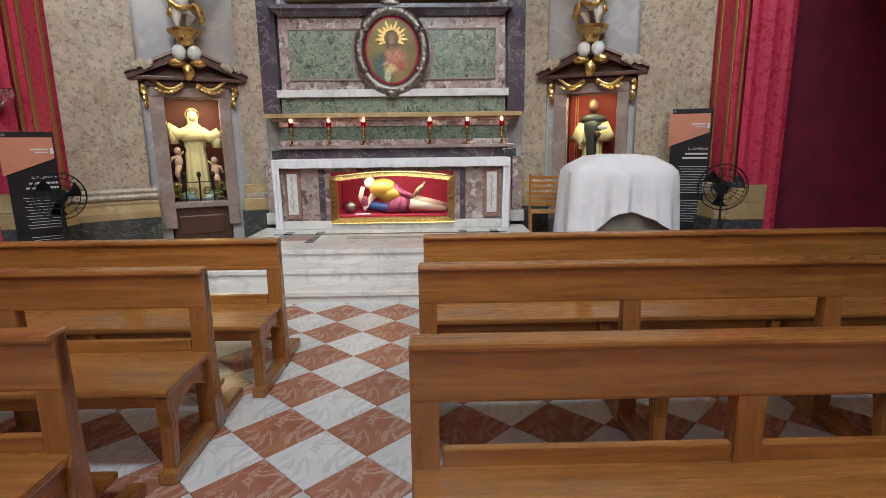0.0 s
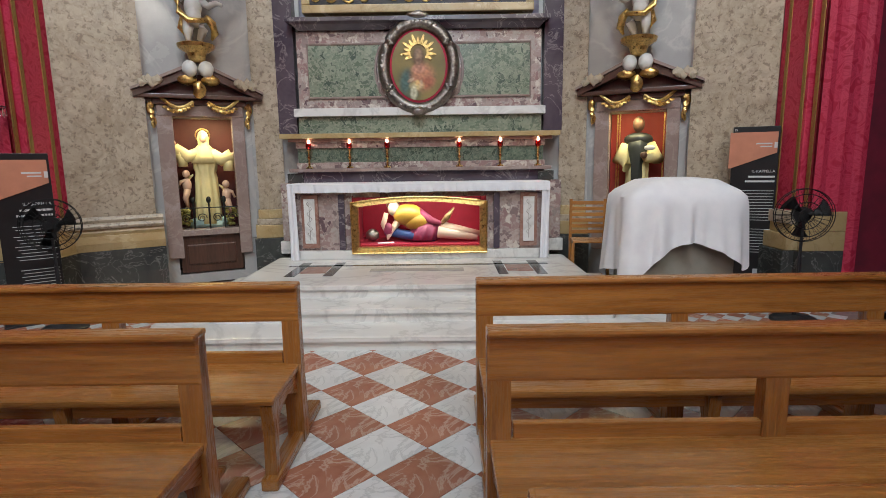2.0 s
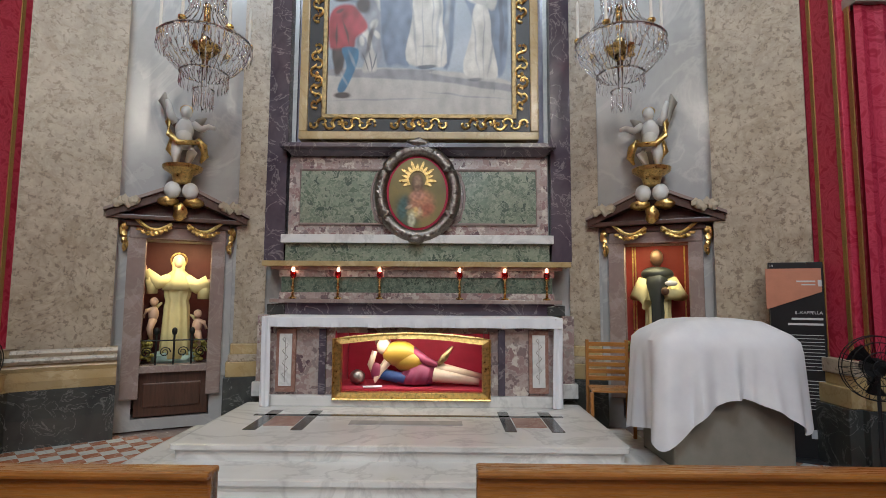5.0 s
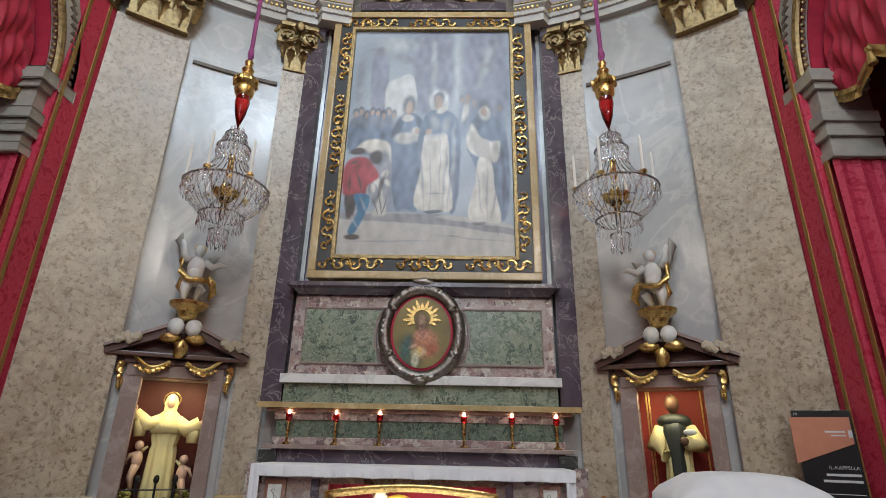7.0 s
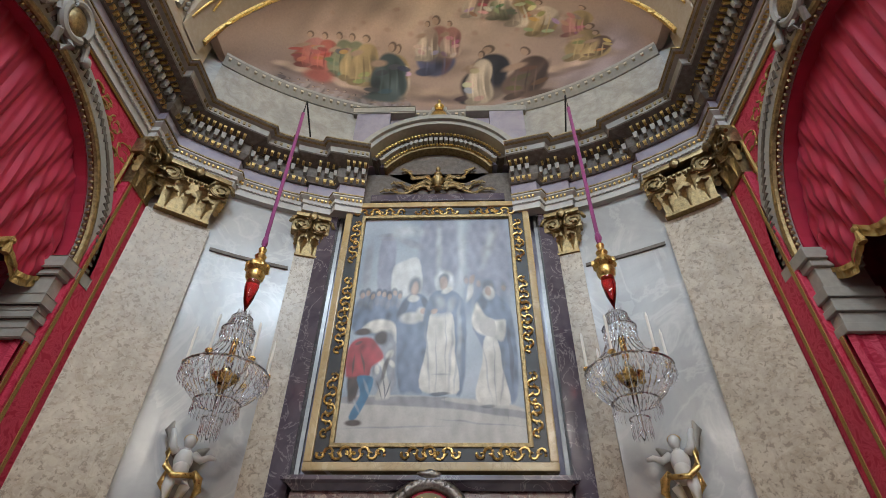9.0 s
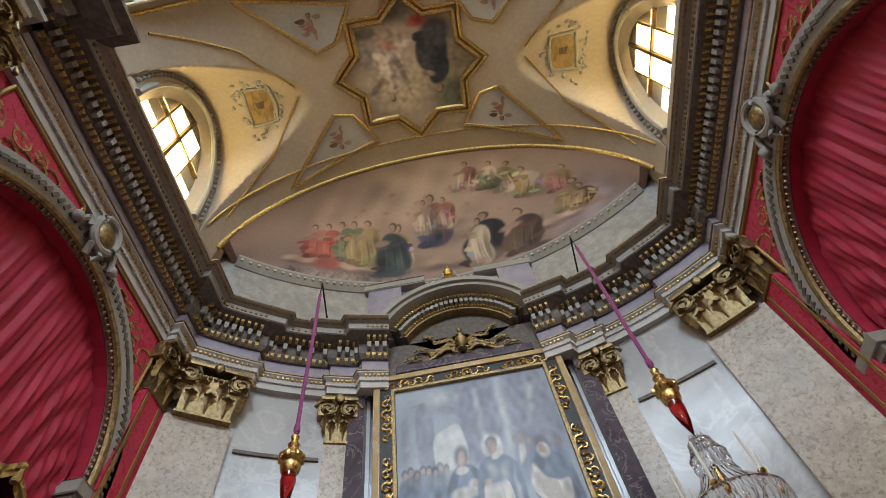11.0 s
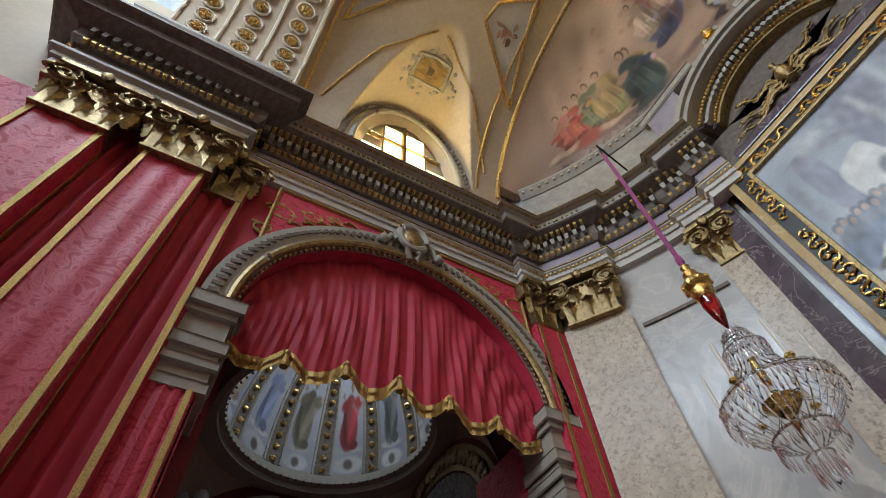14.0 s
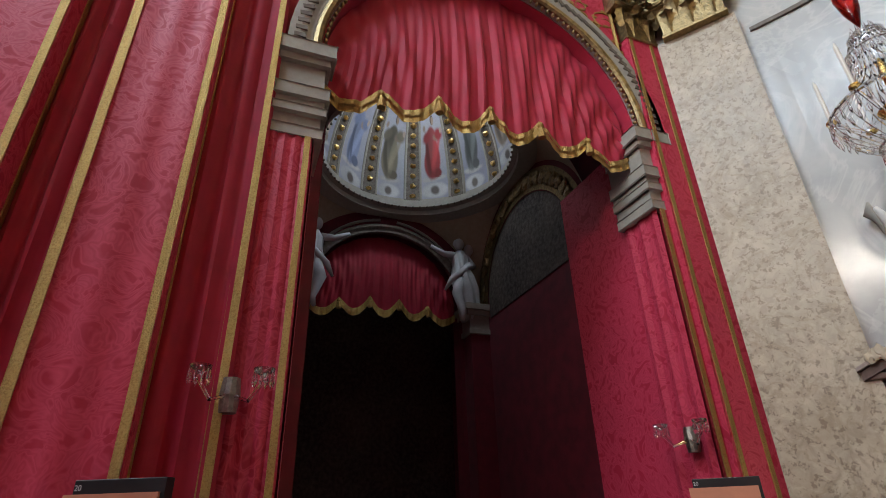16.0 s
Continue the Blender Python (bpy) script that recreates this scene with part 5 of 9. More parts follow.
def bench(length):
    """A pew: origin at the floor under the aisle end of its back; the seat lies toward -y."""
    ob = thing("bench", "varnished brown wooden church bench with open back", "bench", "church benches")
    bm = B()
    box(bm, 0, -0.03, 0.67, length, 0.03, 0.86, 0.012)
    part("top_rail", bm, "wood_x", ob)
    bm = B()
    box(bm, 0.0, -0.055, 0.845, length, 0.05, 0.872, 0.012)
    part("cap_rail", bm, "wood_x", ob)
    bm = B()
    box(bm, 0.1, -0.018, 0.42, length - 0.1, 0.018, 0.50, 0.006)
    part("lower_rail", bm, "wood_x", ob)
    bm = B()
    box(bm, 0.01, -0.46, 0.405, length - 0.01, 0.0, 0.44, 0.012)
    part("seat", bm, "wood_x", ob)
    bm = B()
    box(bm, 0.08, -0.40, 0.33, length - 0.08, -0.375, 0.405, 0.004)
    part("seat_apron", bm, "wood_x", ob)
    bm = B()
    box(bm, 0.1, 0.20, 0.10, length - 0.1, 0.34, 0.13, 0.01)
    part("kneeler", bm, "wood_x", ob, "low wooden kneeling board")
    posts = [0.0, length / 3, 2 * length / 3, length - 0.09]
    for x in posts:
        bm = B()
        prism(bm, [(-0.035, 0.0), (-0.045, 0.40), (-0.028, 0.44), (-0.026, 0.86), (0.03, 0.86), (0.035, 0.44), (0.06, 0.0)], x, x + 0.09)
        move(bm, Matrix(((0, 1, 0, 0), (1, 0, 0, 0), (0, 0, 1, 0), (0, 0, 0, 1))))
        part("post", bm, "wood_z", ob)
        bm = B()
        prism(bm, [(-0.44, 0.05), (-0.40, 0.05), (-0.375, 0.25), (-0.34, 0.40), (-0.45, 0.40), (-0.43, 0.25)], x + 0.015, x + 0.07)
        move(bm, Matrix(((0, 1, 0, 0), (1, 0, 0, 0), (0, 0, 1, 0), (0, 0, 0, 1))))
        part("leg", bm, "wood_z", ob)
        bm = B()
        prism(bm, [(-0.38, 0.405), (-0.36, 0.30), (-0.2, 0.35), (-0.04, 0.28), (-0.04, 0.405)], x + 0.02, x + 0.065)
        move(bm, Matrix(((0, 1, 0, 0), (1, 0, 0, 0), (0, 0, 1, 0), (0, 0, 0, 1))))
        part("bracket", bm, "wood_y", ob)
        bm = B()
        box(bm, x + 0.005, -0.48, 0.0, x + 0.085, 0.36, 0.06, 0.012)
        part("foot", bm, "wood_y", ob)
    return ob


right = bench(3.1)
right.matrix_basis = pose(0.47, -3.48, 0)
for x, y in ((0.46, -4.33), (0.46, -5.35)):
    copy_thing(right, pose(x, y, 0))
for x, y in ((-0.46, -3.53), (-0.60, -4.33), (-0.70, -5.22)):
    copy_thing(right, pose(x - 3.1, y, 0))

# ---------- side arches, curtains, side chapels ----------


def arch_ring(bm, s, x0, x1, r0, r1, yc=AY, zc=AZ, n=36, z_low=None):
    """A moulded ring round an arch, between two radii and two depths."""
    rows = []
    for k in range(n + 1):
        a = math.pi * k / n
        c, q = -math.cos(a), math.sin(a)
        rows.append([bm.verts.new((s * x, yc + r * c, zc + r * q)) for x, r in ((x0, r0), (x1, r0), (x1 - 0.0, (r0 * 2 + r1) / 3), (x1 - 0.03, (r0 + 2 * r1) / 3), (x1 - 0.03, r1), (x0, r1))])
    for a, b in zip(rows, rows[1:]):
        for j in range(6):
            bm.faces.new((a[j], a[(j + 1) % 6], b[(j + 1) % 6], b[j]))
    return bm


def swag_valance(s, x, yc, zc, r, drop, scallops, pleats, depth, name="curtain_valance", label="pleated crimson valance with gold fringe in the arch"):
    ob = thing(name, label, "curtain", "arch valances")
    bm = B()
    nx, nz = 150, 14
    g = []
    low = []
    for i in range(nx + 1):
        u = -1 + 2 * i / nx
        y = yc + u * r * 0.985
        top = zc + math.sqrt(max(0.0, 1 - u * u)) * r
        ph = (u + 1) / 2 * scallops
        scal = abs(math.sin(math.pi * ph))
        bot = zc - drop + 0.24 * (1 - scal) * (1.2 - 0.5 * abs(u)) - 0.10 * u * u
        if top < bot + 0.05:
            top = bot + 0.05
        col = []
        for j in range(nz + 1):
            v = j / nz
            fan = 0.6 + 0.4 * v
            f = math.sin(u * pleats * fan + 1.3 * math.sin(u * 9)) + 0.45 * math.sin(u * pleats * 2.3 + 2)
            xx = x + depth * f * (0.45 + 0.55 * v) * (1 - 0.6 * v ** 6) - 0.05 * math.sin(math.pi * v)
            yy = y + (yc - y) * 0.05 * math.sin(math.pi * v)
            col.append(bm.verts.new((s * xx, yy, top + (bot - top) * v)))
            if j == nz:
                low.append((s * (xx - 0.01), yy, bot))
        g.append(col)
    for a, b in zip(g, g[1:]):
        for j in range(nz):
            bm.faces.new((a[j], b[j], b[j + 1], a[j + 1]))
    part("cloth", bm, "red_cloth", ob, "", True)
    bm = B()
    for p, q in zip(low, low[1:]):
        a = [bm.verts.new(v) for v in (p, q, (q[0] - s * 0.02, q[1], q[2] - 0.13), (p[0] - s * 0.02, p[1], p[2] - 0.13))]
        bm.faces.new(a)
        b = [bm.verts.new(v) for v in ((p[0] - s * 0.03, p[1], p[2] + 0.01), (q[0] - s * 0.03, q[1], q[2] + 0.01), (q[0] - s * 0.035, q[1], q[2] - 0.05), (p[0] - s * 0.035, p[1], p[2] - 0.05))]
        bm.faces.new(b)
    part("fringe", bm, "braid", ob, "gold braid fringe")
    for k in range(1, scallops):
        i = int(nx * k / scallops)
        p = low[i]
        bm = B()
        lathe(bm, [(0.005, 0.02), (0.03, 0.0), (0.035, -0.03), (0.02, -0.05), (0.045, -0.16), (0.04, -0.18)], 8, (p[0] - s * 0.04, p[1], p[2] - 0.04))
        part("tassel", bm, "braid", ob)
    return ob


def strip(bm, a, b, w, across, thick=0.006):
    """A flat braid from a to b, its width along across."""
    a, b, c = Vector(a), Vector(b), Vector(across).normalized() * w / 2
    n = (b - a).cross(c).normalized() * thick
    vs = [bm.verts.new(p + q) for q in (n, -n) for p in (a - c, a + c, b + c, b - c)]
    for f in ((0, 1, 2, 3), (7, 6, 5, 4), (0, 4, 5, 1), (1, 5, 6, 2), (2, 6, 7, 3), (3, 7, 4, 0)):
        bm.faces.new([vs[i] for i in f])
    return bm


for s in (-1, 1):
    side = "left" if s < 0 else "right"
    bm = B()
    arch_ring(bm, s, W, W - 0.10, AR + 0.02, AR + 0.30)
    solid("trim_archivolt", bm, "grey_corn", "grey moulded arch ring over the side chapel opening", "arch moulding", "structure")
    bm = B()
    for k in range(64):
        a = math.pi * (k + 0.5) / 64
        m = Matrix.Translation((s * (W - 0.11), AY - (AR + 0.20) * math.cos(a), AZ + (AR + 0.20) * math.sin(a))) @ Matrix.Rotation(-s * 0 + (a - math.pi / 2), 4, "X")
        r = bmesh.ops.create_cube(bm, size=1)
        for v in r["verts"]:
            v.co = m @ Vector((v.co.x * 0.05, v.co.y * 0.045, v.co.z * 0.10))
    solid("arch_dentils", bm, "dark_corn", "row of small dark dentils round the arch", "moulding", "stuff")
    bm = B()
    tube(bm, [(s * (W - 0.09), AY - (AR + 0.05) * math.cos(math.pi * k / 60), AZ + (AR + 0.05) * math.sin(math.pi * k / 60)) for k in range(61)], 0.045, 8)
    for k in range(70):
        a = math.pi * (k + 0.5) / 70
        blob(bm, (s * (W - 0.07), AY - (AR - 0.02) * math.cos(a), AZ + (AR - 0.02) * math.sin(a)), (0.03, 0.022, 0.03), k, 0, 1)
    solid("trim_arch_rope", bm, "dull_gold", "gilded rope moulding inside the arch", "arch moulding", "structure", smooth=True)
    # imposts
    for e in (-1, 1):
        yj = AY + e * AR
        imp = thing("impost", "stacked grey stucco impost moulding of the arch", "impost", "arch imposts", kind="structure")
        for z0, z1, o in ((4.96, 5.10, 0.24), (4.88, 4.96, 0.17), (4.62, 4.88, 0.10), (4.5, 4.62, 0.19), (4.42, 4.5, 0.13), (4.34, 4.42, 0.17), (4.22, 4.34, 0.10), (4.12, 4.22, 0.14)):
            bm = B()
            ya, yb = yj - e * o * 0.5, yj + e * 0.34
            box(bm, s * (W - o * 0.55), min(ya, yb), z0, s * (W + 0.45), max(ya, yb), z1, 0.01)
            part("moulding", bm, "grey_corn", imp)
        # draped jamb with gold braid
        bm = B()
        nb = 16
        prof = []
        for k in range(nb + 1):
            y = yj + e * (0.42 * k / nb)
            prof.append((y, 0.055 + 0.012 * math.sin(k * 1.9 + e)))
        rows = [[bm.verts.new((s * (W - o - 0.004 * z), y, z)) for z in (0.95, 1.9, 2.9, 4.12)] for y, o in prof]
        for a, b in zip(rows, rows[1:]):
            for j in range(3):
                bm.faces.new((a[j], a[j + 1], b[j + 1], b[j]))
        for k in range(8):
            x0, x1 = W - 0.06 + 0.5 * k / 8, W - 0.06 + 0.5 * (k + 1) / 8
            w0, w1 = 0.012 * math.sin(k * 2), 0.012 * math.sin(k * 2 + 2)
            bm.faces.new([bm.verts.new(p) for p in ((s * x0, yj - e * (0.012 + w0), 0), (s * x1, yj - e * (0.012 + w1), 0), (s * x1, yj - e * (0.012 + w1), 4.12), (s * x0, yj - e * (0.012 + w0), 4.12))])
        d = thing("jamb_drape", "crimson damask drape on the arch jamb with gold braid", "drape", "jamb drapes")
        part("cloth", bm, "damask", d, "", True)
        for yy in (yj + e * 0.04, yj + e * 0.40):
            bm = B()
            strip(bm, (s * (W - 0.085), yy, 0.95), (s * (W - 0.085), yy, 4.12), 0.045, (0, 1, 0))
            part("braid", bm, "braid", d, "gold braid strip")
        for z0, z1, o, mm in ((0.0, 0.55, 0.16, "black"), (0.55, 0.75, 0.13, "yellow"), (0.75, 0.95, 0.10, "yellow")):
            bm = B()
            ya, yb = yj - e * 0.03, yj + e * 0.46
            box(bm, s * (W - o), min(ya, yb), z0, s * (W + 0.3), max(ya, yb), z1, 0.01)
            solid("jamb_base", bm, mm, "marble base course under the draped jamb", "base course", "structure")
    # red corner strip beside the marble pilaster, with its braid
    d = thing("corner_drape", "crimson damask strip with gold braid beside the pilaster", "drape", "corner drapes")
    bm = B()
    box(bm, s * (W - 0.13), -0.80, 0.95, s * W, -0.32, CAP0, 0.01)
    part("cloth", bm, "damask", d)
    for yy in (-0.74, -0.44):
        bm = B()
        strip(bm, (s * (W - 0.135), yy, 0.95), (s * (W - 0.135), yy, CAP0), 0.045, (0, 1, 0))
        part("braid", bm, "braid", d)
    for z0, z1, o, mm in ((0.0, 0.55, 0.28, "black"), (0.55, 0.72, 0.25, "yellow"), (0.72, 0.82, 0.2, "yellow"), (0.82, 0.95, 0.22, "tan")):
        bm = B()
        box(bm, s * (W - o), -0.86, z0, s * W, -0.30, z1, 0.01)
        solid("corner_base", bm, mm, "marble base of the draped corner pilaster", "pilaster base", "structure")
    # spandrels with braid leaves
    sp = thing("spandrel_drape", "crimson damask spandrel with gold leaf embroidery", "drape", "spandrels")
    for e in (-1, 1):
        bm = B()
        pts = []
        for k in range(13):
            a = math.radians(25 + 58 * k / 12)
            pts.append((AY + e * (AR + 0.30) * math.cos(a), AZ + (AR + 0.30) * math.sin(a)))
        pts += [(AY + e * 0.35, CAP1 - 0.02), (AY + e * 1.72, CAP1 - 0.02), (AY + e * 1.72, 5.9)]
        prism(bm, pts, 0.0, 0.03)
        move(bm, Matrix(((0, s, 0, s * (W - 0.03)), (1, 0, 0, 0), (0, 0, 1, 0), (0, 0, 0, 1))))
        part("cloth", bm, "damask", sp)
        bm = B()
        for p, q in ((pts[12], pts[13]), (pts[13], pts[14]), (pts[14], pts[15])):
            tube(bm, [(s * (W - 0.045), *p), (s * (W - 0.045), *q)], 0.024, 5)
        tube(bm, [(s * (W - 0.045), y, z + 0.05) for y, z in pts[:13]], 0.012, 5)
        for k in range(5):
            cy, cz = AY + e * (1.42 - 0.16 * k), 6.9 + 0.05 * k - 0.12 * (4 - k) * 0.5
            tube(bm, [(s * (W - 0.045), cy + e * 0.09 * math.cos(q), cz + 0.07 * math.sin(q) * (1 - q / 8)) for q in (0, 0.8, 1.6, 2.4, 3.2, 4.0)], 0.018, 5)
        part("embroidery", bm, "braid", sp, "gold embroidered leaves")
    # keystone cartouche
    ks = thing("keystone_cartouche", "stucco shell cartouche with scrolls at the arch crown", "cartouche", "keystones")
    bm = B()
    zk = AZ + AR + 0.36
    blob(bm, (s * (W - 0.16), AY, zk), (0.10, 0.17, 0.2), 2, 0.2, 2)
    part("boss", bm, "dull_gold", ks, "gilded shell boss", True)
    bm = B()
    tube(bm, [(s * (W - 0.2), AY + 0.19 * math.cos(a), zk + 0.24 * math.sin(a)) for a in [2 * math.pi * k / 20 for k in range(20)]], 0.05, 8, True)
    for e in (-1, 1):
        tube(bm, [(s * (W - 0.17), AY + e * (0.2 + 0.16 * t), zk - 0.12 + 0.10 * math.sin(t * 4) - 0.05 * t) for t in [k / 10 for k in range(11)]], [0.05 - 0.002 * k for k in range(11)], 7)
        blob(bm, (s * (W - 0.17), AY + e * 0.38, zk - 0.2), (0.06, 0.07, 0.07), 4, 0.3, 2)
        tube(bm, [(s * (W - 0.17), AY + e * 0.06, zk - 0.24), (s * (W - 0.24), AY + e * 0.10, zk - 0.36), (s * (W - 0.18), AY + e * 0.04, zk - 0.44)], 0.04, 7)
    part("scroll_work", bm, "grey_corn", ks, "pale stucco scrolls", True)
    swag_valance(s, W + 0.14, AY, AZ, AR, 0.28, 6, 46, 0.035)

# left side chapel with its dome
CX, CYY, CA, CZ = -7.5, -2.25, 1.9, 5.0
# near black: the unlit chapel's shade is put into this plaster colour
M["chapel_shade"] = plaster("shade_black_chapel_plaster", (0.03, 0.02, 0.02), 0.95)
# crimson cloth darkened, so the chapel's low light sits in its colour
M["chapel_red_shaded"] = fabric("shaded_red_chapel_hanging", (0.17, 0.007, 0.024), (0.10, 0.005, 0.016), 0.7, 0.05)


def pend(u, v):
    x, y = CX - CA + 2 * CA * u, CYY - CA + 2 * CA * v
    d = math.hypot(x - CX, y - CYY)
    if d < CA * 0.97:
        k = CA * 0.97 / max(d, 1e-6)
        return None
    return (x, y, CZ + math.sqrt(max(0, 2 * CA * CA - d * d)))


bm = B()
N = 64
grid = {}
for j in range(N + 1):
    for i in range(N + 1):
        p = pend(i / N, j / N)
        if p:
            grid[i, j] = bm.verts.new(p)
for j in range(N):
    for i in range(N):
        q = [grid.get(k) for k in ((i, j), (i + 1, j), (i + 1, j + 1), (i, j + 1))]
        if all(q):
            bm.faces.new(q)
solid("ceiling_pendentives", bm, "beige", "painted pendentives under the chapel dome", "ceiling", "structure", smooth=True)
RZ = CZ + CA
bm = B()
bmd = B()
for k in range(72):
    a = 2 * math.pi * k / 72
    blob(bmd, (CX + (CA - 0.30) * math.cos(a), CYY + (CA - 0.30) * math.sin(a), RZ + 0.0), (0.022, 0.022, 0.028), k, 0, 1)
solid("dome_bead_row", bmd, "dark_corn", "row of dark carved beads round the dome ring", "moulding", "stuff")
prof = [(CA - 0.2, RZ - 0.12), (CA - 0.2, RZ - 0.02), (CA - 0.28, RZ + 0.02), (CA - 0.28, RZ + 0.14), (CA - 0.12, RZ + 0.22), (CA - 0.12, RZ + 0.3), (CA + 0.25, RZ + 0.3), (CA + 0.25, RZ - 0.12)]
rings = [[bm.verts.new((CX + r * math.cos(2 * math.pi * k / 56), CYY + r * math.sin(2 * math.pi * k / 56), z)) for k in range(56)] for r, z in prof]
for a, b in zip(rings, rings[1:] + rings[:1]):
    for k in range(56):
        bm.faces.new((a[k], a[(k + 1) % 56], b[(k + 1) % 56], b[k]))
solid("trim_dome_ring", bm, "grey_corn", "moulded stucco ring of the dome", "moulding", "structure", smooth=True)
M["dome_paint"] = painted("blue_grey_dome_fresco", [(0.3, (0.22, 0.26, 0.32)), (0.5, (0.36, 0.38, 0.42)), (0.7, (0.45, 0.44, 0.42))], 2.0, 0.7)
dome_r, dome_h = CA - 0.12, 2.6


def dome_at(a, t):
    b = t * math.pi / 2
    return Vector((CX + dome_r * math.cos(b) * math.cos(a), CYY + dome_r * math.cos(b) * math.sin(a), RZ + 0.3 + dome_h * math.sin(b)))


dome = thing("ceiling_dome", "blue grey painted chapel dome with standing saints", "ceiling", kind="structure")
dp = Painting(720, 110, 8, 4.0)
dp.ground((0.22, 0.22, 0.30), (0.42, 0.42, 0.47), 9)
for k in range(12):
    c = ((0.34, 0.04, 0.045), (0.20, 0.17, 0.12), (0.16, 0.19, 0.30), (0.34, 0.26, 0.20), (0.16, 0.17, 0.17))[k % 5]
    u0 = k / 12
    dp.dab((0.52, 0.51, 0.52), u0, 0.05, 0.022, 0.05, 0, 0.2, 0.8)
    dp.dab((0.13, 0.11, 0.10), u0, 0.05, 0.007, 0.03, 0, 0.3)
    dp.dab((0.50, 0.47, 0.45), u0, 0.13, 0.022, 0.018, 0, 0.3, 0.8)
    dp.person(u0, 0.14, 0.028, 0.44, c, [q * 0.75 + 0.03 for q in c], (0.34, 0.24, 0.18), 0.1 * math.sin(k * 2))
    dp.dab([q * 1.5 for q in c], u0 - 0.008, 0.30, 0.004, 0.10, 0.3, 0.4, 0.8)
    dp.dab([q * 0.4 for q in c], u0 + 0.007, 0.26, 0.003, 0.10, -0.2, 0.5, 0.8)
    for e in (-1, 1):
        dp.dab([q * 0.9 for q in c], u0 + e * 0.013, 0.41, 0.008, 0.04, e * 0.5, 0.4)
        dp.dab((0.36, 0.27, 0.22), u0 + e * 0.019, 0.45 + 0.02 * e, 0.003, 0.02, 0, 0.4)
dp.sheet("painted_scene", lambda u, v: dome_at(2 * math.pi * u, v * 0.86), "fresco_paint", dome)
bm = B()
dribs = thing("dome_ribs", "ribs of the dome set with gilt rosettes", "dome ribs", kind="structure")
for k in range(12):
    a = 2 * math.pi * (k + 0.5) / 12
    bm = B()
    for q in range(12):
        pa, pb = q / 12 * 0.84, (q + 1) / 12 * 0.84
        bm.faces.new([bm.verts.new(dome_at(a + da, p) - Vector((0, 0, 0.03))) for da, p in ((-0.085, pa), (0.085, pa), (0.085 * (1 - 0.3 * pb), pb), (-0.085 * (1 - 0.3 * pb), pb))])
    part("rib", bm, "dark_corn", dribs, "dark painted rib band")
    bm = B()
    for da in (-0.09, 0.09):
        tube(bm, [dome_at(a + da, t / 12 * 0.84) * 1.0 - Vector((0, 0, 0.02)) for t in range(13)], 0.03, 5)
    part("rib_edge", bm, "grey_corn", dribs)
    bm = B()
    for t in range(14):
        p = dome_at(a, 0.03 + t / 14 * 0.8)
        blob(bm, (p.x, p.y, p.z - 0.05), (0.065, 0.065, 0.05), t, 0.4, 2)
    part("rosettes", bm, "gold", dribs, "gilt rosettes")
bm = B()
lathe(bm, [(0.45, 0), (0.5, 0.05), (0.5, 0.5), (0.45, 0.55)], 24, (CX, CYY, RZ + 0.3 + dome_h * 0.975))
solid("dome_lantern", bm, "grey_corn", "pale lantern at the top of the dome", "lantern", "structure")
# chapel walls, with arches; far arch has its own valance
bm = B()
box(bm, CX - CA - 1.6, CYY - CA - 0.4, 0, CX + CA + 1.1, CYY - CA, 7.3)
solid("wall_chapel", bm, "chapel_red_shaded", "red hung wall of the domed side chapel, shade put into its colour", "wall", "structure")
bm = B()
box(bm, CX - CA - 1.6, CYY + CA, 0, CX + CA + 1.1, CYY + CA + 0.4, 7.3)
solid("wall_chapel", bm, "chapel_red_shaded", "red hung wall of the domed side chapel, shade put into its colour", "wall", "structure")
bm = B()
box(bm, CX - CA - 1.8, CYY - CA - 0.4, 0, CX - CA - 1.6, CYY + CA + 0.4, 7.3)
solid("wall_chapel_end", bm, "chapel_shade", "end wall of the side chapel, shade put into its colour", "wall", "structure")
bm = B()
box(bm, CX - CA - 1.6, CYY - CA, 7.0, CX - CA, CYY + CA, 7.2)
solid("ceiling_chapel_end", bm, "chapel_shade", "ceiling beyond the inner arch, shade put into its colour", "ceiling", "structure")
bm = B()
box(bm, -9.8 - 1.6, CYY - CA - 0.4, -0.2, -4.4, CYY + CA + 0.4, -0.02)
solid("floor_chapel", bm, "mauve", "dark chapel floor", "floor", "structure")
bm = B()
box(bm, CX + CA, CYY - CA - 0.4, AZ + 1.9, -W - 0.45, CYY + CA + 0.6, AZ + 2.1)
solid("ceiling_passage", bm, "chapel_shade", "soffit inside the arch, shade put into its colour", "ceiling", "structure")
for xx, r in ((CX - CA, 1.45), ):
    bm = B()
    n = 28
    arch = [(CYY + r * -math.cos(math.pi * k / n), CZ - 0.05 + r * math.sin(math.pi * k / n)) for k in range(n + 1)]
    arch = [(arch[0][0], 0)] + arch + [(arch[-1][0], 0)]
    wall = [(CYY - CA, 0)] + [(CYY - CA * math.cos(math.pi * k / n), CZ + 0.3 + CA * math.sin(math.pi * k / n)) for k in range(n + 1)] + [(CYY + CA, 0)]
    for x_ in (xx, xx - 0.3):
        a = [bm.verts.new((x_, y, z)) for y, z in arch]
        b = [bm.verts.new((x_, y, z)) for y, z in wall]
        for k in range(len(arch) - 1):
            bm.faces.new((a[k], a[k + 1], b[k + 1], b[k]))
    solid("wall_chapel_arch", bm, "chapel_red_shaded", "red hung wall with inner arch", "wall", "structure")
    bm = B()
    arch_ring(bm, -1, -xx, -xx - 0.08, r, r + 0.16, CYY, CZ - 0.05)
    solid("trim_inner_arch", bm, "dark_corn", "dark moulding of the inner chapel arch", "arch moulding", "structure")
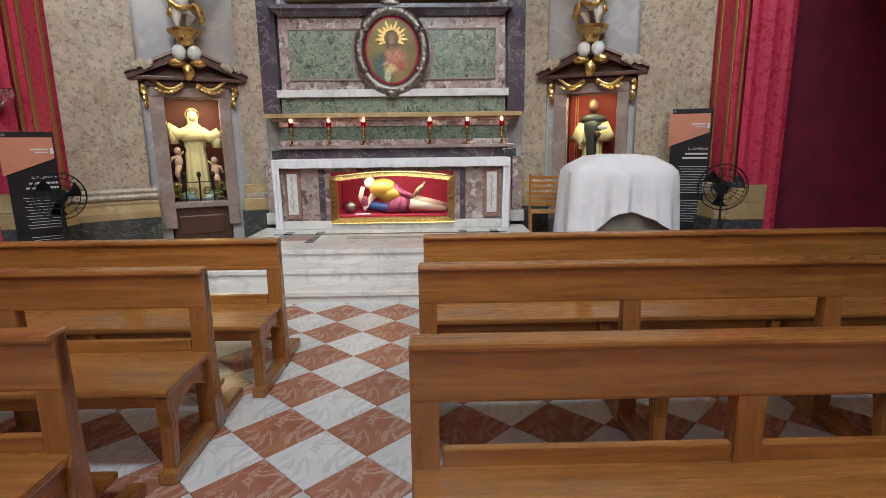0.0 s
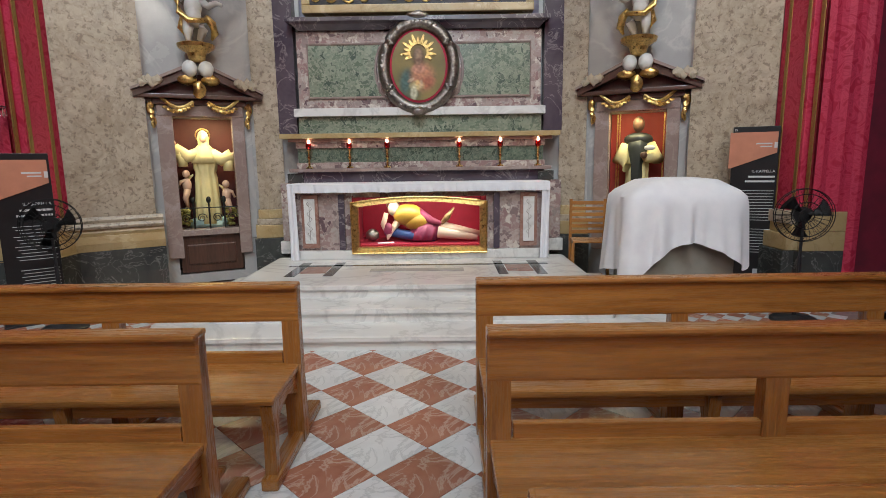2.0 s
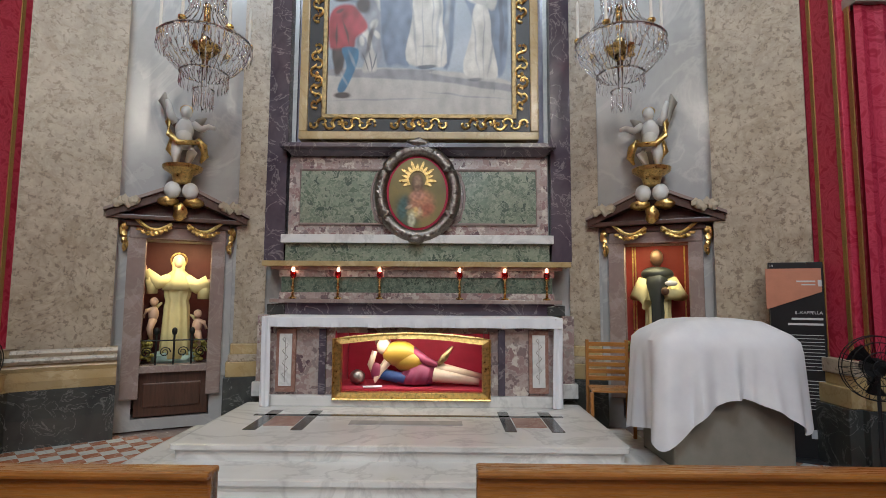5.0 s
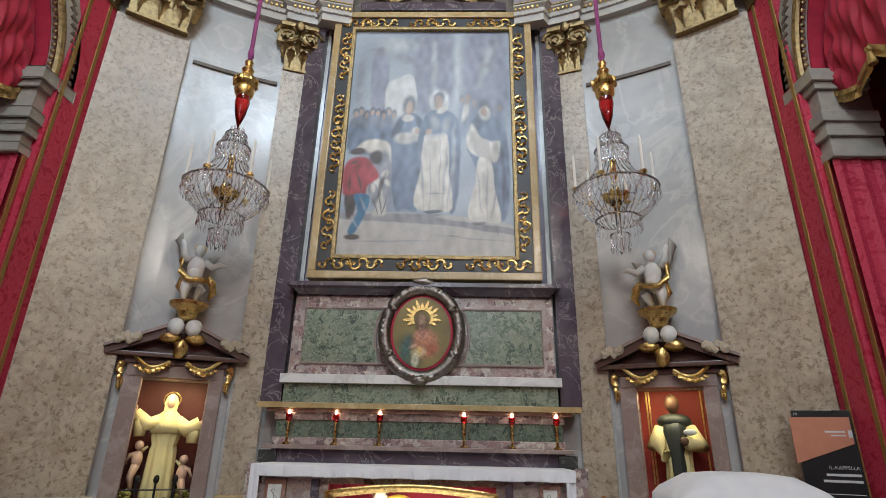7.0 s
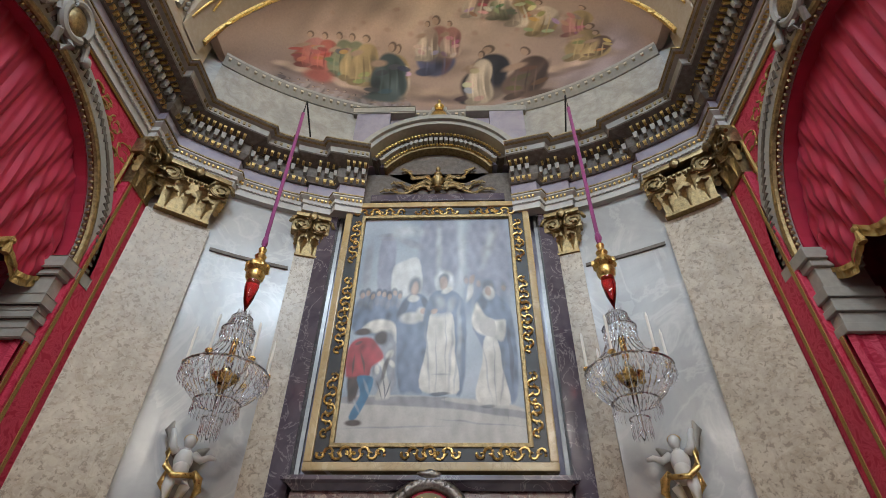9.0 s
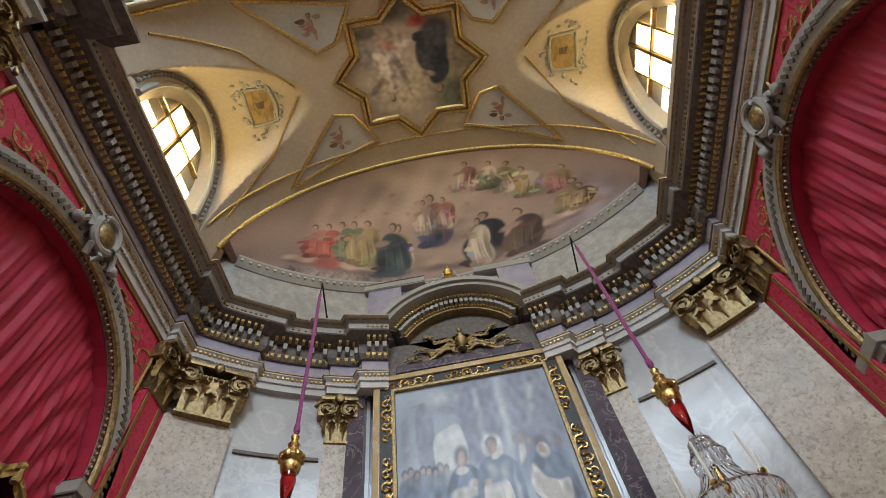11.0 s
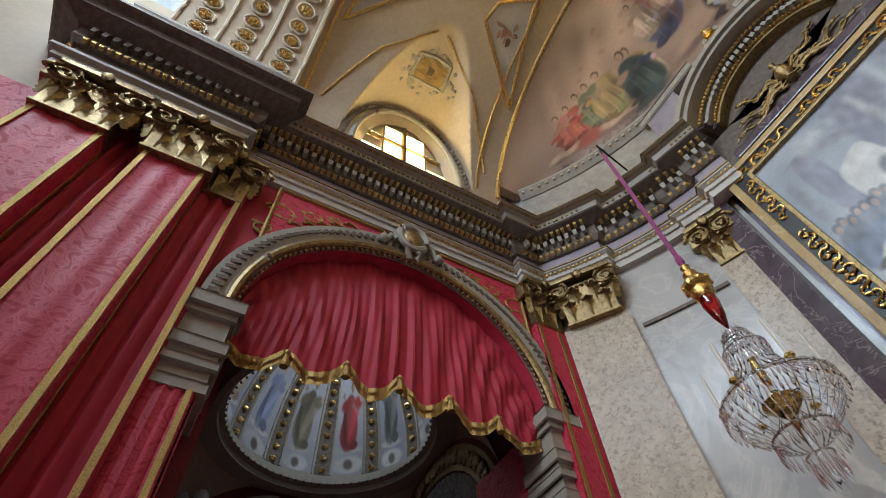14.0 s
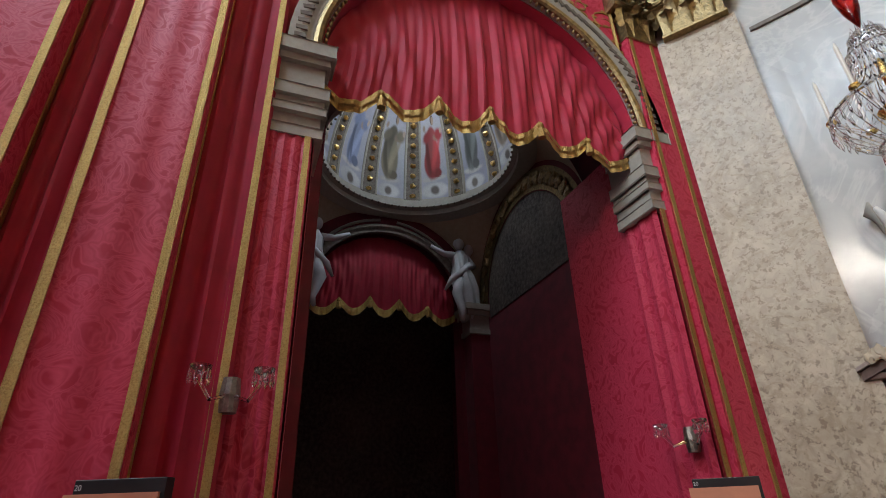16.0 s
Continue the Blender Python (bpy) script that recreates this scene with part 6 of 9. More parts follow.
swag_valance(-1, -(CX - CA) + 0.15, CYY, CZ - 0.05, 1.44, 0.1, 5, 40, 0.03, "curtain_valance", "dark crimson pleated valance in the inner chapel arch")
# hung piers of the passage between arch and chapel
for y0, y1 in ((AY + AR + 0.02, CYY + CA - 0.01), (CYY - CA + 0.01, AY - AR - 0.02)):
    if y1 - y0 > 0.05:
        bm = B()
        box(bm, -5.58, y0, 0, -W - 0.46, y1, 5.15)
        solid("wall_passage", bm, "damask", "crimson hung pier of the passage into the chapel", "wall", "structure")
# gilded soffit arch on the chapel's side wall
bm = B()
for k in range(29):
    a = math.pi * k / 28
    if k < 28:
        a2 = math.pi * (k + 1) / 28
        v = [bm.verts.new((CX - r * math.cos(t), CYY + CA - 0.03, CZ - 0.05 + r * math.sin(t))) for r, t in ((1.45, a), (1.45, a2), (1.85, a2), (1.85, a))]
        bm.faces.new(v)
    blob(bm, (CX - 1.65 * math.cos(a), CYY + CA - 0.05, CZ - 0.05 + 1.65 * math.sin(a)), (0.12, 0.04, 0.12), k, 0.6, 2)
solid("trim_gilded_arch", bm, "dull_gold", "gilded carved arch band on the chapel wall", "arch moulding", "structure")
# flat sheet, painted near black for the shade of an opening
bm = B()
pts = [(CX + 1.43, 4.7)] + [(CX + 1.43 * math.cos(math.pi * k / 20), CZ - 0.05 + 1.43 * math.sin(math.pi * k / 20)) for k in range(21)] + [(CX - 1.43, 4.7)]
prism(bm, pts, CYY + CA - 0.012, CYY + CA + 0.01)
solid("wall_dark_arch", bm, "chapel_shade", "flat near black sheet painted as shade under the gilded chapel arch", "wall", "structure")
# chapel piers
for yy in (CYY - CA + 0.18, CYY + CA - 0.18):
    for xx in (CX - CA + 0.16,):
        pier = thing("chapel_pier", "red hung pier, shade put into its colour, with stacked grey capital", "pier", "chapel piers", (xx, yy, 0), kind="structure")
        bm = B()
        box(bm, -0.2, -0.2, 0, 0.2, 0.2, 4.4, 0.02)
        part("shaft", bm, "chapel_red_shaded", pier)
        for z0, z1, o in ((4.4, 4.5, 0.24), (4.5, 4.75, 0.21), (4.75, 4.85, 0.27), (4.85, 4.97, 0.31)):
            bm = B()
            box(bm, -o, -o, z0, o, o, z1, 0.01)
            part("moulding", bm, "grey_corn", pier)

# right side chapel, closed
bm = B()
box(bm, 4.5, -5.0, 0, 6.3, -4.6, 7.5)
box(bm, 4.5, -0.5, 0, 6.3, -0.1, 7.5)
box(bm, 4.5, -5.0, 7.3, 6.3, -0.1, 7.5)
solid("wall_side_chapel", bm, "chapel_red_shaded", "red hung walls of the side chapel, shade put into their colour", "wall", "structure")
bm = B()
box(bm, 4.4, -5.0, -0.2, 6.4, 0.2, -0.02)
solid("floor_side_chapel", bm, "mauve", "dark side chapel floor", "floor", "structure")
# unseen closing slabs, added above and behind to keep sky light out
bm = B()
box(bm, -5.2, -17.4, 14.2, 5.2, 2.2, 14.4)
solid("roof", bm, "grey_corn", "unseen slab over the church that blocks sky light", "roof", "structure")
for s in (-1, 1):
    bm = B()
    box(bm, s * 4.62, -17.3, CORN, s * 4.82, 2.0, 14.2)
    solid("wall_clerestory", bm, "grey_corn", "unseen upper slab that blocks sky light", "wall", "structure")
    bm = B()
    box(bm, s * 4.3, 0.0, 0, s * 4.6, 2.0, 14.2)
    solid("wall_outer_corner", bm, "grey_corn", "unseen corner slab beside the apse that blocks sky light", "wall", "structure")
bm = B()
box(bm, -4.6, 1.75, -0.2, 4.6, 2.0, 14.2)
solid("wall_outer_back", bm, "grey_corn", "unseen slab behind the apse that blocks sky light", "wall", "structure")

# ---------- near draped pilasters and the entablature over them ----------
for s in (-1, 1):
    path = [(-W, -6.95), (-W + 0.36, -6.95), (-W + 0.36, -4.95), (-W, -4.95)]
    if s > 0:
        path = [(-x, y) for x, y in path[::-1]]
    band("trim_architrave", [(-0.1, CAP1), (0.02, CAP1), (0.02, CAP1 + 0.12), (0.06, CAP1 + 0.13), (0.06, ARC1 - 0.1), (0.12, ARC1 - 0.06), (0.12, ARC1), (-0.1, ARC1)], "grey_corn", "grey architrave block over the paired pilasters", path)
    band("trim_frieze", [(-0.3, ARC1), (0.01, ARC1), (0.01, FRZ1), (-0.3, FRZ1)], "dark_corn", "dark frieze block", path)
    band("trim_bed_mould", [(-0.3, FRZ1), (0.06, FRZ1), (0.12, FRZ1 + 0.08), (0.12, FRZ1 + 0.30), (-0.3, FRZ1 + 0.30)], "dark_corn", "dark bed moulding", path)
    band("trim_cornice", [(-0.3, FRZ1 + 0.30), (0.16, FRZ1 + 0.30), (0.40, FRZ1 + 0.38), (0.42, FRZ1 + 0.48), (0.50, FRZ1 + 0.5), (0.54, CORN - 0.06), (0.54, CORN), (-0.3, CORN)], "dark_corn", "dark brown projecting cornice block", path)
    bead_row(path, 0.17, FRZ1 + 0.20, (0.07, 0.08, 0.13), 0.115, "dark_corn", "dentil_row", "row of dark dentils over the pilasters")
    bead_row(path, 0.10, FRZ1 + 0.05, (0.06, 0.06, 0.06), 0.085, "gold", "gilt_bead_row", "row of gilt beads over the pilasters")
    bm = B()
    box(bm, s * (W - 0.36), -6.9, CORN, s * (W + 0.2), -5.0, VZ + 0.3)
    solid("wall_arch_block", bm, "grey_panel", "stucco block under the transverse arch", "wall", "structure")
    bm = B()
    sweep(bm, path, [(-0.3, VZ + 0.1), (0.05, VZ + 0.1), (0.14, VZ + 0.22), (0.14, VZ + 0.3), (-0.3, VZ + 0.3)])
    solid("trim_arch_impost", bm, "grey_corn", "moulding under the transverse arch", "moulding", "structure")
    for y0, y1 in ((-5.66, -5.06), (-6.68, -6.02)):
        pil = thing("draped_pilaster", "tall pilaster draped in crimson damask with gold braid edges", "pilaster", "draped pilasters")
        bm = B()
        n = 14
        rows = []
        for k in range(n + 1):
            y = y0 + (y1 - y0) * k / n
            o = 0.30 + 0.01 * math.sin(k * 1.1 + y0)
            rows.append([bm.verts.new((s * (W - o - (0.012 * math.sin(z * 1.3 + k * 0.8) if z < 5 else 0)), y, z)) for z in (0.6, 1.6, 2.6, 3.6, 4.6, 5.6, CAP0)])
        for a, b in zip(rows, rows[1:]):
            for j in range(6):
                bm.faces.new((a[j], a[j + 1], b[j + 1], b[j]))
        for yy, row in ((y0, rows[0]), (y1, rows[-1])):
            back = [bm.verts.new((s * (W - 0.02), yy, z)) for z in (0.6, 1.6, 2.6, 3.6, 4.6, 5.6, CAP0)]
            for j in range(6):
                bm.faces.new((row[j], row[j + 1], back[j + 1], back[j]))
        part("drape", bm, "damask", pil, "crimson damask drape", True)
        for yy in (y0 + 0.03, y1 - 0.03):
            bm = B()
            strip(bm, (s * (W - 0.325), yy, 0.6), (s * (W - 0.325), yy, CAP0), 0.05, (0, 1, 0))
            part("braid", bm, "braid", pil, "gold braid edge")
        bm = B()
        strip(bm, (s * (W - 0.1), y1 + 0.004, 0.6), (s * (W - 0.1), y1 + 0.004, CAP0), 0.05, (1, 0, 0))
        part("braid", bm, "braid", pil)
        bm = B()
        box(bm, s * (W - 0.38), y0 - 0.06, 0, s * W, y1 + 0.06, 0.6, 0.015)
        part("plinth", bm, "black", pil, "black marble plinth")
    # hanging between the pilasters and beside the arch
    for y0, y1, o in ((-6.02, -5.66, 0.05), (-5.06, -4.62, 0.09)):
        d = thing("wall_drape", "plain crimson hanging with soft vertical folds", "drape", "wall drapes")
        bm = B()
        n = 18
        rows = [[bm.verts.new((s * (W - o - 0.03 * math.sin(k * 0.9) - 0.01 * math.sin(k * 2.1 + z)), y0 + (y1 - y0) * k / n, z)) for z in (0.0, 1.2, 2.4, 3.6, 4.8, CAP0 + 0.4)] for k in range(n + 1)]
        for a, b in zip(rows, rows[1:]):
            for j in range(5):
                bm.faces.new((a[j], a[j + 1], b[j + 1], b[j]))
        part("cloth", bm, "red_cloth", d, "", True)
        bm = B()
        strip(bm, (s * (W - o - 0.06), y1 - 0.05, 0), (s * (W - o - 0.06), y1 - 0.05, CAP0 + 0.4), 0.05, (0, 1, 0))
        part("braid", bm, "braid", d)

# ---------- capitals ----------


def leaf(bm, at, w, h, out, rx):
    """An acanthus leaf: a tongue that rises and curls over."""
    rows = []
    for k in range(12):
        t = k / 11
        ww = w * (0.6 + 1.3 * t * (1 - t)) * (1 if k % 2 else 0.72) * (1 if k < 10 else 0.7)
        y = -out * (0.25 * t + 1.1 * t ** 3) - (0.3 * out * (k - 8) / 3 if k > 8 else 0)
        z = h * (t / 0.8 if t < 0.8 else 1 - 1.1 * (t - 0.8))
        rows.append([bm.verts.new((at[0] + ww * q / 2 + rx * t, at[1] + y + abs(q) * 0.03 - (0.012 if q == 0 else 0), at[2] + z + (0.01 if q == 0 else 0))) for q in (-1, -0.4, 0, 0.4, 1)])
    for a, b in zip(rows, rows[1:]):
        for j in range(4):
            bm.faces.new((a[j], a[j + 1], b[j + 1], b[j]))
    return bm


def capital(w, h, d=0.16):
    """A composite capital for a flat pilaster, its face toward -y, its foot at z 0."""
    ob = thing("capital", "gilded composite capital with volutes and acanthus leaves", "capital", "pilaster capitals")
    bm = B()
    box(bm, -w / 2, -d, 0, w / 2, 0.06, 0.05 * h, 0.008)
    part("astragal", bm, "dull_gold", ob)
    bm = B()
    vs = []
    for z, k, dd in ((0.05, 0.94, 0.9), (0.55, 0.98, 0.95), (0.8, 1.1, 1.25)):
        vs.append([bm.verts.new(p) for p in ((-w / 2 * k, 0.05, z * h), (-w / 2 * k, -d * dd, z * h), (w / 2 * k, -d * dd, z * h), (w / 2 * k, 0.05, z * h))])
    for a, b in zip(vs, vs[1:]):
        for j in range(4):
            bm.faces.new((a[j], a[(j + 1) % 4], b[(j + 1) % 4], b[j]))
    part("bell", bm, "dull_gold", ob)
    nl = 3 if w > 0.5 else 2
    for k in range(nl):
        bm = B()
        x = (k - (nl - 1) / 2) * w / nl
        leaf(bm, (x, -d * 0.9, 0.05 * h), w / nl * 0.95, 0.38 * h, 0.09, 0)
        part("acanthus_leaf", bm, "dull_gold", ob, "", True)
    for k in range(nl + 1):
        bm = B()
        x = (k - nl / 2) * w / nl
        leaf(bm, (x, -d * 0.85, 0.25 * h), w / nl * 0.85, 0.42 * h, 0.12, x * 0.12)
        part("acanthus_leaf", bm, "dull_gold", ob, "", True)
    for e in (-1, 1):
        bm = B()
        pts = []
        R = 0.21 * h + 0.02
        for q in range(19):
            a = q / 18 * 3.4 * math.pi
            r = R * (1 - 0.85 * q / 18)
            pts.append((e * (w / 2 + 0.02 - R * 0.2 + r * math.cos(a)), -d - 0.07, 0.74 * h + r * math.sin(a)))
        tube(bm, pts, [0.030 - 0.001 * q for q in range(19)], 6)
        box(bm, e * (w / 2) - R * 0.75, -d - 0.055, 0.74 * h - R * 0.75, e * (w / 2) + R * 0.6, 0.0, 0.74 * h + R * 0.7, 0.03)
        part("volute", bm, "dull_gold", ob, "spiral volute", True)
    bm = B()
    for k in range(7):
        blob(bm, (-w * 0.3 + w * 0.6 * k / 6, -d * 1.25, 0.76 * h), (0.035, 0.03, 0.04), k, 0, 1)
    part("egg_moulding", bm, "dull_gold", ob)
    bm = B()
    box(bm, -w / 2 - 0.1, -d - 0.12, 0.9 * h, w / 2 + 0.1, 0.06, h, 0.012)
    blob(bm, (0, -d - 0.13, 0.92 * h), (0.07, 0.05, 0.08), 3, 0.4, 2)
    part("abacus", bm, "dull_gold", ob, "", True)
    return ob


big = capital(0.72, CAP1 - CAP0)
small = capital(0.34, 0.76, 0.10)
sidecap = capital(0.46, CAP1 - CAP0, 0.14)
(px, py, _), rz = arc_frame(-3.62, 0, 0.08)
big.matrix_basis = pose(px, py, CAP0, 0, 0, rz)
(px, py, _), rz = arc_frame(3.62, 0, 0.08)
copy_thing(big, pose(px, py, CAP0, 0, 0, rz))
for k, sx in enumerate((-2.0, 2.0)):
    (px, py, _), rz = arc_frame(sx, 0, 0.0)
    m = pose(px, py, 6.48, 0, 0, rz)
    if k == 0:
        small.matrix_basis = m
    else:
        copy_thing(small, m)
first = True
for s in (-1, 1):
    for y, x in ((-0.56, W - 0.02), ):
        m = pose(s * x, y, CAP0, 0, 0, -s * 90 + 0)
        if first:
            sidecap.matrix_basis = m
            first = False
        else:
            copy_thing(sidecap, m)
    for y in (-5.36, -6.35):
        copy_thing(big, pose(s * (W - 0.22), y, CAP0, 0, 0, -s * 90))
    copy_thing(sidecap, pose(s * (W - 0.02), -4.86, CAP0, 0, 0, -s * 90))

# ---------- centre of the entablature ----------
ped = thing("segmental_pediment", "curved segmental pediment with dentils over the altar painting", "pediment", kind="structure")
PZC = 7.85


def ring_xz(bm, r0, r1, y0, y1, n=30, a0=math.radians(30), a1=math.radians(150)):
    rows = []
    for k in range(n + 1):
        a = a0 + (a1 - a0) * k / n
        c, q = -math.cos(a), math.sin(a)
        rows.append([bm.verts.new((r * c, y, PZC + r * q)) for r, y in ((r0, y0), (r1, y0), (r1, y1), (r0, y1))])
    for a, b in zip(rows, rows[1:]):
        for j in range(4):
            bm.faces.new((a[j], a[(j + 1) % 4], b[(j + 1) % 4], b[j]))
    bm.faces.new(rows[0])
    bm.faces.new(rows[-1][::-1])
    return bm


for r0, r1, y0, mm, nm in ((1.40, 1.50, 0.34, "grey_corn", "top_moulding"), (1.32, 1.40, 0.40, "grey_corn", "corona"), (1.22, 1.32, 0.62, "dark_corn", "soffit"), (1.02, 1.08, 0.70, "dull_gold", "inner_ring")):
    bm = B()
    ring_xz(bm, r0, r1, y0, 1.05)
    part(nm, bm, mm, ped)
bm = B()
for k in range(26):
    a = math.radians(32 + 116 * (k + 0.5) / 26)
    m = Matrix.Translation((-1.165 * math.cos(a), 0.66, PZC + 1.165 * math.sin(a))) @ Matrix.Rotation(math.pi / 2 - a, 4, "Y")
    r = bmesh.ops.create_cube(bm, size=1)
    for v in r["verts"]:
        v.co = m @ Vector((v.co.x * 0.06, v.co.y * 0.1, v.co.z * 0.09))
part("dentils", bm, "grey_corn", ped, "pale dentil blocks")
bm = B()
for k in range(40):
    a = math.radians(31 + 118 * (k + 0.5) / 40)
    blob(bm, (-1.25 * math.cos(a), 0.58, PZC + 1.25 * math.sin(a)), (0.035, 0.03, 0.03), k, 0, 1)
    blob(bm, (-1.08 * math.cos(a), 0.68, PZC + 1.08 * math.sin(a)), (0.03, 0.03, 0.025), k, 0, 1)
part("gilt_beads", bm, "gold", ped)
bm = B()
box(bm, -1.28, 0.86, 7.58, 1.28, 1.05, 8.36)
ring_xz(bm, 0.3, 1.06, 0.86, 1.05)
part("tympanum", bm, "dark_corn", ped, "dark tympanum board")
bm = B()
box(bm, -1.1, 0.74, 7.60, 1.1, 0.9, 7.76, 0.02)
part("base_block", bm, "violet", ped)
orn = thing("gilt_urn_ornament", "gilded urn and leaf scroll ornament in the pediment", "ornament")
bm = B()
lathe(bm, [(0.02, 0), (0.07, 0.02), (0.04, 0.08), (0.1, 0.16), (0.11, 0.24), (0.05, 0.32), (0.07, 0.36), (0.03, 0.44), (0.045, 0.5), (0.01, 0.56)], 14, (0, 0.78, 7.9))
part("urn", bm, "dull_gold", orn, "", True)
for e in (-1, 1):
    bm = B()
    for x0, z0, ln, up in ((0.12, 7.95, 0.85, -0.10), (0.1, 8.1, 0.55, 0.30), (0.1, 8.02, 0.7, 0.02)):
        pts = []
        for q in range(14):
            t = q / 13
            pts.append((e * (x0 + ln * t), 0.80, z0 + up * t + 0.07 * math.sin(t * 9)))
        tube(bm, pts, [0.035 - 0.0016 * q for q in range(14)], 6)
        for q in range(7):
            t = q / 7
            a0 = (e * (x0 + ln * t), 0.80, z0 + up * t + 0.07 * math.sin(t * 9))
            leafp = [(a0[0] + e * 0.05 * math.cos(w), 0.79, a0[2] + 0.05 * math.sin(w) * (1 if q % 2 else -1)) for w in (0, 0.7, 1.4, 2.1, 2.8)]
            tube(bm, leafp, [0.022, 0.02, 0.018, 0.014, 0.008], 5)
    part("leaf_scroll", bm, "dull_gold", orn, "gilded leaf scroll", True)
for e in (-1, 1):
    bm = B()
    box(bm, e * 0.95, 0.80, CORN, e * 1.6, 1.2, 10.05)
    solid("attic_block", bm, "lilac", "lilac marble attic block beside the crest", "attic block", "structure")
    bm = B()
    box(bm, e * 0.5, 0.78, 10.05, e * 1.66, 1.2, 10.22, 0.02)
    solid("trim_attic_block", bm, "grey_corn", "moulding over the attic block", "moulding", "structure")
bm = B()
box(bm, -0.95, 0.95, 9.3, 0.95, 1.2, 10.05)
solid("attic_block", bm, "lilac", "lilac marble attic block behind the crest", "attic block", "structure")
crest = thing("gilt_crest", "gilded shield crest with a crown and white scrolls", "crest", at=(0, 0.62, 9.45))
bm = B()
blob(bm, (0, 0, 0.2), (0.17, 0.07, 0.2), 1, 0.1, 3)
part("shield", bm, "gold", crest, "", True)
bm = B()
for e in (-1, 1):
    tube(bm, [(e * (0.17 + 0.06 * math.sin(t * 5)), -0.02, -0.05 + 0.5 * t) for t in [k / 12 for k in range(13)]], 0.035, 6)
    tube(bm, [(e * (0.1 + 0.25 * t), 0, -0.05 - 0.04 * math.sin(6 * t)) for t in [k / 8 for k in range(9)]], 0.03, 6)
part("scroll_work", bm, "grey_corn", crest, "", True)
bm = B()
lathe(bm, [(0.08, 0.42), (0.1, 0.5), (0.06, 0.56), (0.02, 0.66), (0.03, 0.7), (0.005, 0.74)], 10)
for e in (-1, 1):
    for k in range(4):
        blob(bm, (e * (0.36 + 0.08 * k), 0.02, 0.02 + 0.03 * (k % 2)), (0.06, 0.04, 0.04), k, 0.5, 1)
part("crown", bm, "gold", crest, "gilded crown and leaves", True)

# ---------- vault ornament ----------


def vz(x, y, lift=0.025):
    return (x, y, vault_z(max(-W + 0.02, min(W - 0.02, x)), y) - lift)


def line_on_vault(bm, pts, r=0.022, closed=False, lift=0.02):
    out = []
    q = pts + ([pts[0]] if closed else [])
    for (xa, ya), (xb, yb) in zip(q, q[1:]):
        n = max(2, int(math.hypot(xb - xa, yb - ya) / 0.12))
        for k in range(n):
            out.append(vz(xa + (xb - xa) * k / n, ya + (yb - ya) * k / n, lift))
    if not closed:
        out.append(vz(*q[-1], lift))
    tube(bm, out, r, 6, closed)
    return bm


SC = (0.0, -2.72)


def star_pts(r):
    out = []
    for k in range(16):
        a = math.pi / 8 * k
        rr = r if k % 2 == 0 else r * 0.765
        out.append((SC[0] + rr * math.cos(a), SC[1] + rr * math.sin(a) * 0.95))
    return out


st = thing("vault_star_fresco", "star shaped ceiling fresco in a double gilt frame", "fresco", kind="structure")
sp = Painting(260, 48, 21)
STAR = star_pts(1.42)


def star_at(u, v):
    """Round the star by u, from its middle to its edge by v."""
    k = u * 16
    i = int(k) % 16
    (xa, ya), (xb, yb) = STAR[i], STAR[(i + 1) % 16]
    t = k - int(k)
    return SC[0] + (xa + (xb - xa) * t - SC[0]) * v, SC[1] + (ya + (yb - ya) * t - SC[1]) * v


flat = np.array([[star_at(i / 260, 0.02 + 0.98 * j / 48) for i in range(261)] for j in range(49)])
sp.U, sp.V = (flat[..., 0] - SC[0]) / 3 + 0.5, (flat[..., 1] - SC[1]) / 3 + 0.5
sp.wu, sp.wv, sp.fold = sp.cloud(14, 0.008), sp.cloud(14, 0.008), sp.cloud(34, 1.0)
sp.ground((0.24, 0.18, 0.14), (0.46, 0.36, 0.27), 7)
for c, u, v, du, dv, turn in (((0.50, 0.40, 0.28), 0.42, 0.62, 0.2, 0.16, 0), ((0.12, 0.12, 0.07), 0.80, 0.72, 0.16, 0.14, 0.3), ((0.20, 0.15, 0.09), 0.85, 0.45, 0.1, 0.16, 0), ((0.09, 0.075, 0.06), 0.42, 0.12, 0.28, 0.1, 0), ((0.42, 0.30, 0.24), 0.36, 0.30, 0.17, 0.09, 0.2), ((0.28, 0.22, 0.18), 0.2, 0.35, 0.1, 0.12, 0)):
    sp.dab(c, u, v, du, dv, turn, 0.7)
sp.person(0.66, 0.30, 0.20, 0.44, (0.045, 0.042, 0.05), (0.03, 0.03, 0.038), (0.36, 0.24, 0.17), 0.25)
sp.dab((0.05, 0.045, 0.05), 0.70, 0.30, 0.1, 0.1, 0.3)
sp.person(0.36, 0.32, 0.17, 0.42, (0.52, 0.42, 0.36), (0.46, 0.36, 0.3), (0.42, 0.3, 0.22), -0.3)
for c, u, v, du, dv, turn in (((0.24, 0.18, 0.14), 0.25, 0.6, 0.06, 0.025, -0.6), ((0.55, 0.45, 0.38), 0.45, 0.36, 0.1, 0.03, -0.5), ((0.40, 0.20, 0.16), 0.38, 0.34, 0.06, 0.03, 0.3), ((0.30, 0.05, 0.04), 0.60, 0.22, 0.07, 0.035, 0), ((0.14, 0.12, 0.1), 0.24, 0.24, 0.08, 0.04, 0), ((0.45, 0.32, 0.24), 0.47, 0.66, 0.012, 0.07, -0.3)):
    sp.dab(c, u, v, du, dv, turn, 0.4)
sp.sheet("painting", lambda u, v: vz(*star_at(u, 0.02 + 0.98 * v), 0.018), "fresco_paint", st)
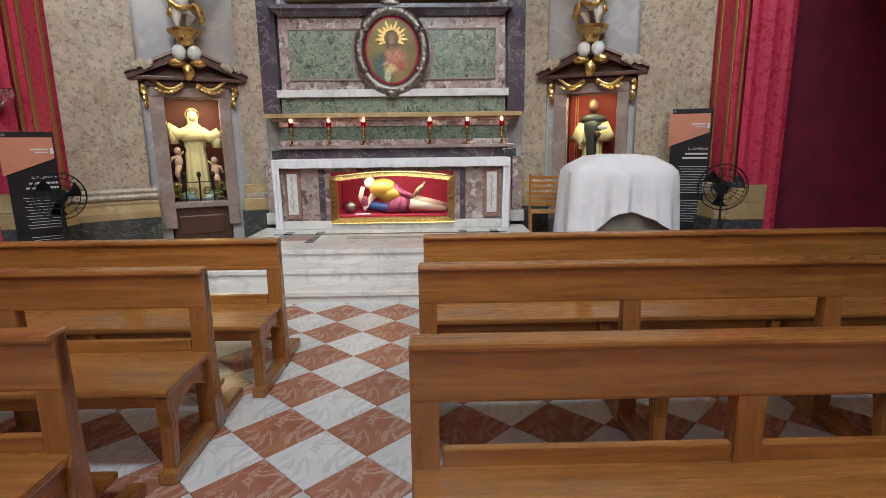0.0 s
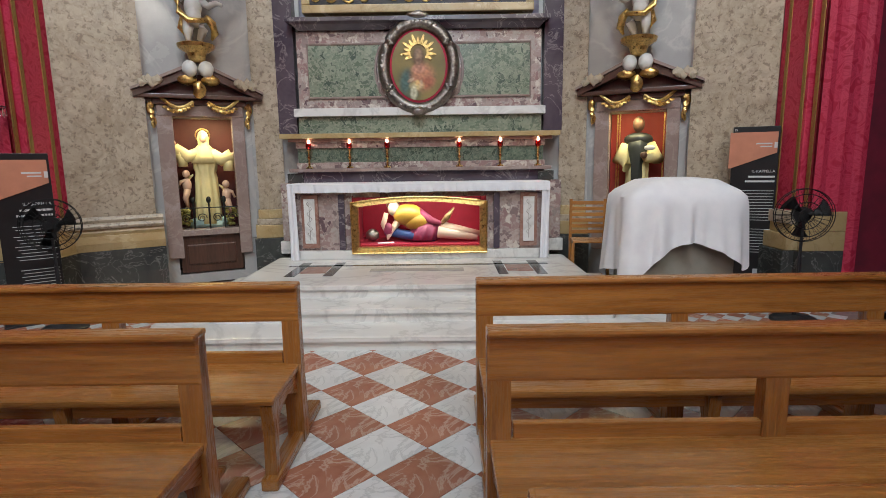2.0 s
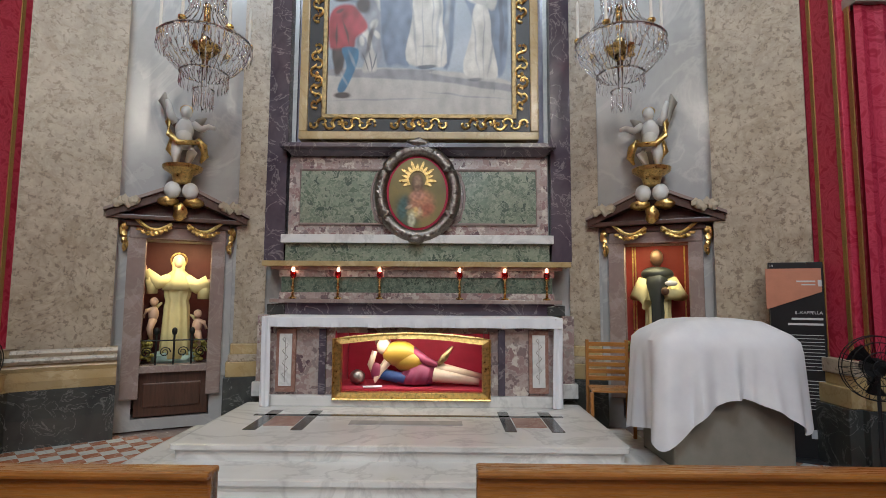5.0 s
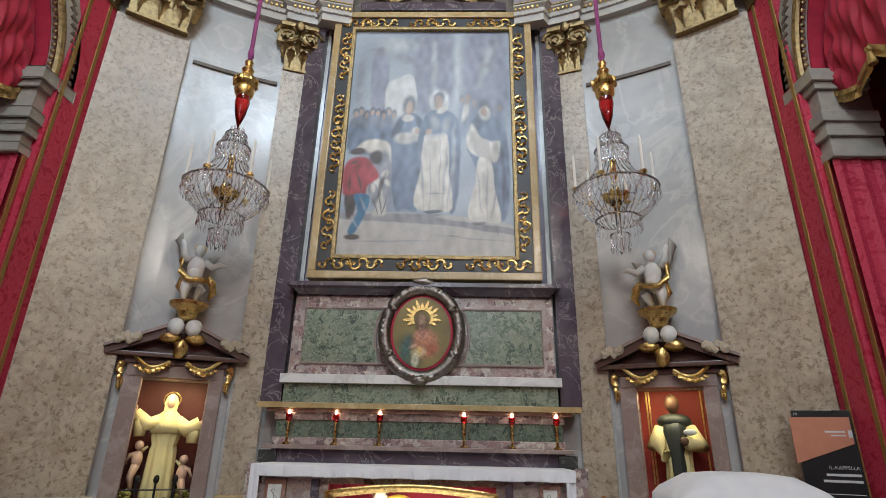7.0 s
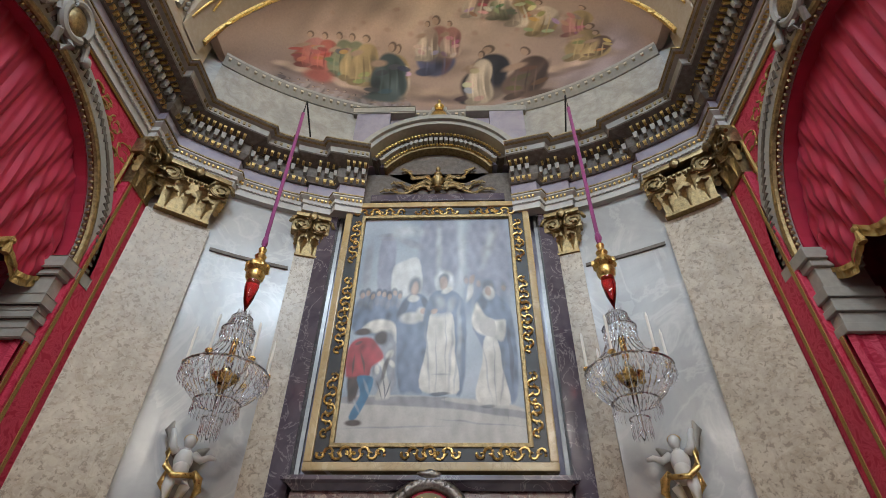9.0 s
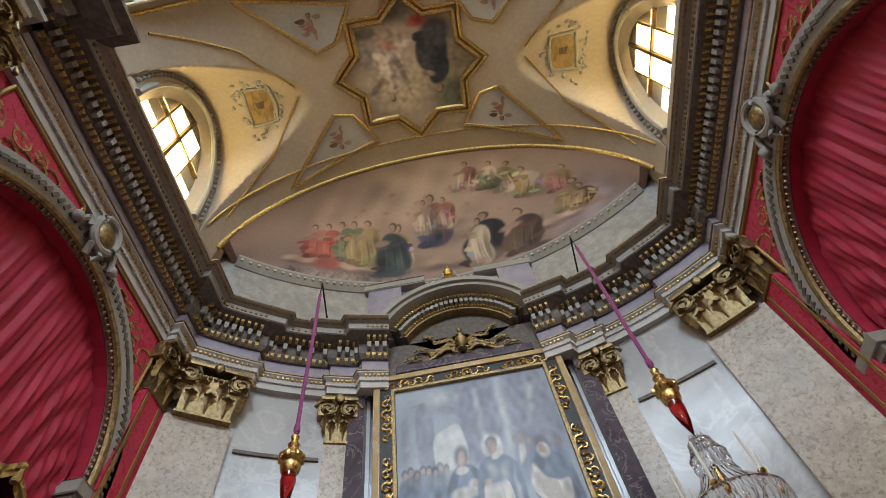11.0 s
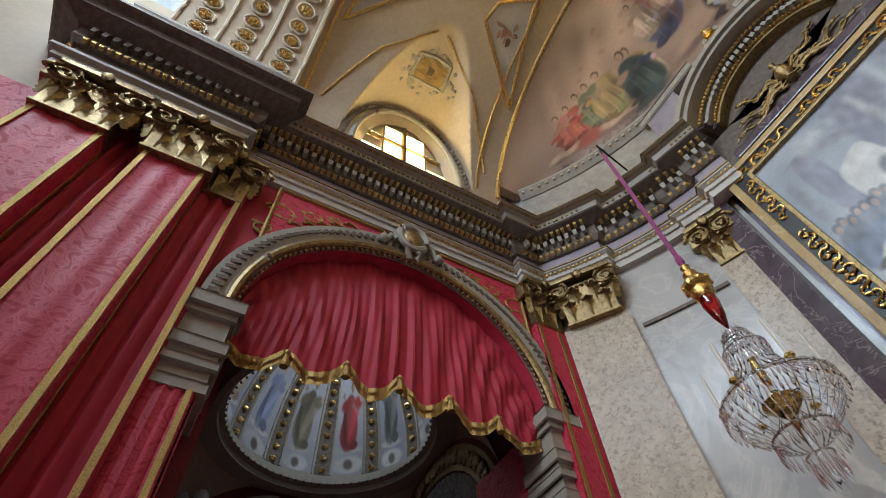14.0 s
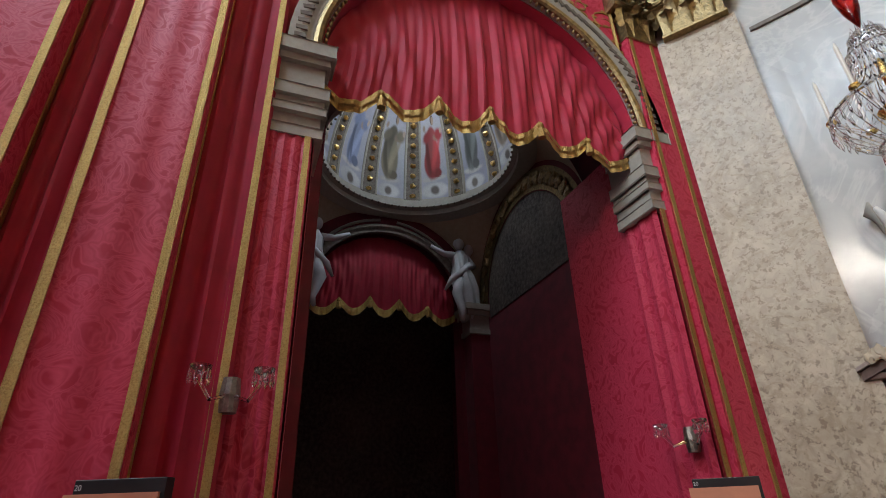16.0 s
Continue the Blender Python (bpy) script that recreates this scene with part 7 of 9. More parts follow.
for r, w in ((1.42, 0.055), (1.56, 0.038)):
    bm = B()
    line_on_vault(bm, star_pts(r), w, True)
    part("gilt_frame", bm, "gold", st, "gilded moulding")


def vault_patch(name, cx, cy, pts, colour, parent, lift):
    bm = B()
    n = len(pts)
    out = []
    for i in range(n):
        p0, p1, p2, p3 = (Vector(pts[(i + k - 1) % n]) for k in range(4))
        for q in range(4):
            t = q / 4
            out.append(0.5 * ((2 * p1) + (p2 - p0) * t + (2 * p0 - 5 * p1 + 4 * p2 - p3) * t * t + (3 * p1 - p0 - 3 * p2 + p3) * t ** 3))
    c = bm.verts.new(vz(cx, cy, lift))
    ring_ = [bm.verts.new(vz(cx + p.x, cy + p.y, lift)) for p in out]
    for i in range(len(ring_)):
        bm.faces.new((c, ring_[i], ring_[(i + 1) % len(ring_)]))
    return part(name, bm, FP[colour], parent)


def figure_outline(w, h, rng):
    n = 9
    return [(w * (0.75 + 0.25 * rng.random()) * math.cos(2 * math.pi * k / n) * (1.0 if k > 4 else 0.7), h * (0.8 + 0.2 * rng.random()) * math.sin(2 * math.pi * k / n)) for k in range(n)]


rng = random.Random(5)
for sx in (-1, 1):
    for sy in (-1, 1):
        pan = thing("vault_panel", "grey vault panel with a small painted cherub group and gilt edge", "vault panel", "vault panels", kind="structure")
        poly = [(sx * 0.95, SC[1] + sy * 1.35), (sx * 2.85, SC[1] + sy * 1.78), (sx * 1.72, SC[1] + sy * 0.62), (sx * 1.35, SC[1] + sy * 0.72)]
        bm = B()
        cx, cy = sum(p[0] for p in poly) / 4, sum(p[1] for p in poly) / 4
        rows = []
        for k in range(1, 7):
            row = []
            for (xa, ya), (xb, yb) in zip(poly, poly[1:] + poly[:1]):
                for q in range(5):
                    x, y = xa + (xb - xa) * q / 5, ya + (yb - ya) * q / 5
                    row.append(bm.verts.new(vz(cx + (x - cx) * k / 6, cy + (y - cy) * k / 6, 0.012)))
            rows.append(row)
        bm.faces.new(rows[0])
        for a, b in zip(rows, rows[1:]):
            for j in range(20):
                bm.faces.new((a[j], a[(j + 1) % 20], b[(j + 1) % 20], b[j]))
        part("field", bm, "grey_panel", pan)
        bm = B()
        line_on_vault(bm, poly, 0.036, True)
        part("gilt_edge", bm, "gold", pan)
        for k, (dx, dy, w_, h_, c) in enumerate(((-0.15, 0.10, 0.12, 0.05, "brown"), (0.15, 0.13, 0.11, 0.05, "step"), (0.06, -0.17, 0.05, 0.13, "skin"), (-0.10, -0.13, 0.10, 0.045, "skin"), (0.0, 0.0, 0.085, 0.13, "skin"), (-0.03, -0.05, 0.13, 0.045, "rose"), (-0.13, 0.02, 0.10, 0.03, "skin"), (0.01, 0.18, 0.06, 0.06, "brown"), (0.0, 0.165, 0.045, 0.045, "skin"))):
            vault_patch("painted_patch", cx + dx, cy + sy * dy, figure_outline(w_, h_, rng), c, pan, 0.02 + 0.002 * k)
        bm = B()
        line_on_vault(bm, [(sx * 3.85, SC[1] + sy * 1.62), (sx * 2.95, SC[1] + sy * 0.98), (sx * 2.3, SC[1] + sy * 0.10)], 0.02)
        part("gilt_rib", bm, "gold", pan)
    med = thing("vault_medallion", "stucco framed medallion with a small brown painting", "medallion", "vault medallions", kind="structure")
    vault_patch("painted_patch", sx * 3.05, LY, [(-0.22, -0.28), (-0.26, 0), (-0.22, 0.28), (0.16, 0.3), (0.24, 0), (0.16, -0.3)], "gold", med, 0.02)
    vault_patch("painted_patch", sx * 3.05, LY, figure_outline(0.12, 0.16, rng), "brown", med, 0.03)
    bm = B()
    line_on_vault(bm, [(sx * 2.78, LY - 0.32), (sx * 2.75, LY), (sx * 2.78, LY + 0.32), (sx * 3.28, LY + 0.36), (sx * 3.32, LY), (sx * 3.28, LY - 0.36)], 0.035, True)
    for k in range(44):
        a = rng.uniform(0, 2 * math.pi)
        r = rng.uniform(0.40, 0.62)
        p = vz(sx * 3.1 + r * 0.8 * math.cos(a), LY + r * math.sin(a), 0.015)
        blob(bm, p, (0.045, 0.045, 0.03), k, 0.5, 1)
    part("stucco_frame", bm, "grey_corn", med, "carved stucco frame", True)
bm = B()
for y, r in ((VY1 - 0.03, 0.05), (VY1 - 0.5, 0.02), (VY0 + 0.12, 0.03)):
    line = []
    for k in range(61):
        x = -(W - 0.05) * math.cos(math.pi * k / 60)
        line.append((x, y, VZ + VR * math.sqrt(max(0, 1 - (x / (W + 0.01)) ** 2)) - 0.03))
    tube(bm, line, r, 7)
solid("trim_vault_lines", bm, "gold", "gilded ribs across the vault", "moulding", "structure", smooth=True)
# rosettes of the transverse arch
bm = B()
bg = B()
for yy in (-5.1, -5.75, -6.4):
    for k in range(30):
        a = math.pi * (k + 0.5) / 30
        ctr = Vector((-(W - 0.27) * math.cos(a), yy, VZ + (VR - 0.22) * math.sin(a)))
        nrm = Vector((math.cos(a), 0, -math.sin(a)))
        tan = Vector((math.sin(a), 0, math.cos(a)))
        tube(bg, [ctr + 0.15 * (math.cos(t) * tan + math.sin(t) * Vector((0, 1, 0))) for t in [2 * math.pi * q / 12 for q in range(12)]], 0.022, 5, True)
        for q in range(6):
            t = 2 * math.pi * q / 6
            p = ctr + 0.06 * (math.cos(t) * tan + math.sin(t) * Vector((0, 1, 0))) + nrm * 0.01
            blob(bm, p, (0.04, 0.04, 0.04), q, 0, 1)
        blob(bm, ctr + nrm * 0.03, (0.035, 0.035, 0.035), 0, 0, 1)
for yy in (-4.78, -5.42, -6.08, -6.72):
    tube(bg, [(-(W - 0.26) * math.cos(math.pi * k / 50), yy, VZ + (VR - 0.22) * math.sin(math.pi * k / 50)) for k in range(51)], 0.035, 6)
solid("arch_rosettes", bm, "gold", "rows of gilded rosettes on the transverse arch", "rosettes", "stuff", smooth=True)
solid("arch_rings", bg, "cream", "stucco rings round the rosettes", "stucco rings", "stuff", smooth=True)

# figures and clouds of the apse fresco
fr = thing("apse_fresco_figures", "crowd of small robed figures on clouds painted in the apse", "fresco", kind="structure")


TONES = {"red": (0.32, 0.09, 0.065), "green": (0.16, 0.155, 0.09), "gold": (0.34, 0.23, 0.11), "brown": (0.10, 0.06, 0.045), "black": (0.03, 0.028, 0.035), "rose": (0.36, 0.16, 0.13), "cream": (0.52, 0.40, 0.29), "teal": (0.06, 0.075, 0.07), "blue": (0.10, 0.10, 0.16), "grey": (0.22, 0.18, 0.17), "cloud": (0.44, 0.30, 0.22)}
ap = Painting(560, 180, 12, 2.6)
ap.ground((0.27, 0.18, 0.14), (0.47, 0.32, 0.24), 5)
for c, u, v, du, dv, turn in (((0.55, 0.40, 0.29), 0.50, 0.78, 0.16, 0.22, 0), ((0.50, 0.33, 0.24), 0.36, 0.62, 0.08, 0.14, 0), ((0.30, 0.23, 0.23), 0.74, 0.16, 0.10, 0.10, 0), ((0.32, 0.24, 0.24), 0.80, 0.45, 0.06, 0.22, 0), ((0.24, 0.18, 0.17), 0.25, 0.14, 0.08, 0.12, 0), ((0.29, 0.20, 0.18), 0.46, 0.05, 0.16, 0.05, 0)):
    ap.dab(c, u, v, du, dv, turn, 0.9, 0.85)
for k in range(44):
    # rolling edge of the cloud on which the company kneels
    t = k / 43
    u = 0.22 + 0.52 * t
    v = 0.36 - 0.62 * t + 0.78 * t * t * (1 - 0.25 * t) + 0.012 * math.sin(k * 1.7)
    v = max(0.06, v)
    ap.dab((0.20, 0.13, 0.11), u, v - 0.045, 0.018, 0.022, 0, 0.8, 0.7)
    ap.dab((0.52, 0.35, 0.25), u, v, 0.016, 0.026, 0, 0.7, 0.7)
for k in range(16):
    # dim crowd under the cloud
    u = 0.20 + 0.016 * k
    ap.person(u, 0.02 + 0.10 * abs(math.sin(k * 1.3)) * (1 - k / 18), 0.022, 0.15, TONES["grey"], (0.25, 0.19, 0.17), (0.32, 0.22, 0.17))
for k in range(26):
    # pale angels and faces far back
    u, v = 0.30 + 0.018 * k, 0.62 + 0.10 * math.sin(k * 2.1) + 0.05 * math.sin(k)
    ap.dab((0.46, 0.31, 0.23), u, v, 0.010, 0.03, 0.5 * math.sin(k), 0.6, 0.7)
    ap.dab((0.40, 0.25, 0.18), u + 0.003, v + 0.035, 0.005, 0.014, 0, 0.5, 0.8)
for u, v, w, h, a, b, lean in ((0.63, 0.60, 0.04, 0.22, "cream", "gold", 0.3), (0.67, 0.54, 0.04, 0.22, "gold", "cream", -0.3), (0.60, 0.64, 0.035, 0.20, "green", "cream", 0.2), (0.56, 0.66, 0.035, 0.2, "cream", "rose", 0), (0.73, 0.52, 0.04, 0.24, "rose", "gold", 0.2),
                              (0.275, 0.30, 0.046, 0.30, "red", "rose", -0.1), (0.300, 0.28, 0.040, 0.30, "red", "red", 0.1), (0.330, 0.25, 0.038, 0.32, "green", "green", 0), (0.352, 0.23, 0.034, 0.32, "gold", "green", 0), (0.372, 0.21, 0.040, 0.32, "gold", "gold", 0.1),
                              (0.490, 0.30, 0.050, 0.34, "blue", "rose", 0), (0.475, 0.40, 0.03, 0.22, "cream", "cloud", 0), (0.515, 0.42, 0.03, 0.2, "cloud", "rose", 0),
                              (0.425, 0.13, 0.034, 0.34, "cream", "gold", 0.1), (0.412, 0.12, 0.046, 0.36, "teal", "teal", 0.2), (0.575, 0.10, 0.062, 0.34, "black", "black", 0.1), (0.566, 0.09, 0.036, 0.32, "cream", "cream", 0.1), (0.642, 0.06, 0.060, 0.36, "brown", "brown", -0.2),
                              (0.745, 0.30, 0.052, 0.30, "gold", "gold", 0.3), (0.770, 0.28, 0.046, 0.26, "gold", "brown", -0.3)):
    v, w, h = v + 0.05, w * 1.15, h * 1.2
    ap.dab([k_ * 0.55 for k_ in TONES["cloud"]], u + 0.3 * w, v + 0.1 * h, w * 0.7, h * 0.14, 0, 0.8, 0.7)
    ap.person(u, v, w, h, TONES[a], TONES[b], (0.44, 0.28, 0.19), lean)
    for q in range(5):
        # arms, knees and loose cloth
        ap.dab([k_ * rng.uniform(0.6, 1.5) for k_ in TONES[b if q % 2 else a]], u + rng.uniform(-0.5, 0.5) * w, v + rng.uniform(0.05, 0.6) * h, w * 0.22, h * 0.045, rng.uniform(-1, 1), 0.2, 0.9)
    for q in (-0.25, 0.0, 0.22):
        ap.dab([k_ * (1.6 if q else 0.5) for k_ in TONES[a]], u + q * w, v + 0.28 * h, 0.0016, h * 0.2, 0.1 * q, 0.6, 0.7)
ap.dab(TONES["teal"], 0.402, 0.16, 0.030, 0.035, 0, 0.4)
ap.dab(TONES["brown"], 0.665, 0.11, 0.03, 0.035, 0, 0.4)
ap.dab(TONES["red"], 0.288, 0.28, 0.03, 0.06, 0, 0.4)


def shell_at(u, v):
    p = Vector(apse_shell(u, v))
    return (p.x, p.y - 0.012, p.z - 0.012)


ap.sheet("painted_scene", shell_at, "fresco_paint", fr)

# ---------- niches ----------


def statue_mesh(name, blobs, label, at, rz, category="statue", grow=1.0):
    """One plain mesh of soft volumes; each row: place, size, colour slot."""
    bm = B()
    mats = []
    for row in blobs:
        c = row[2]
        if c not in mats:
            mats.append(c)
        before = len(bm.faces)
        if row[0] == "limb":
            tube(bm, row[1], row[3], 10)
        elif row[0] == "robe":
            rings_ = []
            for (x_, y_, z_, rx_, ry_) in row[1]:
                k_ = row[4] * (1 if z_ < row[1][-2][2] else 0.3)
                rings_.append([bm.verts.new((x_ + rx_ * math.cos(a_) * (1 + k_ * math.sin(row[3] * a_ + 2 * z_)), y_ + ry_ * math.sin(a_) * (1 + k_ * math.sin(row[3] * a_ + 2 * z_) + 0.4 * k_ * math.sin(2.3 * row[3] * a_)), z_)) for a_ in [2 * math.pi * q_ / 48 for q_ in range(48)]])
            for ra_, rb_ in zip(rings_, rings_[1:]):
                for q_ in range(48):
                    bm.faces.new((ra_[q_], ra_[(q_ + 1) % 48], rb_[(q_ + 1) % 48], rb_[q_]))
            bm.faces.new(rings_[0][::-1])
            bm.faces.new(rings_[-1])
        else:
            blob(bm, row[0], row[1], 1, 0.0, 3)
        bm.faces.ensure_lookup_table()
        for f in bm.faces[before:]:
            f.material_index = mats.index(c)
    me = bpy.data.meshes.new(name)
    bmesh.ops.recalc_face_normals(bm, faces=bm.faces)
    bm.to_mesh(me)
    bm.free()
    for p in me.polygons:
        p.use_smooth = True
    for c in mats:
        me.materials.append(M[c])
    for v in me.vertices:
        v.co *= grow
    ob = new(name, me)
    ob.matrix_basis = pose(*at, 0, 0, rz)
    return tagged(ob, label, category)


M["cream_robe"] = plain("cream_painted_robe", (0.72, 0.62, 0.30), 0.55)
M["black_robe"] = plain("black_painted_robe", (0.03, 0.035, 0.03), 0.5)
M["flesh"] = plain("painted_flesh", (0.62, 0.40, 0.28), 0.5)
M["brown_skin"] = plain("painted_brown_skin", (0.12, 0.06, 0.035), 0.5)
M["maroon"] = plain("dark_maroon_board", (0.09, 0.012, 0.012), 0.6)
M["niche_red"] = plain("red_niche_board", (0.33, 0.03, 0.02), 0.6)
M["teal"] = plain("pale_teal_paint", (0.35, 0.5, 0.48), 0.5)
M["leaf"] = plain("green_yellow_flowers", (0.25, 0.22, 0.05), 0.7)
NW = 0.37
for s in (-1, 1):
    at, rz = arc_frame(s * 2.73, 0, 0)
    nic = thing("statue_niche", "marble framed wall niche with a dark pediment" if s < 0 else "marble framed wall niche with red gilt striped back", "niche", "statue niches", at, rz, "structure")
    back = "maroon" if s < 0 else "niche_red"
    bm = B()
    box(bm, -NW, 0.42, NZ0 - 0.1, NW, 0.46, NZ1 + 0.05)
    part("back_board", bm, back, nic)
    for e in (-1, 1):
        bm = B()
        box(bm, e * NW, -0.02, NZ0 - 0.1, e * (NW + 0.04), 0.46, NZ1 + 0.05)
        part("side_board", bm, "maroon", nic)
        bm = B()
        box(bm, e * (NW - 0.03), -0.09, 0.36, e * (NW + 0.12), 0.06, NZ1 + 0.02, 0.012)
        part("jamb", bm, "mauve", nic, "mauve marble door jamb")
        bm = B()
        box(bm, e * (NW + 0.12), -0.04, 0.55, e * (NW + 0.21), 0.06, NZ1 + 0.2, 0.006)
        part("outer_jamb", bm, "grey", nic)
        bm = B()
        tube(bm, [(e * (NW + 0.17 + 0.03 * math.sin(t * 6)), -0.09, NZ1 + 0.16 - 0.30 * t) for t in [k / 10 for k in range(11)]], [0.035 - 0.0025 * k for k in range(11)], 6)
        for k in range(4):
            blob(bm, (e * (NW + 0.17), -0.1, NZ1 + 0.12 - 0.075 * k), (0.04 - 0.006 * k, 0.03, 0.045), k, 0.4, 1)
        part("leaf_drop", bm, "gold", nic, "gilded leaf drop", True)
        bm = B()
        pts = [(e * (NW + 0.34), NZ1 + 0.20), (e * (NW + 0.34), NZ1 + 0.27), (e * 0.10, NZ1 + 0.56), (e * 0.10, NZ1 + 0.46)]
        prism(bm, pts, -0.22, 0.05)
        part("raking_cornice", bm, "dark_wood", nic, "dark raking cornice")
        bm = B()
        pts = [(e * (NW + 0.36), NZ1 + 0.27), (e * (NW + 0.36), NZ1 + 0.30), (e * 0.10, NZ1 + 0.60), (e * 0.10, NZ1 + 0.56)]
        prism(bm, pts, -0.26, 0.05)
        part("raking_fillet", bm, "mauve", nic)
        bm = B()
        for k in range(6):
            blob(bm, (e * (NW + 0.24 - 0.035 * k), -0.25, NZ1 + 0.36 + 0.02 * (k % 3)), (0.045, 0.04, 0.05), k, 0.6, 2)
        part("corner_leaf", bm, "cream", nic, "pale gilt leaf cluster", True)
        bm = B()
        tube(bm, [(e * (0.08 + 0.36 * t), -0.16, NZ1 + 0.17 - 0.10 * math.sin(t * math.pi) + 0.05 * t) for t in [k / 10 for k in range(11)]], 0.022, 6)
        for k in range(8):
            blob(bm, (e * (0.1 + 0.042 * k), -0.17, NZ1 + 0.14 - 0.09 * math.sin((0.05 + 0.11 * k) * math.pi)), (0.03, 0.025, 0.025), k, 0.5, 1)
        part("garland", bm, "gold", nic, "gilded garland", True)
    bm = B()
    box(bm, -NW - 0.12, -0.10, NZ1, NW + 0.12, 0.06, NZ1 + 0.13, 0.012)
    part("lintel", bm, "mauve", nic)
    bm = B()
    box(bm, -NW - 0.16, -0.12, NZ1 + 0.13, NW + 0.16, 0.05, NZ1 + 0.2, 0.01)
    box(bm, -NW - 0.34, -0.2, NZ1 + 0.2, NW + 0.34, 0.05, NZ1 + 0.25, 0.01)
    part("cornice", bm, "dark_wood", nic, "dark cornice board")
    bm = B()
    prism(bm, [(-NW - 0.2, NZ1 + 0.24), (NW + 0.2, NZ1 + 0.24), (0.1, NZ1 + 0.5), (-0.1, NZ1 + 0.5)], -0.06, 0.05)
    part("tympanum", bm, "dark_wood", nic)
    bm = B()
    box(bm, -NW, -0.06, NZ0 - 0.08, NW, 0.46, NZ0, 0.008)
    part("sill", bm, "mauve", nic, "mauve marble sill")
    bm = B()
    box(bm, -NW, 0.02, 0.14, NW, 0.08, NZ0 - 0.08)
    box(bm, -NW + 0.08, 0.0, 0.24, NW - 0.08, 0.03, NZ0 - 0.2, 0.012)
    part("lower_panel", bm, "dark_wood", nic, "dark red wooden panel")
    if s > 0:
        for x in (-0.29, 0.29, -0.26):
            bm = B()
            box(bm, x - 0.008, 0.405, NZ0, x + 0.008, 0.42, NZ1)
            part("gilt_stripe", bm, "gold", nic)
    # gilt corbel with two winged heads, and the angel on it
    cor = thing("corbel", "gilded corbel bowl with two white cherub heads", "corbel", "angel corbels", (at[0], at[1], 0), rz)
    bm = B()
    lathe(bm, [(0.05, 0), (0.09, 0.03), (0.11, 0.10), (0.2, 0.16), (0.21, 0.2), (0.19, 0.21)], 16, (0, -0.22, NZ1 + 0.62))
    for e in (-1, 1):
        blob(bm, (e * 0.13, -0.2, NZ1 + 0.42), (0.11, 0.08, 0.06), 2, 0.3, 2)
    blob(bm, (0, -0.24, NZ1 + 0.30), (0.07, 0.06, 0.10), 4, 0.4, 2)
    part("bowl", bm, "gold", cor, "", True)
    for e in (-1, 1):
        bm = B()
        blob(bm, (e * 0.09, -0.25, NZ1 + 0.54), (0.085, 0.08, 0.095), 1, 0.1, 3)
        part("cherub_head", bm, "stone_white", cor, "white carved head", True)
    z0 = NZ1 + 0.83
    k = -s
    statue_mesh("angel_statue", [
        ((0, 0, 0.42), (0.098, 0.080, 0.13), "stone_white"), ((0, -0.02, 0.32), (0.085, 0.085, 0.10), "stone_white"), ((0.0, 0.0, 0.26), (0.105, 0.09, 0.075), "stone_white"), ((k * 0.01, -0.03, 0.615), (0.062, 0.066, 0.075), "stone_white"), ((k * 0.01, 0.005, 0.65), (0.070, 0.066, 0.055), "gold"), ("limb", [(0, 0, 0.50), (k * 0.01, -0.02, 0.57)], "stone_white", [0.04, 0.035]),
        ("limb", [(-k * 0.055, 0, 0.26), (-k * 0.075, -0.04, 0.14), (-k * 0.07, 0.0, 0.03), (-k * 0.075, -0.05, 0.0)], "stone_white", [0.068, 0.055, 0.034, 0.025]), ("limb", [(k * 0.055, 0, 0.26), (k * 0.09, -0.07, 0.15), (k * 0.05, -0.02, 0.04), (k * 0.055, -0.07, 0.01)], "stone_white", [0.068, 0.055, 0.034, 0.025]),
        ("limb", [(k * 0.09, 0, 0.49), (k * 0.17, -0.05, 0.43), (k * 0.25, -0.10, 0.46), (k * 0.31, -0.12, 0.44)], "stone_white", [0.046, 0.040, 0.030, 0.020]), ("limb", [(-k * 0.09, 0, 0.49), (-k * 0.15, -0.03, 0.56), (-k * 0.17, -0.06, 0.66), (-k * 0.19, -0.06, 0.72)], "stone_white", [0.046, 0.040, 0.030, 0.018]),
        ("limb", [(-k * 0.15, 0.05, 0.62), (-k * 0.17, -0.01, 0.48), (-k * 0.15, -0.05, 0.34), (-k * 0.06, -0.11, 0.24), (k * 0.05, -0.10, 0.25), (k * 0.14, -0.02, 0.28)], "gold", [0.012, 0.032, 0.036, 0.032, 0.028, 0.032]), ("limb", [(k * 0.13, -0.02, 0.32), (k * 0.20, 0.02, 0.25), (k * 0.22, 0.02, 0.14), (k * 0.18, 0.02, 0.06)], "gold", [0.03, 0.05, 0.045, 0.015]), ("limb", [(-k * 0.12, 0.03, 0.30), (-k * 0.15, 0.04, 0.18), (-k * 0.10, 0.05, 0.10)], "gold", [0.03, 0.035, 0.015]),
        ("limb", [(-k * 0.05, 0.08, 0.44), (-k * 0.16, 0.12, 0.58), (-k * 0.24, 0.12, 0.76), (-k * 0.22, 0.12, 0.86)], "grey_corn", [0.03, 0.06, 0.05, 0.01]), ("limb", [(k * 0.05, 0.08, 0.44), (k * 0.14, 0.12, 0.55), (k * 0.22, 0.12, 0.62)], "grey_corn", [0.03, 0.055, 0.012])],
        "white and gold carved angel standing on a gilt corbel", (at[0] + 0.22 * math.sin(radians(rz)), at[1] - 0.22 * math.cos(radians(rz)), z0), rz)
    # statues
    sx, sy = at[0] - 0.2 * math.sin(radians(rz)), at[1] + 0.2 * math.cos(radians(rz))
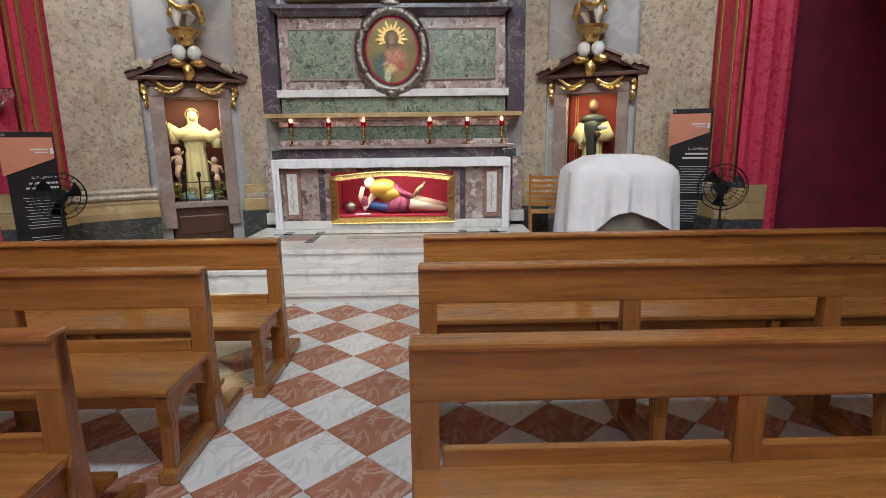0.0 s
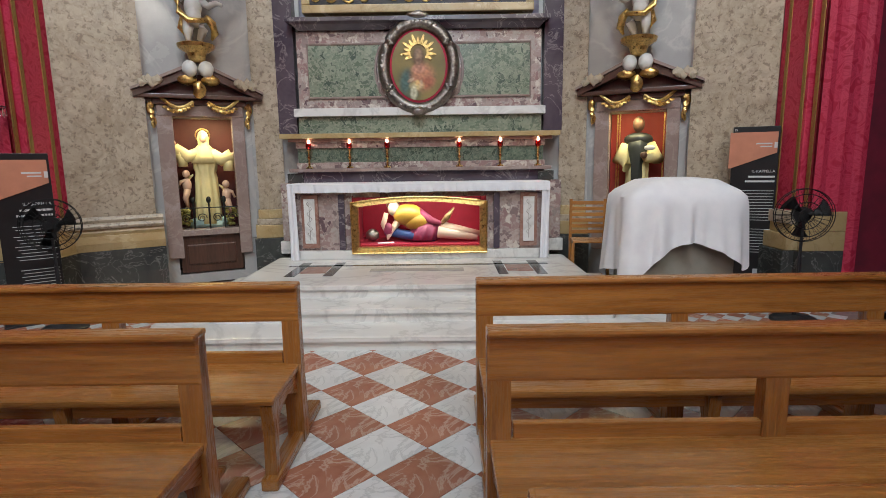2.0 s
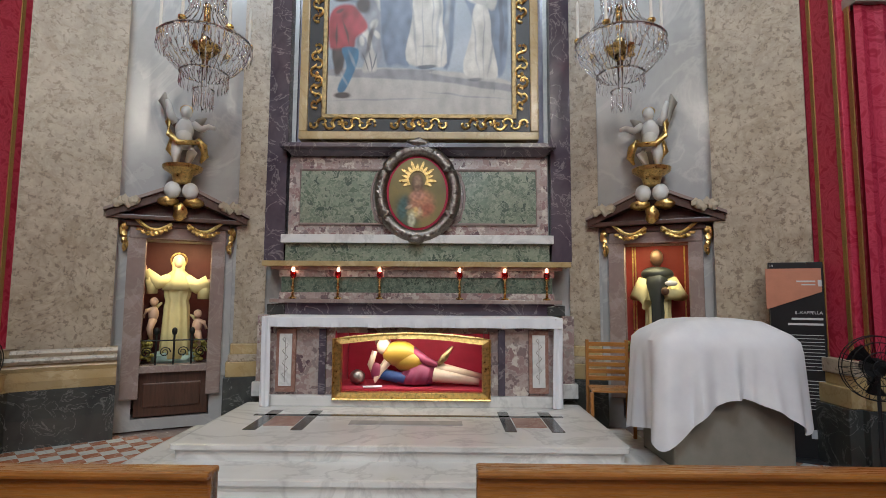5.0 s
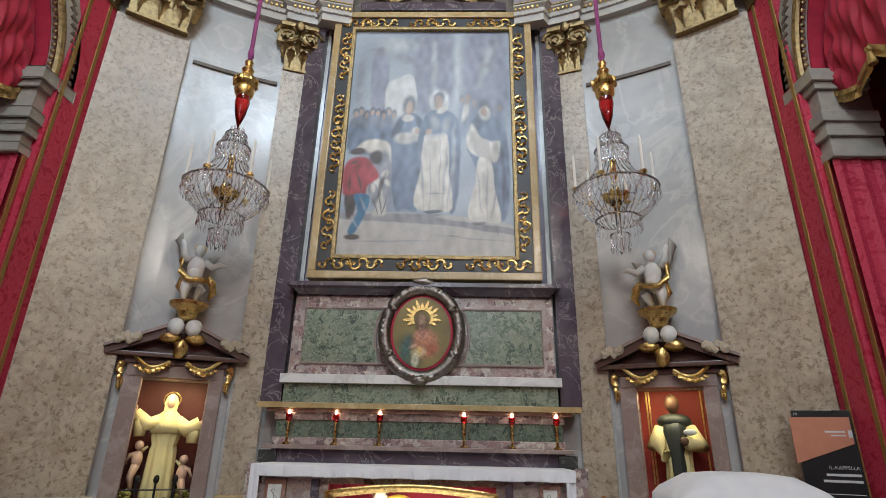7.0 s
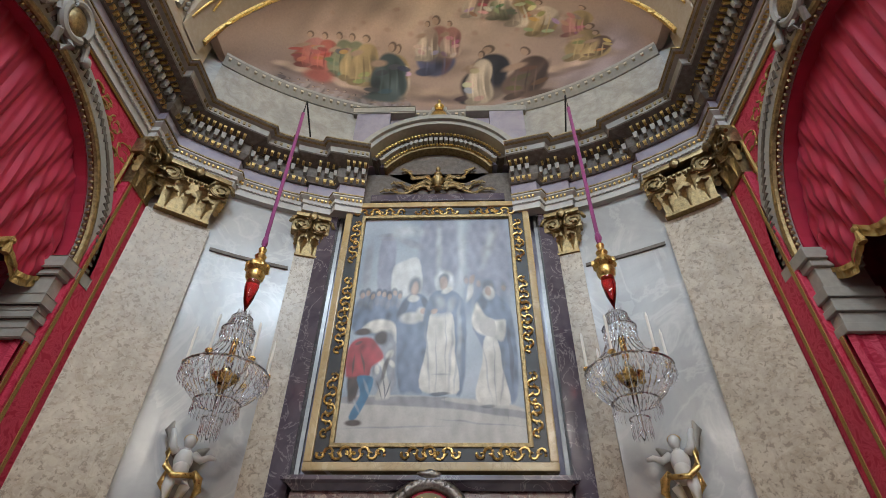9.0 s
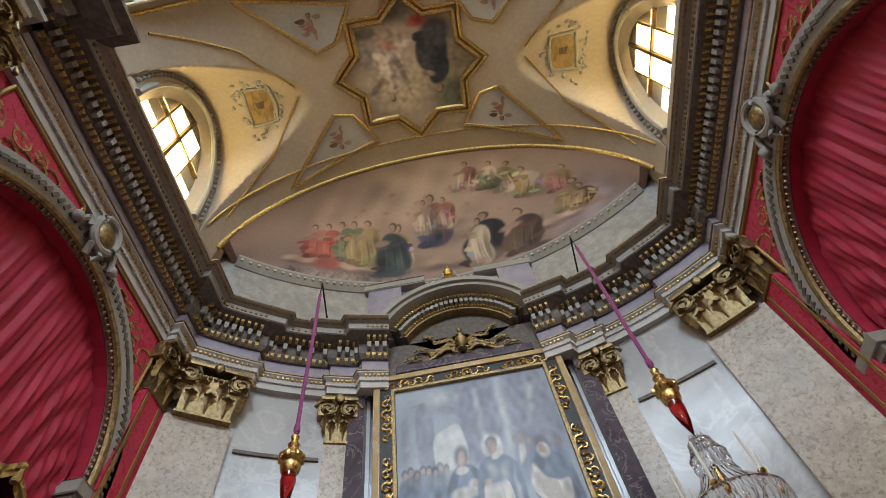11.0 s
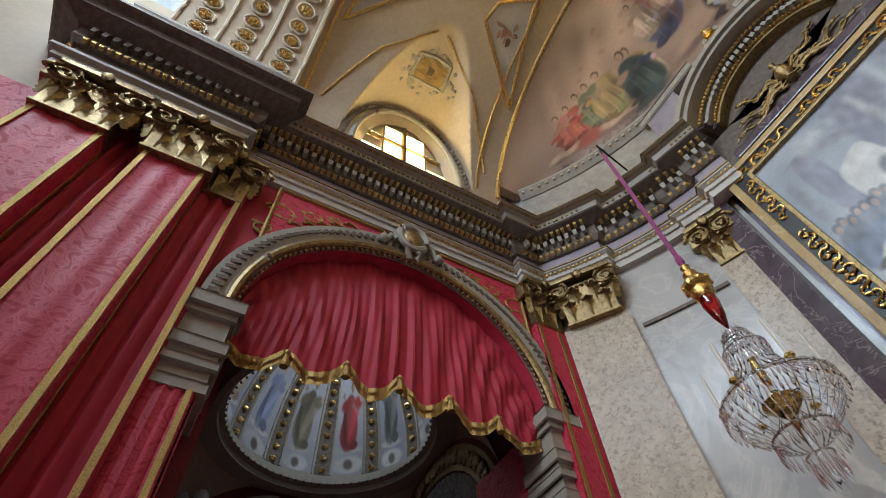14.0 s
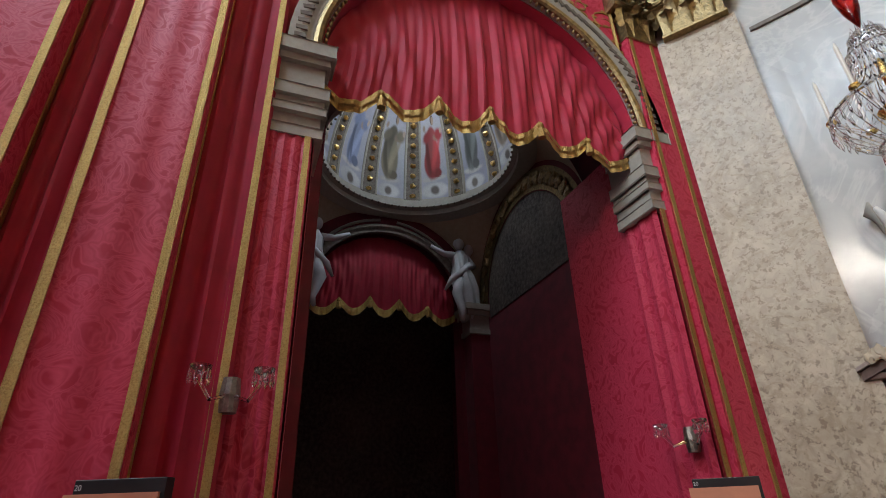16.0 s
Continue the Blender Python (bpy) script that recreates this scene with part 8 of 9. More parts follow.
    if s < 0:
        statue_mesh("robed_statue", [("robe", [(0, 0, 0.0, 0.15, 0.12), (0, 0, 0.15, 0.145, 0.12), (0, 0, 0.35, 0.135, 0.11), (0, 0, 0.58, 0.125, 0.10), (0, 0, 0.64, 0.112, 0.09), (0, 0, 0.70, 0.13, 0.10), (0, 0, 0.86, 0.14, 0.10), (0, 0, 0.95, 0.10, 0.08), (0, 0, 1.0, 0.05, 0.05)], "cream_robe", 9, 0.10),
                                     ("robe", [(0, -0.01, 0.76, 0.16, 0.115), (0, -0.01, 0.84, 0.155, 0.115), (0, 0, 0.94, 0.10, 0.09), (0, 0, 0.99, 0.062, 0.065), (0, 0.01, 1.08, 0.066, 0.07), (0, 0.01, 1.14, 0.05, 0.05), (0, 0.01, 1.17, 0.01, 0.01)], "cream_robe", 7, 0.05), ("limb", [(-0.26, -0.05, 0.90), (-0.25, -0.05, 0.72)], "cream_robe", [0.07, 0.055]), ("limb", [(0.27, -0.05, 0.84), (0.27, -0.05, 0.66)], "cream_robe", [0.075, 0.06]),
                                     ("limb", [(-0.08, -0.01, 0.88), (-0.2, -0.05, 0.84), (-0.33, -0.05, 0.96)], "cream_robe", [0.075, 0.085, 0.06]), ("limb", [(0.08, -0.01, 0.88), (0.2, -0.05, 0.80), (0.32, -0.05, 0.86)], "cream_robe", [0.075, 0.085, 0.085]),
                                     ((0, -0.055, 1.07), (0.045, 0.035, 0.06), "flesh"), ((-0.335, -0.05, 1.0), (0.025, 0.025, 0.04), "flesh"), ((0.335, -0.05, 0.87), (0.035, 0.025, 0.025), "flesh")],
                    "cream robed plaster statue with outstretched arms in the niche", (sx, sy, NZ0 + 0.05), rz, "statue", 1.03)
        for e, zz in ((-1, 0.42), (1, 0.28)):
            statue_mesh("cherub_figure", [((0, 0, 0.14), (0.055, 0.05, 0.09), "flesh"), ((0, -0.01, 0.28), (0.045, 0.045, 0.05), "flesh"), ("limb", [(0, 0, 0.08), (e * 0.03, -0.03, -0.03), (e * 0.01, 0.0, -0.15)], "flesh", [0.045, 0.035, 0.02]),
                                          ("limb", [(0, 0, 0.2), (e * 0.07, -0.03, 0.18), (e * 0.10, -0.04, 0.1)], "flesh", [0.03, 0.022, 0.018]), ("limb", [(0, 0.03, 0.2), (-e * 0.08, 0.04, 0.27)], "cream_robe", [0.03, 0.01])],
                        "small painted cherub figure beside the statue", (sx + e * 0.23 * math.cos(radians(rz)) + 0.04 * math.sin(radians(rz)), sy + e * 0.23 * math.sin(radians(rz)) - 0.04, NZ0 + zz), rz)
        bm = B()
        blob(bm, (0, 0.24, NZ0 + 0.06), (0.26, 0.16, 0.10), 2, 0.3, 3)
        ob = solid("statue_base", bm, "teal", "pale teal rocky statue base", "statue base", smooth=True)
        ob.matrix_basis = pose(at[0], at[1], 0, 0, 0, rz)
        bm = B()
        tube(bm, [(0.085 * math.cos(a), 0.26, NZ0 + 1.19 + 0.085 * math.sin(a)) for a in [2 * math.pi * q / 24 for q in range(24)]], 0.009, 5, True)
        ob = solid("halo", bm, "gold", "thin gilt halo ring behind the statue's head", "halo", smooth=True)
        ob.matrix_basis = pose(at[0], at[1], 0, 0, 0, rz)
        gr = thing("iron_grille", "low wrought iron scroll rail in the niche", "railing", at=at, rz=rz)
        for q in range(3):
            bm = B()
            tube(bm, [(-0.18 + 0.18 * q, -0.02, NZ0), (-0.18 + 0.18 * q, -0.02, NZ0 + 0.34)], 0.011, 6)
            blob(bm, (-0.18 + 0.18 * q, -0.02, NZ0 + 0.37), (0.03, 0.03, 0.045), q, 0, 2)
            part("upright", bm, "iron", gr)
        bm = B()
        tube(bm, [(-0.34, -0.02, NZ0 + 0.27), (0.34, -0.02, NZ0 + 0.27)], 0.008, 6)
        part("rail", bm, "iron", gr)
        for q in range(4):
            bm = B()
            tube(bm, [(-0.27 + 0.18 * q + 0.06 * (1 - w / 14) * math.cos(w), -0.02, NZ0 + 0.14 + 0.06 * (1 - w / 14) * math.sin(w)) for w in [k_ * 0.7 for k_ in range(15)]], 0.006, 5)
            part("scroll", bm, "iron", gr)
    else:
        statue_mesh("friar_statue", [("robe", [(0, 0, 0.0, 0.13, 0.10), (0, 0, 0.25, 0.125, 0.10), (0, 0, 0.5, 0.115, 0.09), (0, 0, 0.72, 0.12, 0.095), (0, 0, 0.86, 0.13, 0.09), (0, 0, 0.96, 0.06, 0.06)], "cream_robe", 8, 0.10), ("robe", [(0, -0.07, 0.03, 0.062, 0.045), (0, -0.07, 0.3, 0.06, 0.045), (0, -0.06, 0.6, 0.065, 0.05), (0, -0.05, 0.8, 0.11, 0.07), (0, -0.03, 0.92, 0.10, 0.07)], "black_robe", 5, 0.10),
                                     ("limb", [(-0.12, 0, 0.84), (-0.19, -0.04, 0.66), (-0.10, -0.12, 0.58)], "cream_robe", [0.07, 0.09, 0.06]), ("limb", [(0.12, 0, 0.84), (0.2, -0.04, 0.68), (0.10, -0.13, 0.70)], "cream_robe", [0.07, 0.09, 0.06]),
                                     ((0, -0.0, 0.9), (0.16, 0.11, 0.08), "black_robe"), ((0, -0.02, 1.07), (0.065, 0.07, 0.09), "brown_skin"), ((0.08, -0.15, 0.72), (0.04, 0.04, 0.04), "brown_skin"), ((0.14, -0.17, 0.80), (0.06, 0.03, 0.03), "stone_white")],
                    "black and cream robed plaster friar statue in the niche", (sx, sy, NZ0 + 0.05), rz, "statue", 1.12)
        bm = B()
        box(bm, -0.2, 0.05, NZ0, 0.2, 0.4, NZ0 + 0.08, 0.02)
        ob = solid("statue_base", bm, "gold", "low gilt statue base", "statue base")
        ob.matrix_basis = pose(at[0], at[1], 0, 0, 0, rz)
        for q in range(3):
            cl = thing("votive_lamp", "small pink cone candle lamp on a dark stem", "votive lamp", "votive lamps", (at[0] + (-0.24 + 0.24 * q) * math.cos(radians(rz)), at[1] + (-0.24 + 0.24 * q) * math.sin(radians(rz)) - 0.0, NZ0), rz)
            bm = B()
            lathe(bm, [(0.03, 0), (0.012, 0.02), (0.012, 0.24), (0.03, 0.26)], 8)
            part("stem", bm, "iron", cl)
            bm = B()
            lathe(bm, [(0.04, 0.26), (0.04, 0.28), (0.004, 0.37)], 10)
            part("shade", bm, M["flesh"], cl)
    bm = B()
    for q in range(2):
        for w in range(26):
            blob(bm, (rng.uniform(-0.06, 0.06) + (-0.27 if q else 0.27), 0.1 + rng.uniform(-0.06, 0.06), NZ0 + 0.04 + rng.uniform(0, 0.22)), (0.03, 0.03, 0.025), w, 0.5, 1)
    ob = solid("flower_arrangement", bm, "leaf", "yellow green flowers set at the statue's feet", "flowers", "stuff")
    ob.matrix_basis = pose(at[0], at[1], 0, 0, 0, rz)
    c, q = math.cos(radians(rz)), math.sin(radians(rz))
    lx, ly = at[0] + 0.04 * q, at[1] - 0.04 * c
    area_lamp("niche_lamp", (lx + 0.05 * q, ly + 0.06, NZ1 - 0.03), (sx, sy, NZ0 + 0.5), 0.5, 0.05, 5.5 if s < 0 else 3.5, (1.0, 0.85, 0.45))

# ---------- hanging lamps and chandeliers ----------
M["magenta"] = fabric("magenta_cord_sleeve", (0.28, 0.04, 0.17), (0.2, 0.03, 0.12))


def chandelier():
    ch = thing("chandelier", "crystal chandelier with white candles and hanging drops", "chandelier", "crystal chandeliers")
    bm = B()
    lathe(bm, [(0.012, 1.42), (0.05, 1.38), (0.03, 1.32), (0.02, 1.2), (0.045, 1.12), (0.02, 1.0), (0.02, 0.75), (0.10, 0.66), (0.13, 0.62), (0.08, 0.56), (0.03, 0.5), (0.02, 0.1), (0.03, 0.05), (0.005, 0.0)], 14)
    part("stem", bm, "crystal", ch, "cut glass stem", True)
    bm = B()
    lathe(bm, [(0.02, 0.52), (0.1, 0.58), (0.15, 0.64), (0.12, 0.66), (0.03, 0.62)], 16)
    lathe(bm, [(0.02, 0.8), (0.035, 0.85), (0.03, 1.05), (0.02, 1.08)], 12)
    part("brass_bowl", bm, "brass", ch, "brass bowl", True)
    for r, z, w in ((0.11, 1.33, 0.01), (0.17, 1.17, 0.012), (0.42, 0.68, 0.016), (0.22, 0.36, 0.012), (0.09, 0.2, 0.01)):
        bm = B()
        tube(bm, [(r * math.cos(2 * math.pi * k / 28), r * math.sin(2 * math.pi * k / 28), z) for k in range(28)], w, 5, True)
        part("ring", bm, "crystal", ch)
    strands = B()
    for k in range(34):
        a = 2 * math.pi * k / 34
        for (r0, z0), (r1, z1), sag in (((0.16, 1.17), (0.41, 0.68), -0.09), ((0.42, 0.68), (0.21, 0.36), 0.05), ((0.10, 1.33), (0.16, 1.17), 0.0)):
            pts = []
            for q in range(8):
                t = q / 7
                r = r0 + (r1 - r0) * t + sag * math.sin(math.pi * t)
                pts.append((r * math.cos(a), r * math.sin(a), z0 + (z1 - z0) * t))
            tube(strands, pts, [0.008 if q % 2 else 0.004 for q in range(8)], 5)
    ob = part("bead_strand", strands, "crystal", ch, "strings of crystal beads")
    ob["kind"] = "stuff"
    drops = B()
    for r, z, n, h in ((0.43, 0.67, 40, 0.13), (0.22, 0.36, 28, 0.15), (0.09, 0.2, 14, 0.2), (0.17, 1.17, 22, 0.11), (0.11, 1.34, 14, 0.09), (0.36, 0.62, 30, 0.12), (0.07, 1.44, 10, 0.09)):
        for k in range(n):
            a = 2 * math.pi * (k + 0.3) / n
            p = Vector((r * math.cos(a), r * math.sin(a), z))
            v = [drops.verts.new(p + Vector(o)) for o in ((0, 0, 0), (0.011, 0, -h * 0.7), (0, 0.011, -h * 0.7), (-0.011, 0, -h * 0.7), (0, -0.011, -h * 0.7), (0, 0, -h))]
            for i in range(4):
                drops.faces.new((v[0], v[1 + i], v[1 + (i + 1) % 4]))
                drops.faces.new((v[5], v[1 + (i + 1) % 4], v[1 + i]))
    ob = part("crystal_drop", drops, "crystal", ch, "cut crystal drops")
    ob["kind"] = "stuff"
    for k in range(6):
        a = 2 * math.pi * (k + 0.25) / 6
        x, y = 0.40 * math.cos(a), 0.40 * math.sin(a)
        bm = B()
        tube(bm, [(0.1 * math.cos(a), 0.1 * math.sin(a), 0.62), (0.25 * math.cos(a), 0.25 * math.sin(a), 0.56), (x, y, 0.70)], 0.012, 6)
        arm = part("arm", bm, "crystal", ch, "curved glass arm")
        bm = B()
        lathe(bm, [(0.01, 0.70), (0.04, 0.72), (0.035, 0.74), (0.012, 0.75)], 10, (x, y, 0))
        part("candle_cup", bm, "brass", arm)
        bm = B()
        lathe(bm, [(0.014, 0.74), (0.014, 1.10), (0.004, 1.14)], 8, (x, y, 0))
        part("candle", bm, "candle", arm, "white candle")
    return ch


HX, HY = 2.03, -0.5
ch = chandelier()
ch.matrix_basis = pose(-HX, HY, 3.27, 0, 0, 10)
copy_thing(ch, pose(HX, HY, 3.27, 0, 0, 40))
for s in (-1, 1):
    lamp = thing("hanging_sanctuary_lamp", "gilded lamp with red glass cone on a magenta cord", "hanging lamp", "sanctuary lamps", (s * HX, HY, 0))
    bm = B()
    tube(bm, [(0.0, 0, 8.30), (0.004, 0, 7.0), (-0.003, 0, 6.2), (0, 0, 5.62)], 0.026, 8)
    blob(bm, (0, 0, 5.7), (0.04, 0.04, 0.09), 1, 0.2, 2)
    part("cord", bm, "magenta", lamp, "magenta fabric covered cord")
    bm = B()
    lathe(bm, [(0.01, 5.62), (0.05, 5.58), (0.035, 5.52), (0.07, 5.47), (0.05, 5.42), (0.12, 5.34), (0.13, 5.28), (0.09, 5.24), (0.11, 5.2), (0.10, 5.14), (0.075, 5.1)], 16)
    for k in range(8):
        a = math.pi / 4 * k
        blob(bm, (0.12 * math.cos(a), 0.12 * math.sin(a), 5.3), (0.03, 0.03, 0.05), k, 0.3, 1)
    part("gilt_crown", bm, "gold", lamp, "gilded crown", True)
    bm = B()
    lathe(bm, [(0.075, 5.12), (0.08, 5.02), (0.055, 4.86), (0.02, 4.74), (0.006, 4.70)], 16)
    part("glass", bm, "red_glass", lamp, "deep red glass cone", True)
    bx, by = on_arc(s * 2.33, 0.50)
    bm = B()
    tube(bm, [(bx - s * HX, by - HY, CORN + 0.02), (bx - s * HX, by - HY, CORN + 0.1), (0, 0, 8.62), (0.0, 0, 8.30)], 0.014, 6)
    part("hook", bm, "iron", lamp, "iron bracket hook")

# ---------- on the altar ----------


def candle_lamp():
    cl = thing("altar_candle_lamp", "small brass candlestick with red glass cup and lit flame", "candle lamp", "gradine candle lamps")
    bm = B()
    lathe(bm, [(0.045, 0), (0.045, 0.015), (0.015, 0.03), (0.011, 0.1), (0.02, 0.13), (0.011, 0.16), (0.011, 0.21), (0.03, 0.235), (0.02, 0.24)], 14)
    part("stem", bm, "brass", cl, "turned brass stem", True)
    bm = B()
    lathe(bm, [(0.02, 0.24), (0.036, 0.262), (0.036, 0.315), (0.03, 0.315), (0.025, 0.265)], 14)
    part("cup", bm, "red_glass", cl, "red glass cup", True)
    bm = B()
    blob(bm, (0, 0, 0.335), (0.014, 0.014, 0.026), 0, 0, 2)
    part("flame", bm, "flame", cl, "glowing flame", True)
    return cl


cl = candle_lamp()
xs = (-1.42, -0.90, -0.42, 0.50, 1.02, 1.50)
cl.matrix_basis = pose(xs[0], 0.60, 1.445)
for x in xs[1:]:
    copy_thing(cl, pose(x, 0.60, 1.445))
M["armour"] = plain("yellow_tunic_paint", (0.40, 0.25, 0.03), 0.45)
M["rose_cloth"] = plain("rose_tunic_paint", (0.24, 0.03, 0.08), 0.55)
M["blue_cloth"] = plain("blue_cloak_paint", (0.02, 0.06, 0.2), 0.55)
M["wax"] = plain("pale_wax", (0.56, 0.44, 0.33), 0.4)
statue_mesh("reclining_effigy", [((-0.15, 0.0, 0.33), (0.19, 0.12, 0.14), "armour"), ((-0.05, 0.0, 0.25), (0.17, 0.12, 0.12), "armour"), ("robe", [(0.02, -0.02, 0.02, 0.19, 0.13), (0.05, -0.02, 0.10, 0.19, 0.13), (0.08, -0.01, 0.19, 0.16, 0.11), (0.06, 0, 0.24, 0.08, 0.06)], "rose_cloth", 11, 0.12), ((-0.33, 0.0, 0.41), (0.075, 0.07, 0.09), "wax"), ((-0.34, 0.03, 0.45), (0.085, 0.07, 0.06), "dark_wood"),
    ("limb", [(-0.26, 0, 0.28), (-0.42, -0.06, 0.06), (-0.46, -0.05, 0.22), (-0.42, -0.03, 0.36)], "wax", [0.05, 0.04, 0.035, 0.03]), ("limb", [(-0.02, 0, 0.36), (0.14, -0.06, 0.26), (0.26, -0.08, 0.22)], "rose_cloth", [0.06, 0.045, 0.03]),
    ("limb", [(0.24, -0.03, 0.18), (0.45, -0.05, 0.15), (0.74, -0.02, 0.09)], "wax", [0.075, 0.055, 0.035]), ("limb", [(0.22, -0.09, 0.12), (0.45, -0.12, 0.09), (0.70, -0.10, 0.05)], "wax", [0.075, 0.055, 0.035]),
    ("limb", [(-0.36, 0.0, 0.12), (-0.1, -0.05, 0.07), (0.18, -0.05, 0.04)], "blue_cloth", [0.06, 0.06, 0.04]), ("limb", [(0.26, -0.08, 0.22), (0.33, -0.08, 0.30), (0.42, -0.06, 0.42)], "dull_gold", [0.02, 0.04, 0.012]), ((-0.40, -0.05, 0.15), (0.06, 0.05, 0.09), "rose_cloth")],
    "reclining painted wax effigy in a yellow and rose tunic", (0.0, 0.33, 0.53), 0, "effigy")
bm = B()
blob(bm, (0, 0, 0.06), (0.085, 0.075, 0.075), 2, 0.1, 3)
ob = solid("helmet", bm, "silver", "small dull metal helmet on the case floor", "helmet", smooth=True)
ob.location = (-0.60, 0.28, 0.56)
bm = B()
box(bm, -0.1, -0.04, 0, 0.1, 0.05, 0.006)
ob = solid("paper_scroll", bm, "linen", "white paper lying on the case floor", "paper")
ob.matrix_basis = pose(-0.42, 0.17, 0.532, 0, 0, 12)

# ---------- loose things ----------
tb = thing("covered_table", "grey cabinet covered with a draped white cloth", "table", at=(2.67, -0.76, 0))
tb.scale = (0.98, 1.0, 1.06)
M["grey_box"] = plain("grey_woven_cover", (0.25, 0.23, 0.19), 0.8)
bm = B()
box(bm, -0.50, -0.34, 0.10, 0.50, 0.34, 1.02, 0.03)
box(bm, -0.26, -0.2, 1.02, 0.26, 0.2, 1.19, 0.03)
part("cabinet", bm, "grey_box", tb, "grey woven cabinet front")
for x in (-0.48, 0.48):
    for y in (-0.28, 0.28):
        bm = B()
        lathe(bm, [(0.035, 0), (0.04, 0.05), (0.03, 0.12)], 10, (x, y, 0))
        part("foot", bm, "black_metal", tb)
cl2 = thing("table_cloth", "plain white cloth draped over the cabinet with deep folds", "cloth", at=(2.67, -0.76, 0))
cl2.scale = (0.98, 1.0, 1.06)
bm = B()
n = 160
rows = []
for k in range(n):
    a = 2 * math.pi * k / n
    c, q = math.cos(a), math.sin(a)
    m = max(abs(c) / 0.62, abs(q) / 0.44)
    ex, ey = c / m, q / m
    m2 = (abs(c / 0.62) ** 6 + abs(q / 0.44) ** 6) ** (1 / 6)
    ex, ey = c / m2, q / m2
    corner = (abs(ex / 0.62) * abs(ey / 0.44)) ** 3
    front = max(0, -q) ** 2
    L = 0.46 + 0.42 * corner + 0.10 * (1 - front) + 0.22 * max(0, -c) * (1 - front) + 0.02 * math.sin(5 * a)
    row = []
    for j in range(3):
        t = (j + 1) / 3.4
        row.append(bm.verts.new((ex * t, ey * t, (1.235, 1.215, 1.12)[j] + 0.003 * math.sin(k * 0.4))))
    row.append(bm.verts.new((ex * 0.98, ey * 0.98, 1.065)))
    for j in range(1, 9):
        t = j / 8
        f = t * (0.07 * math.sin(a * 11 + 1.4 * math.sin(3 * a)) + 0.03 * math.sin(a * 23 + 1)) + 0.10 * t * (0.3 + 1.2 * corner)
        row.append(bm.verts.new((ex * (1 + f), ey * (1 + f * 1.4), 1.06 - (L * 0.92) * t)))
    rows.append(row)
for k in range(n):
    a, b = rows[k], rows[(k + 1) % n]
    for j in range(len(a) - 1):
        bm.faces.new((a[j], b[j], b[j + 1], a[j + 1]))
top = bm.verts.new((0, 0, 1.24))
for k in range(n):
    bm.faces.new((top, rows[(k + 1) % n][0], rows[k][0]))
part("cloth", bm, "linen", cl2, "", True)


def text_at(words, size, at, parent, material):
    d = bpy.data.curves.new("lettering", "FONT")
    d.body, d.size, d.extrude, d.align_x = words, size, 0.0005, "RIGHT"
    d.materials.append(M[material])
    o = new("lettering", d)
    o.parent = parent
    o.matrix_basis = pose(*at, 90, 0, 0)
    return o


M["salmon"] = plain("salmon_board", (0.55, 0.22, 0.13), 0.5)
M["print"] = plain("white_print", (0.6, 0.6, 0.6), 0.6)
M["sign_black"] = plain("black_sign_board", (0.012, 0.012, 0.013), 0.35)


def sign(number, low=0.0):
    ob = thing("information_sign", "tall black standing sign with a slanted salmon panel", "sign", "information signs")
    bm = B()
    box(bm, -0.22, -0.02, 0.0, 0.22, 0.04, 1.83 - low, 0.004)
    part("board", bm, "sign_black", ob)
    bm = B()
    box(bm, -0.28, -0.14, 0.0, 0.28, 0.2, 0.02, 0.004)
    part("foot", bm, "black_metal", ob)
    bm = B()
    prism(bm, [(-0.25, 1.77), (0.20, 1.77), (0.20, 1.55), (-0.25, 1.38)], -0.035, -0.021)
    part("panel", bm, "salmon", ob, "salmon slanted panel")
    text_at(number, 0.035, (-0.18, -0.0225, 1.785), ob, "print")
    text_at("IL-KAPPELLA", 0.04, (0.2, -0.0225, 1.34), ob, "print")
    bm = B()
    for k in range(2):
        box(bm, -0.05 - 0.03 * k, -0.0225, 1.285 - 0.05 * k, 0.2, -0.0205, 1.305 - 0.05 * k)
    part("heading_bars", bm, "print", ob)
    bm = B()
    for k in range(11):
        box(bm, -0.12 + 0.02 * (k % 3), -0.0225, 1.14 - 0.032 * k, 0.2, -0.0205, 1.146 - 0.032 * k)
    for k in range(9):
        box(bm, -0.1 + 0.02 * (k % 2), -0.0225, 0.72 - 0.032 * k, 0.2, -0.0205, 0.726 - 0.032 * k)
    part("text_lines", bm, "print", ob)["kind"] = "stuff"
    bm = B()
    box(bm, 0.0, -0.0365, 1.64, 0.15, -0.0355, 1.655)
    box(bm, 0.04, -0.0365, 1.61, 0.15, -0.0355, 1.622)
    box(bm, 0.17, -0.0365, 1.6, 0.2, -0.0355, 1.66)
    part("heading_bars", bm, "print", ob)
    bm = B()
    box(bm, 0.06, -0.0225, 0.2, 0.11, -0.0205, 0.28)
    part("label", bm, "print", ob)
    for child in ob.children:
        if child.name.split(".")[0] not in ("board", "foot"):
            child.location.z -= low
    return ob


sg = sign("20", 0.2)
sg.matrix_basis = pose(-3.68, -1.22, 0, 0, 0, 40)
sg2 = sign("19")
sg2.matrix_basis = pose(3.68, -0.40, 0, 0, 0, -22)
copy_thing(sg, pose(-3.45, -5.0, 0, 0, 0, 62))


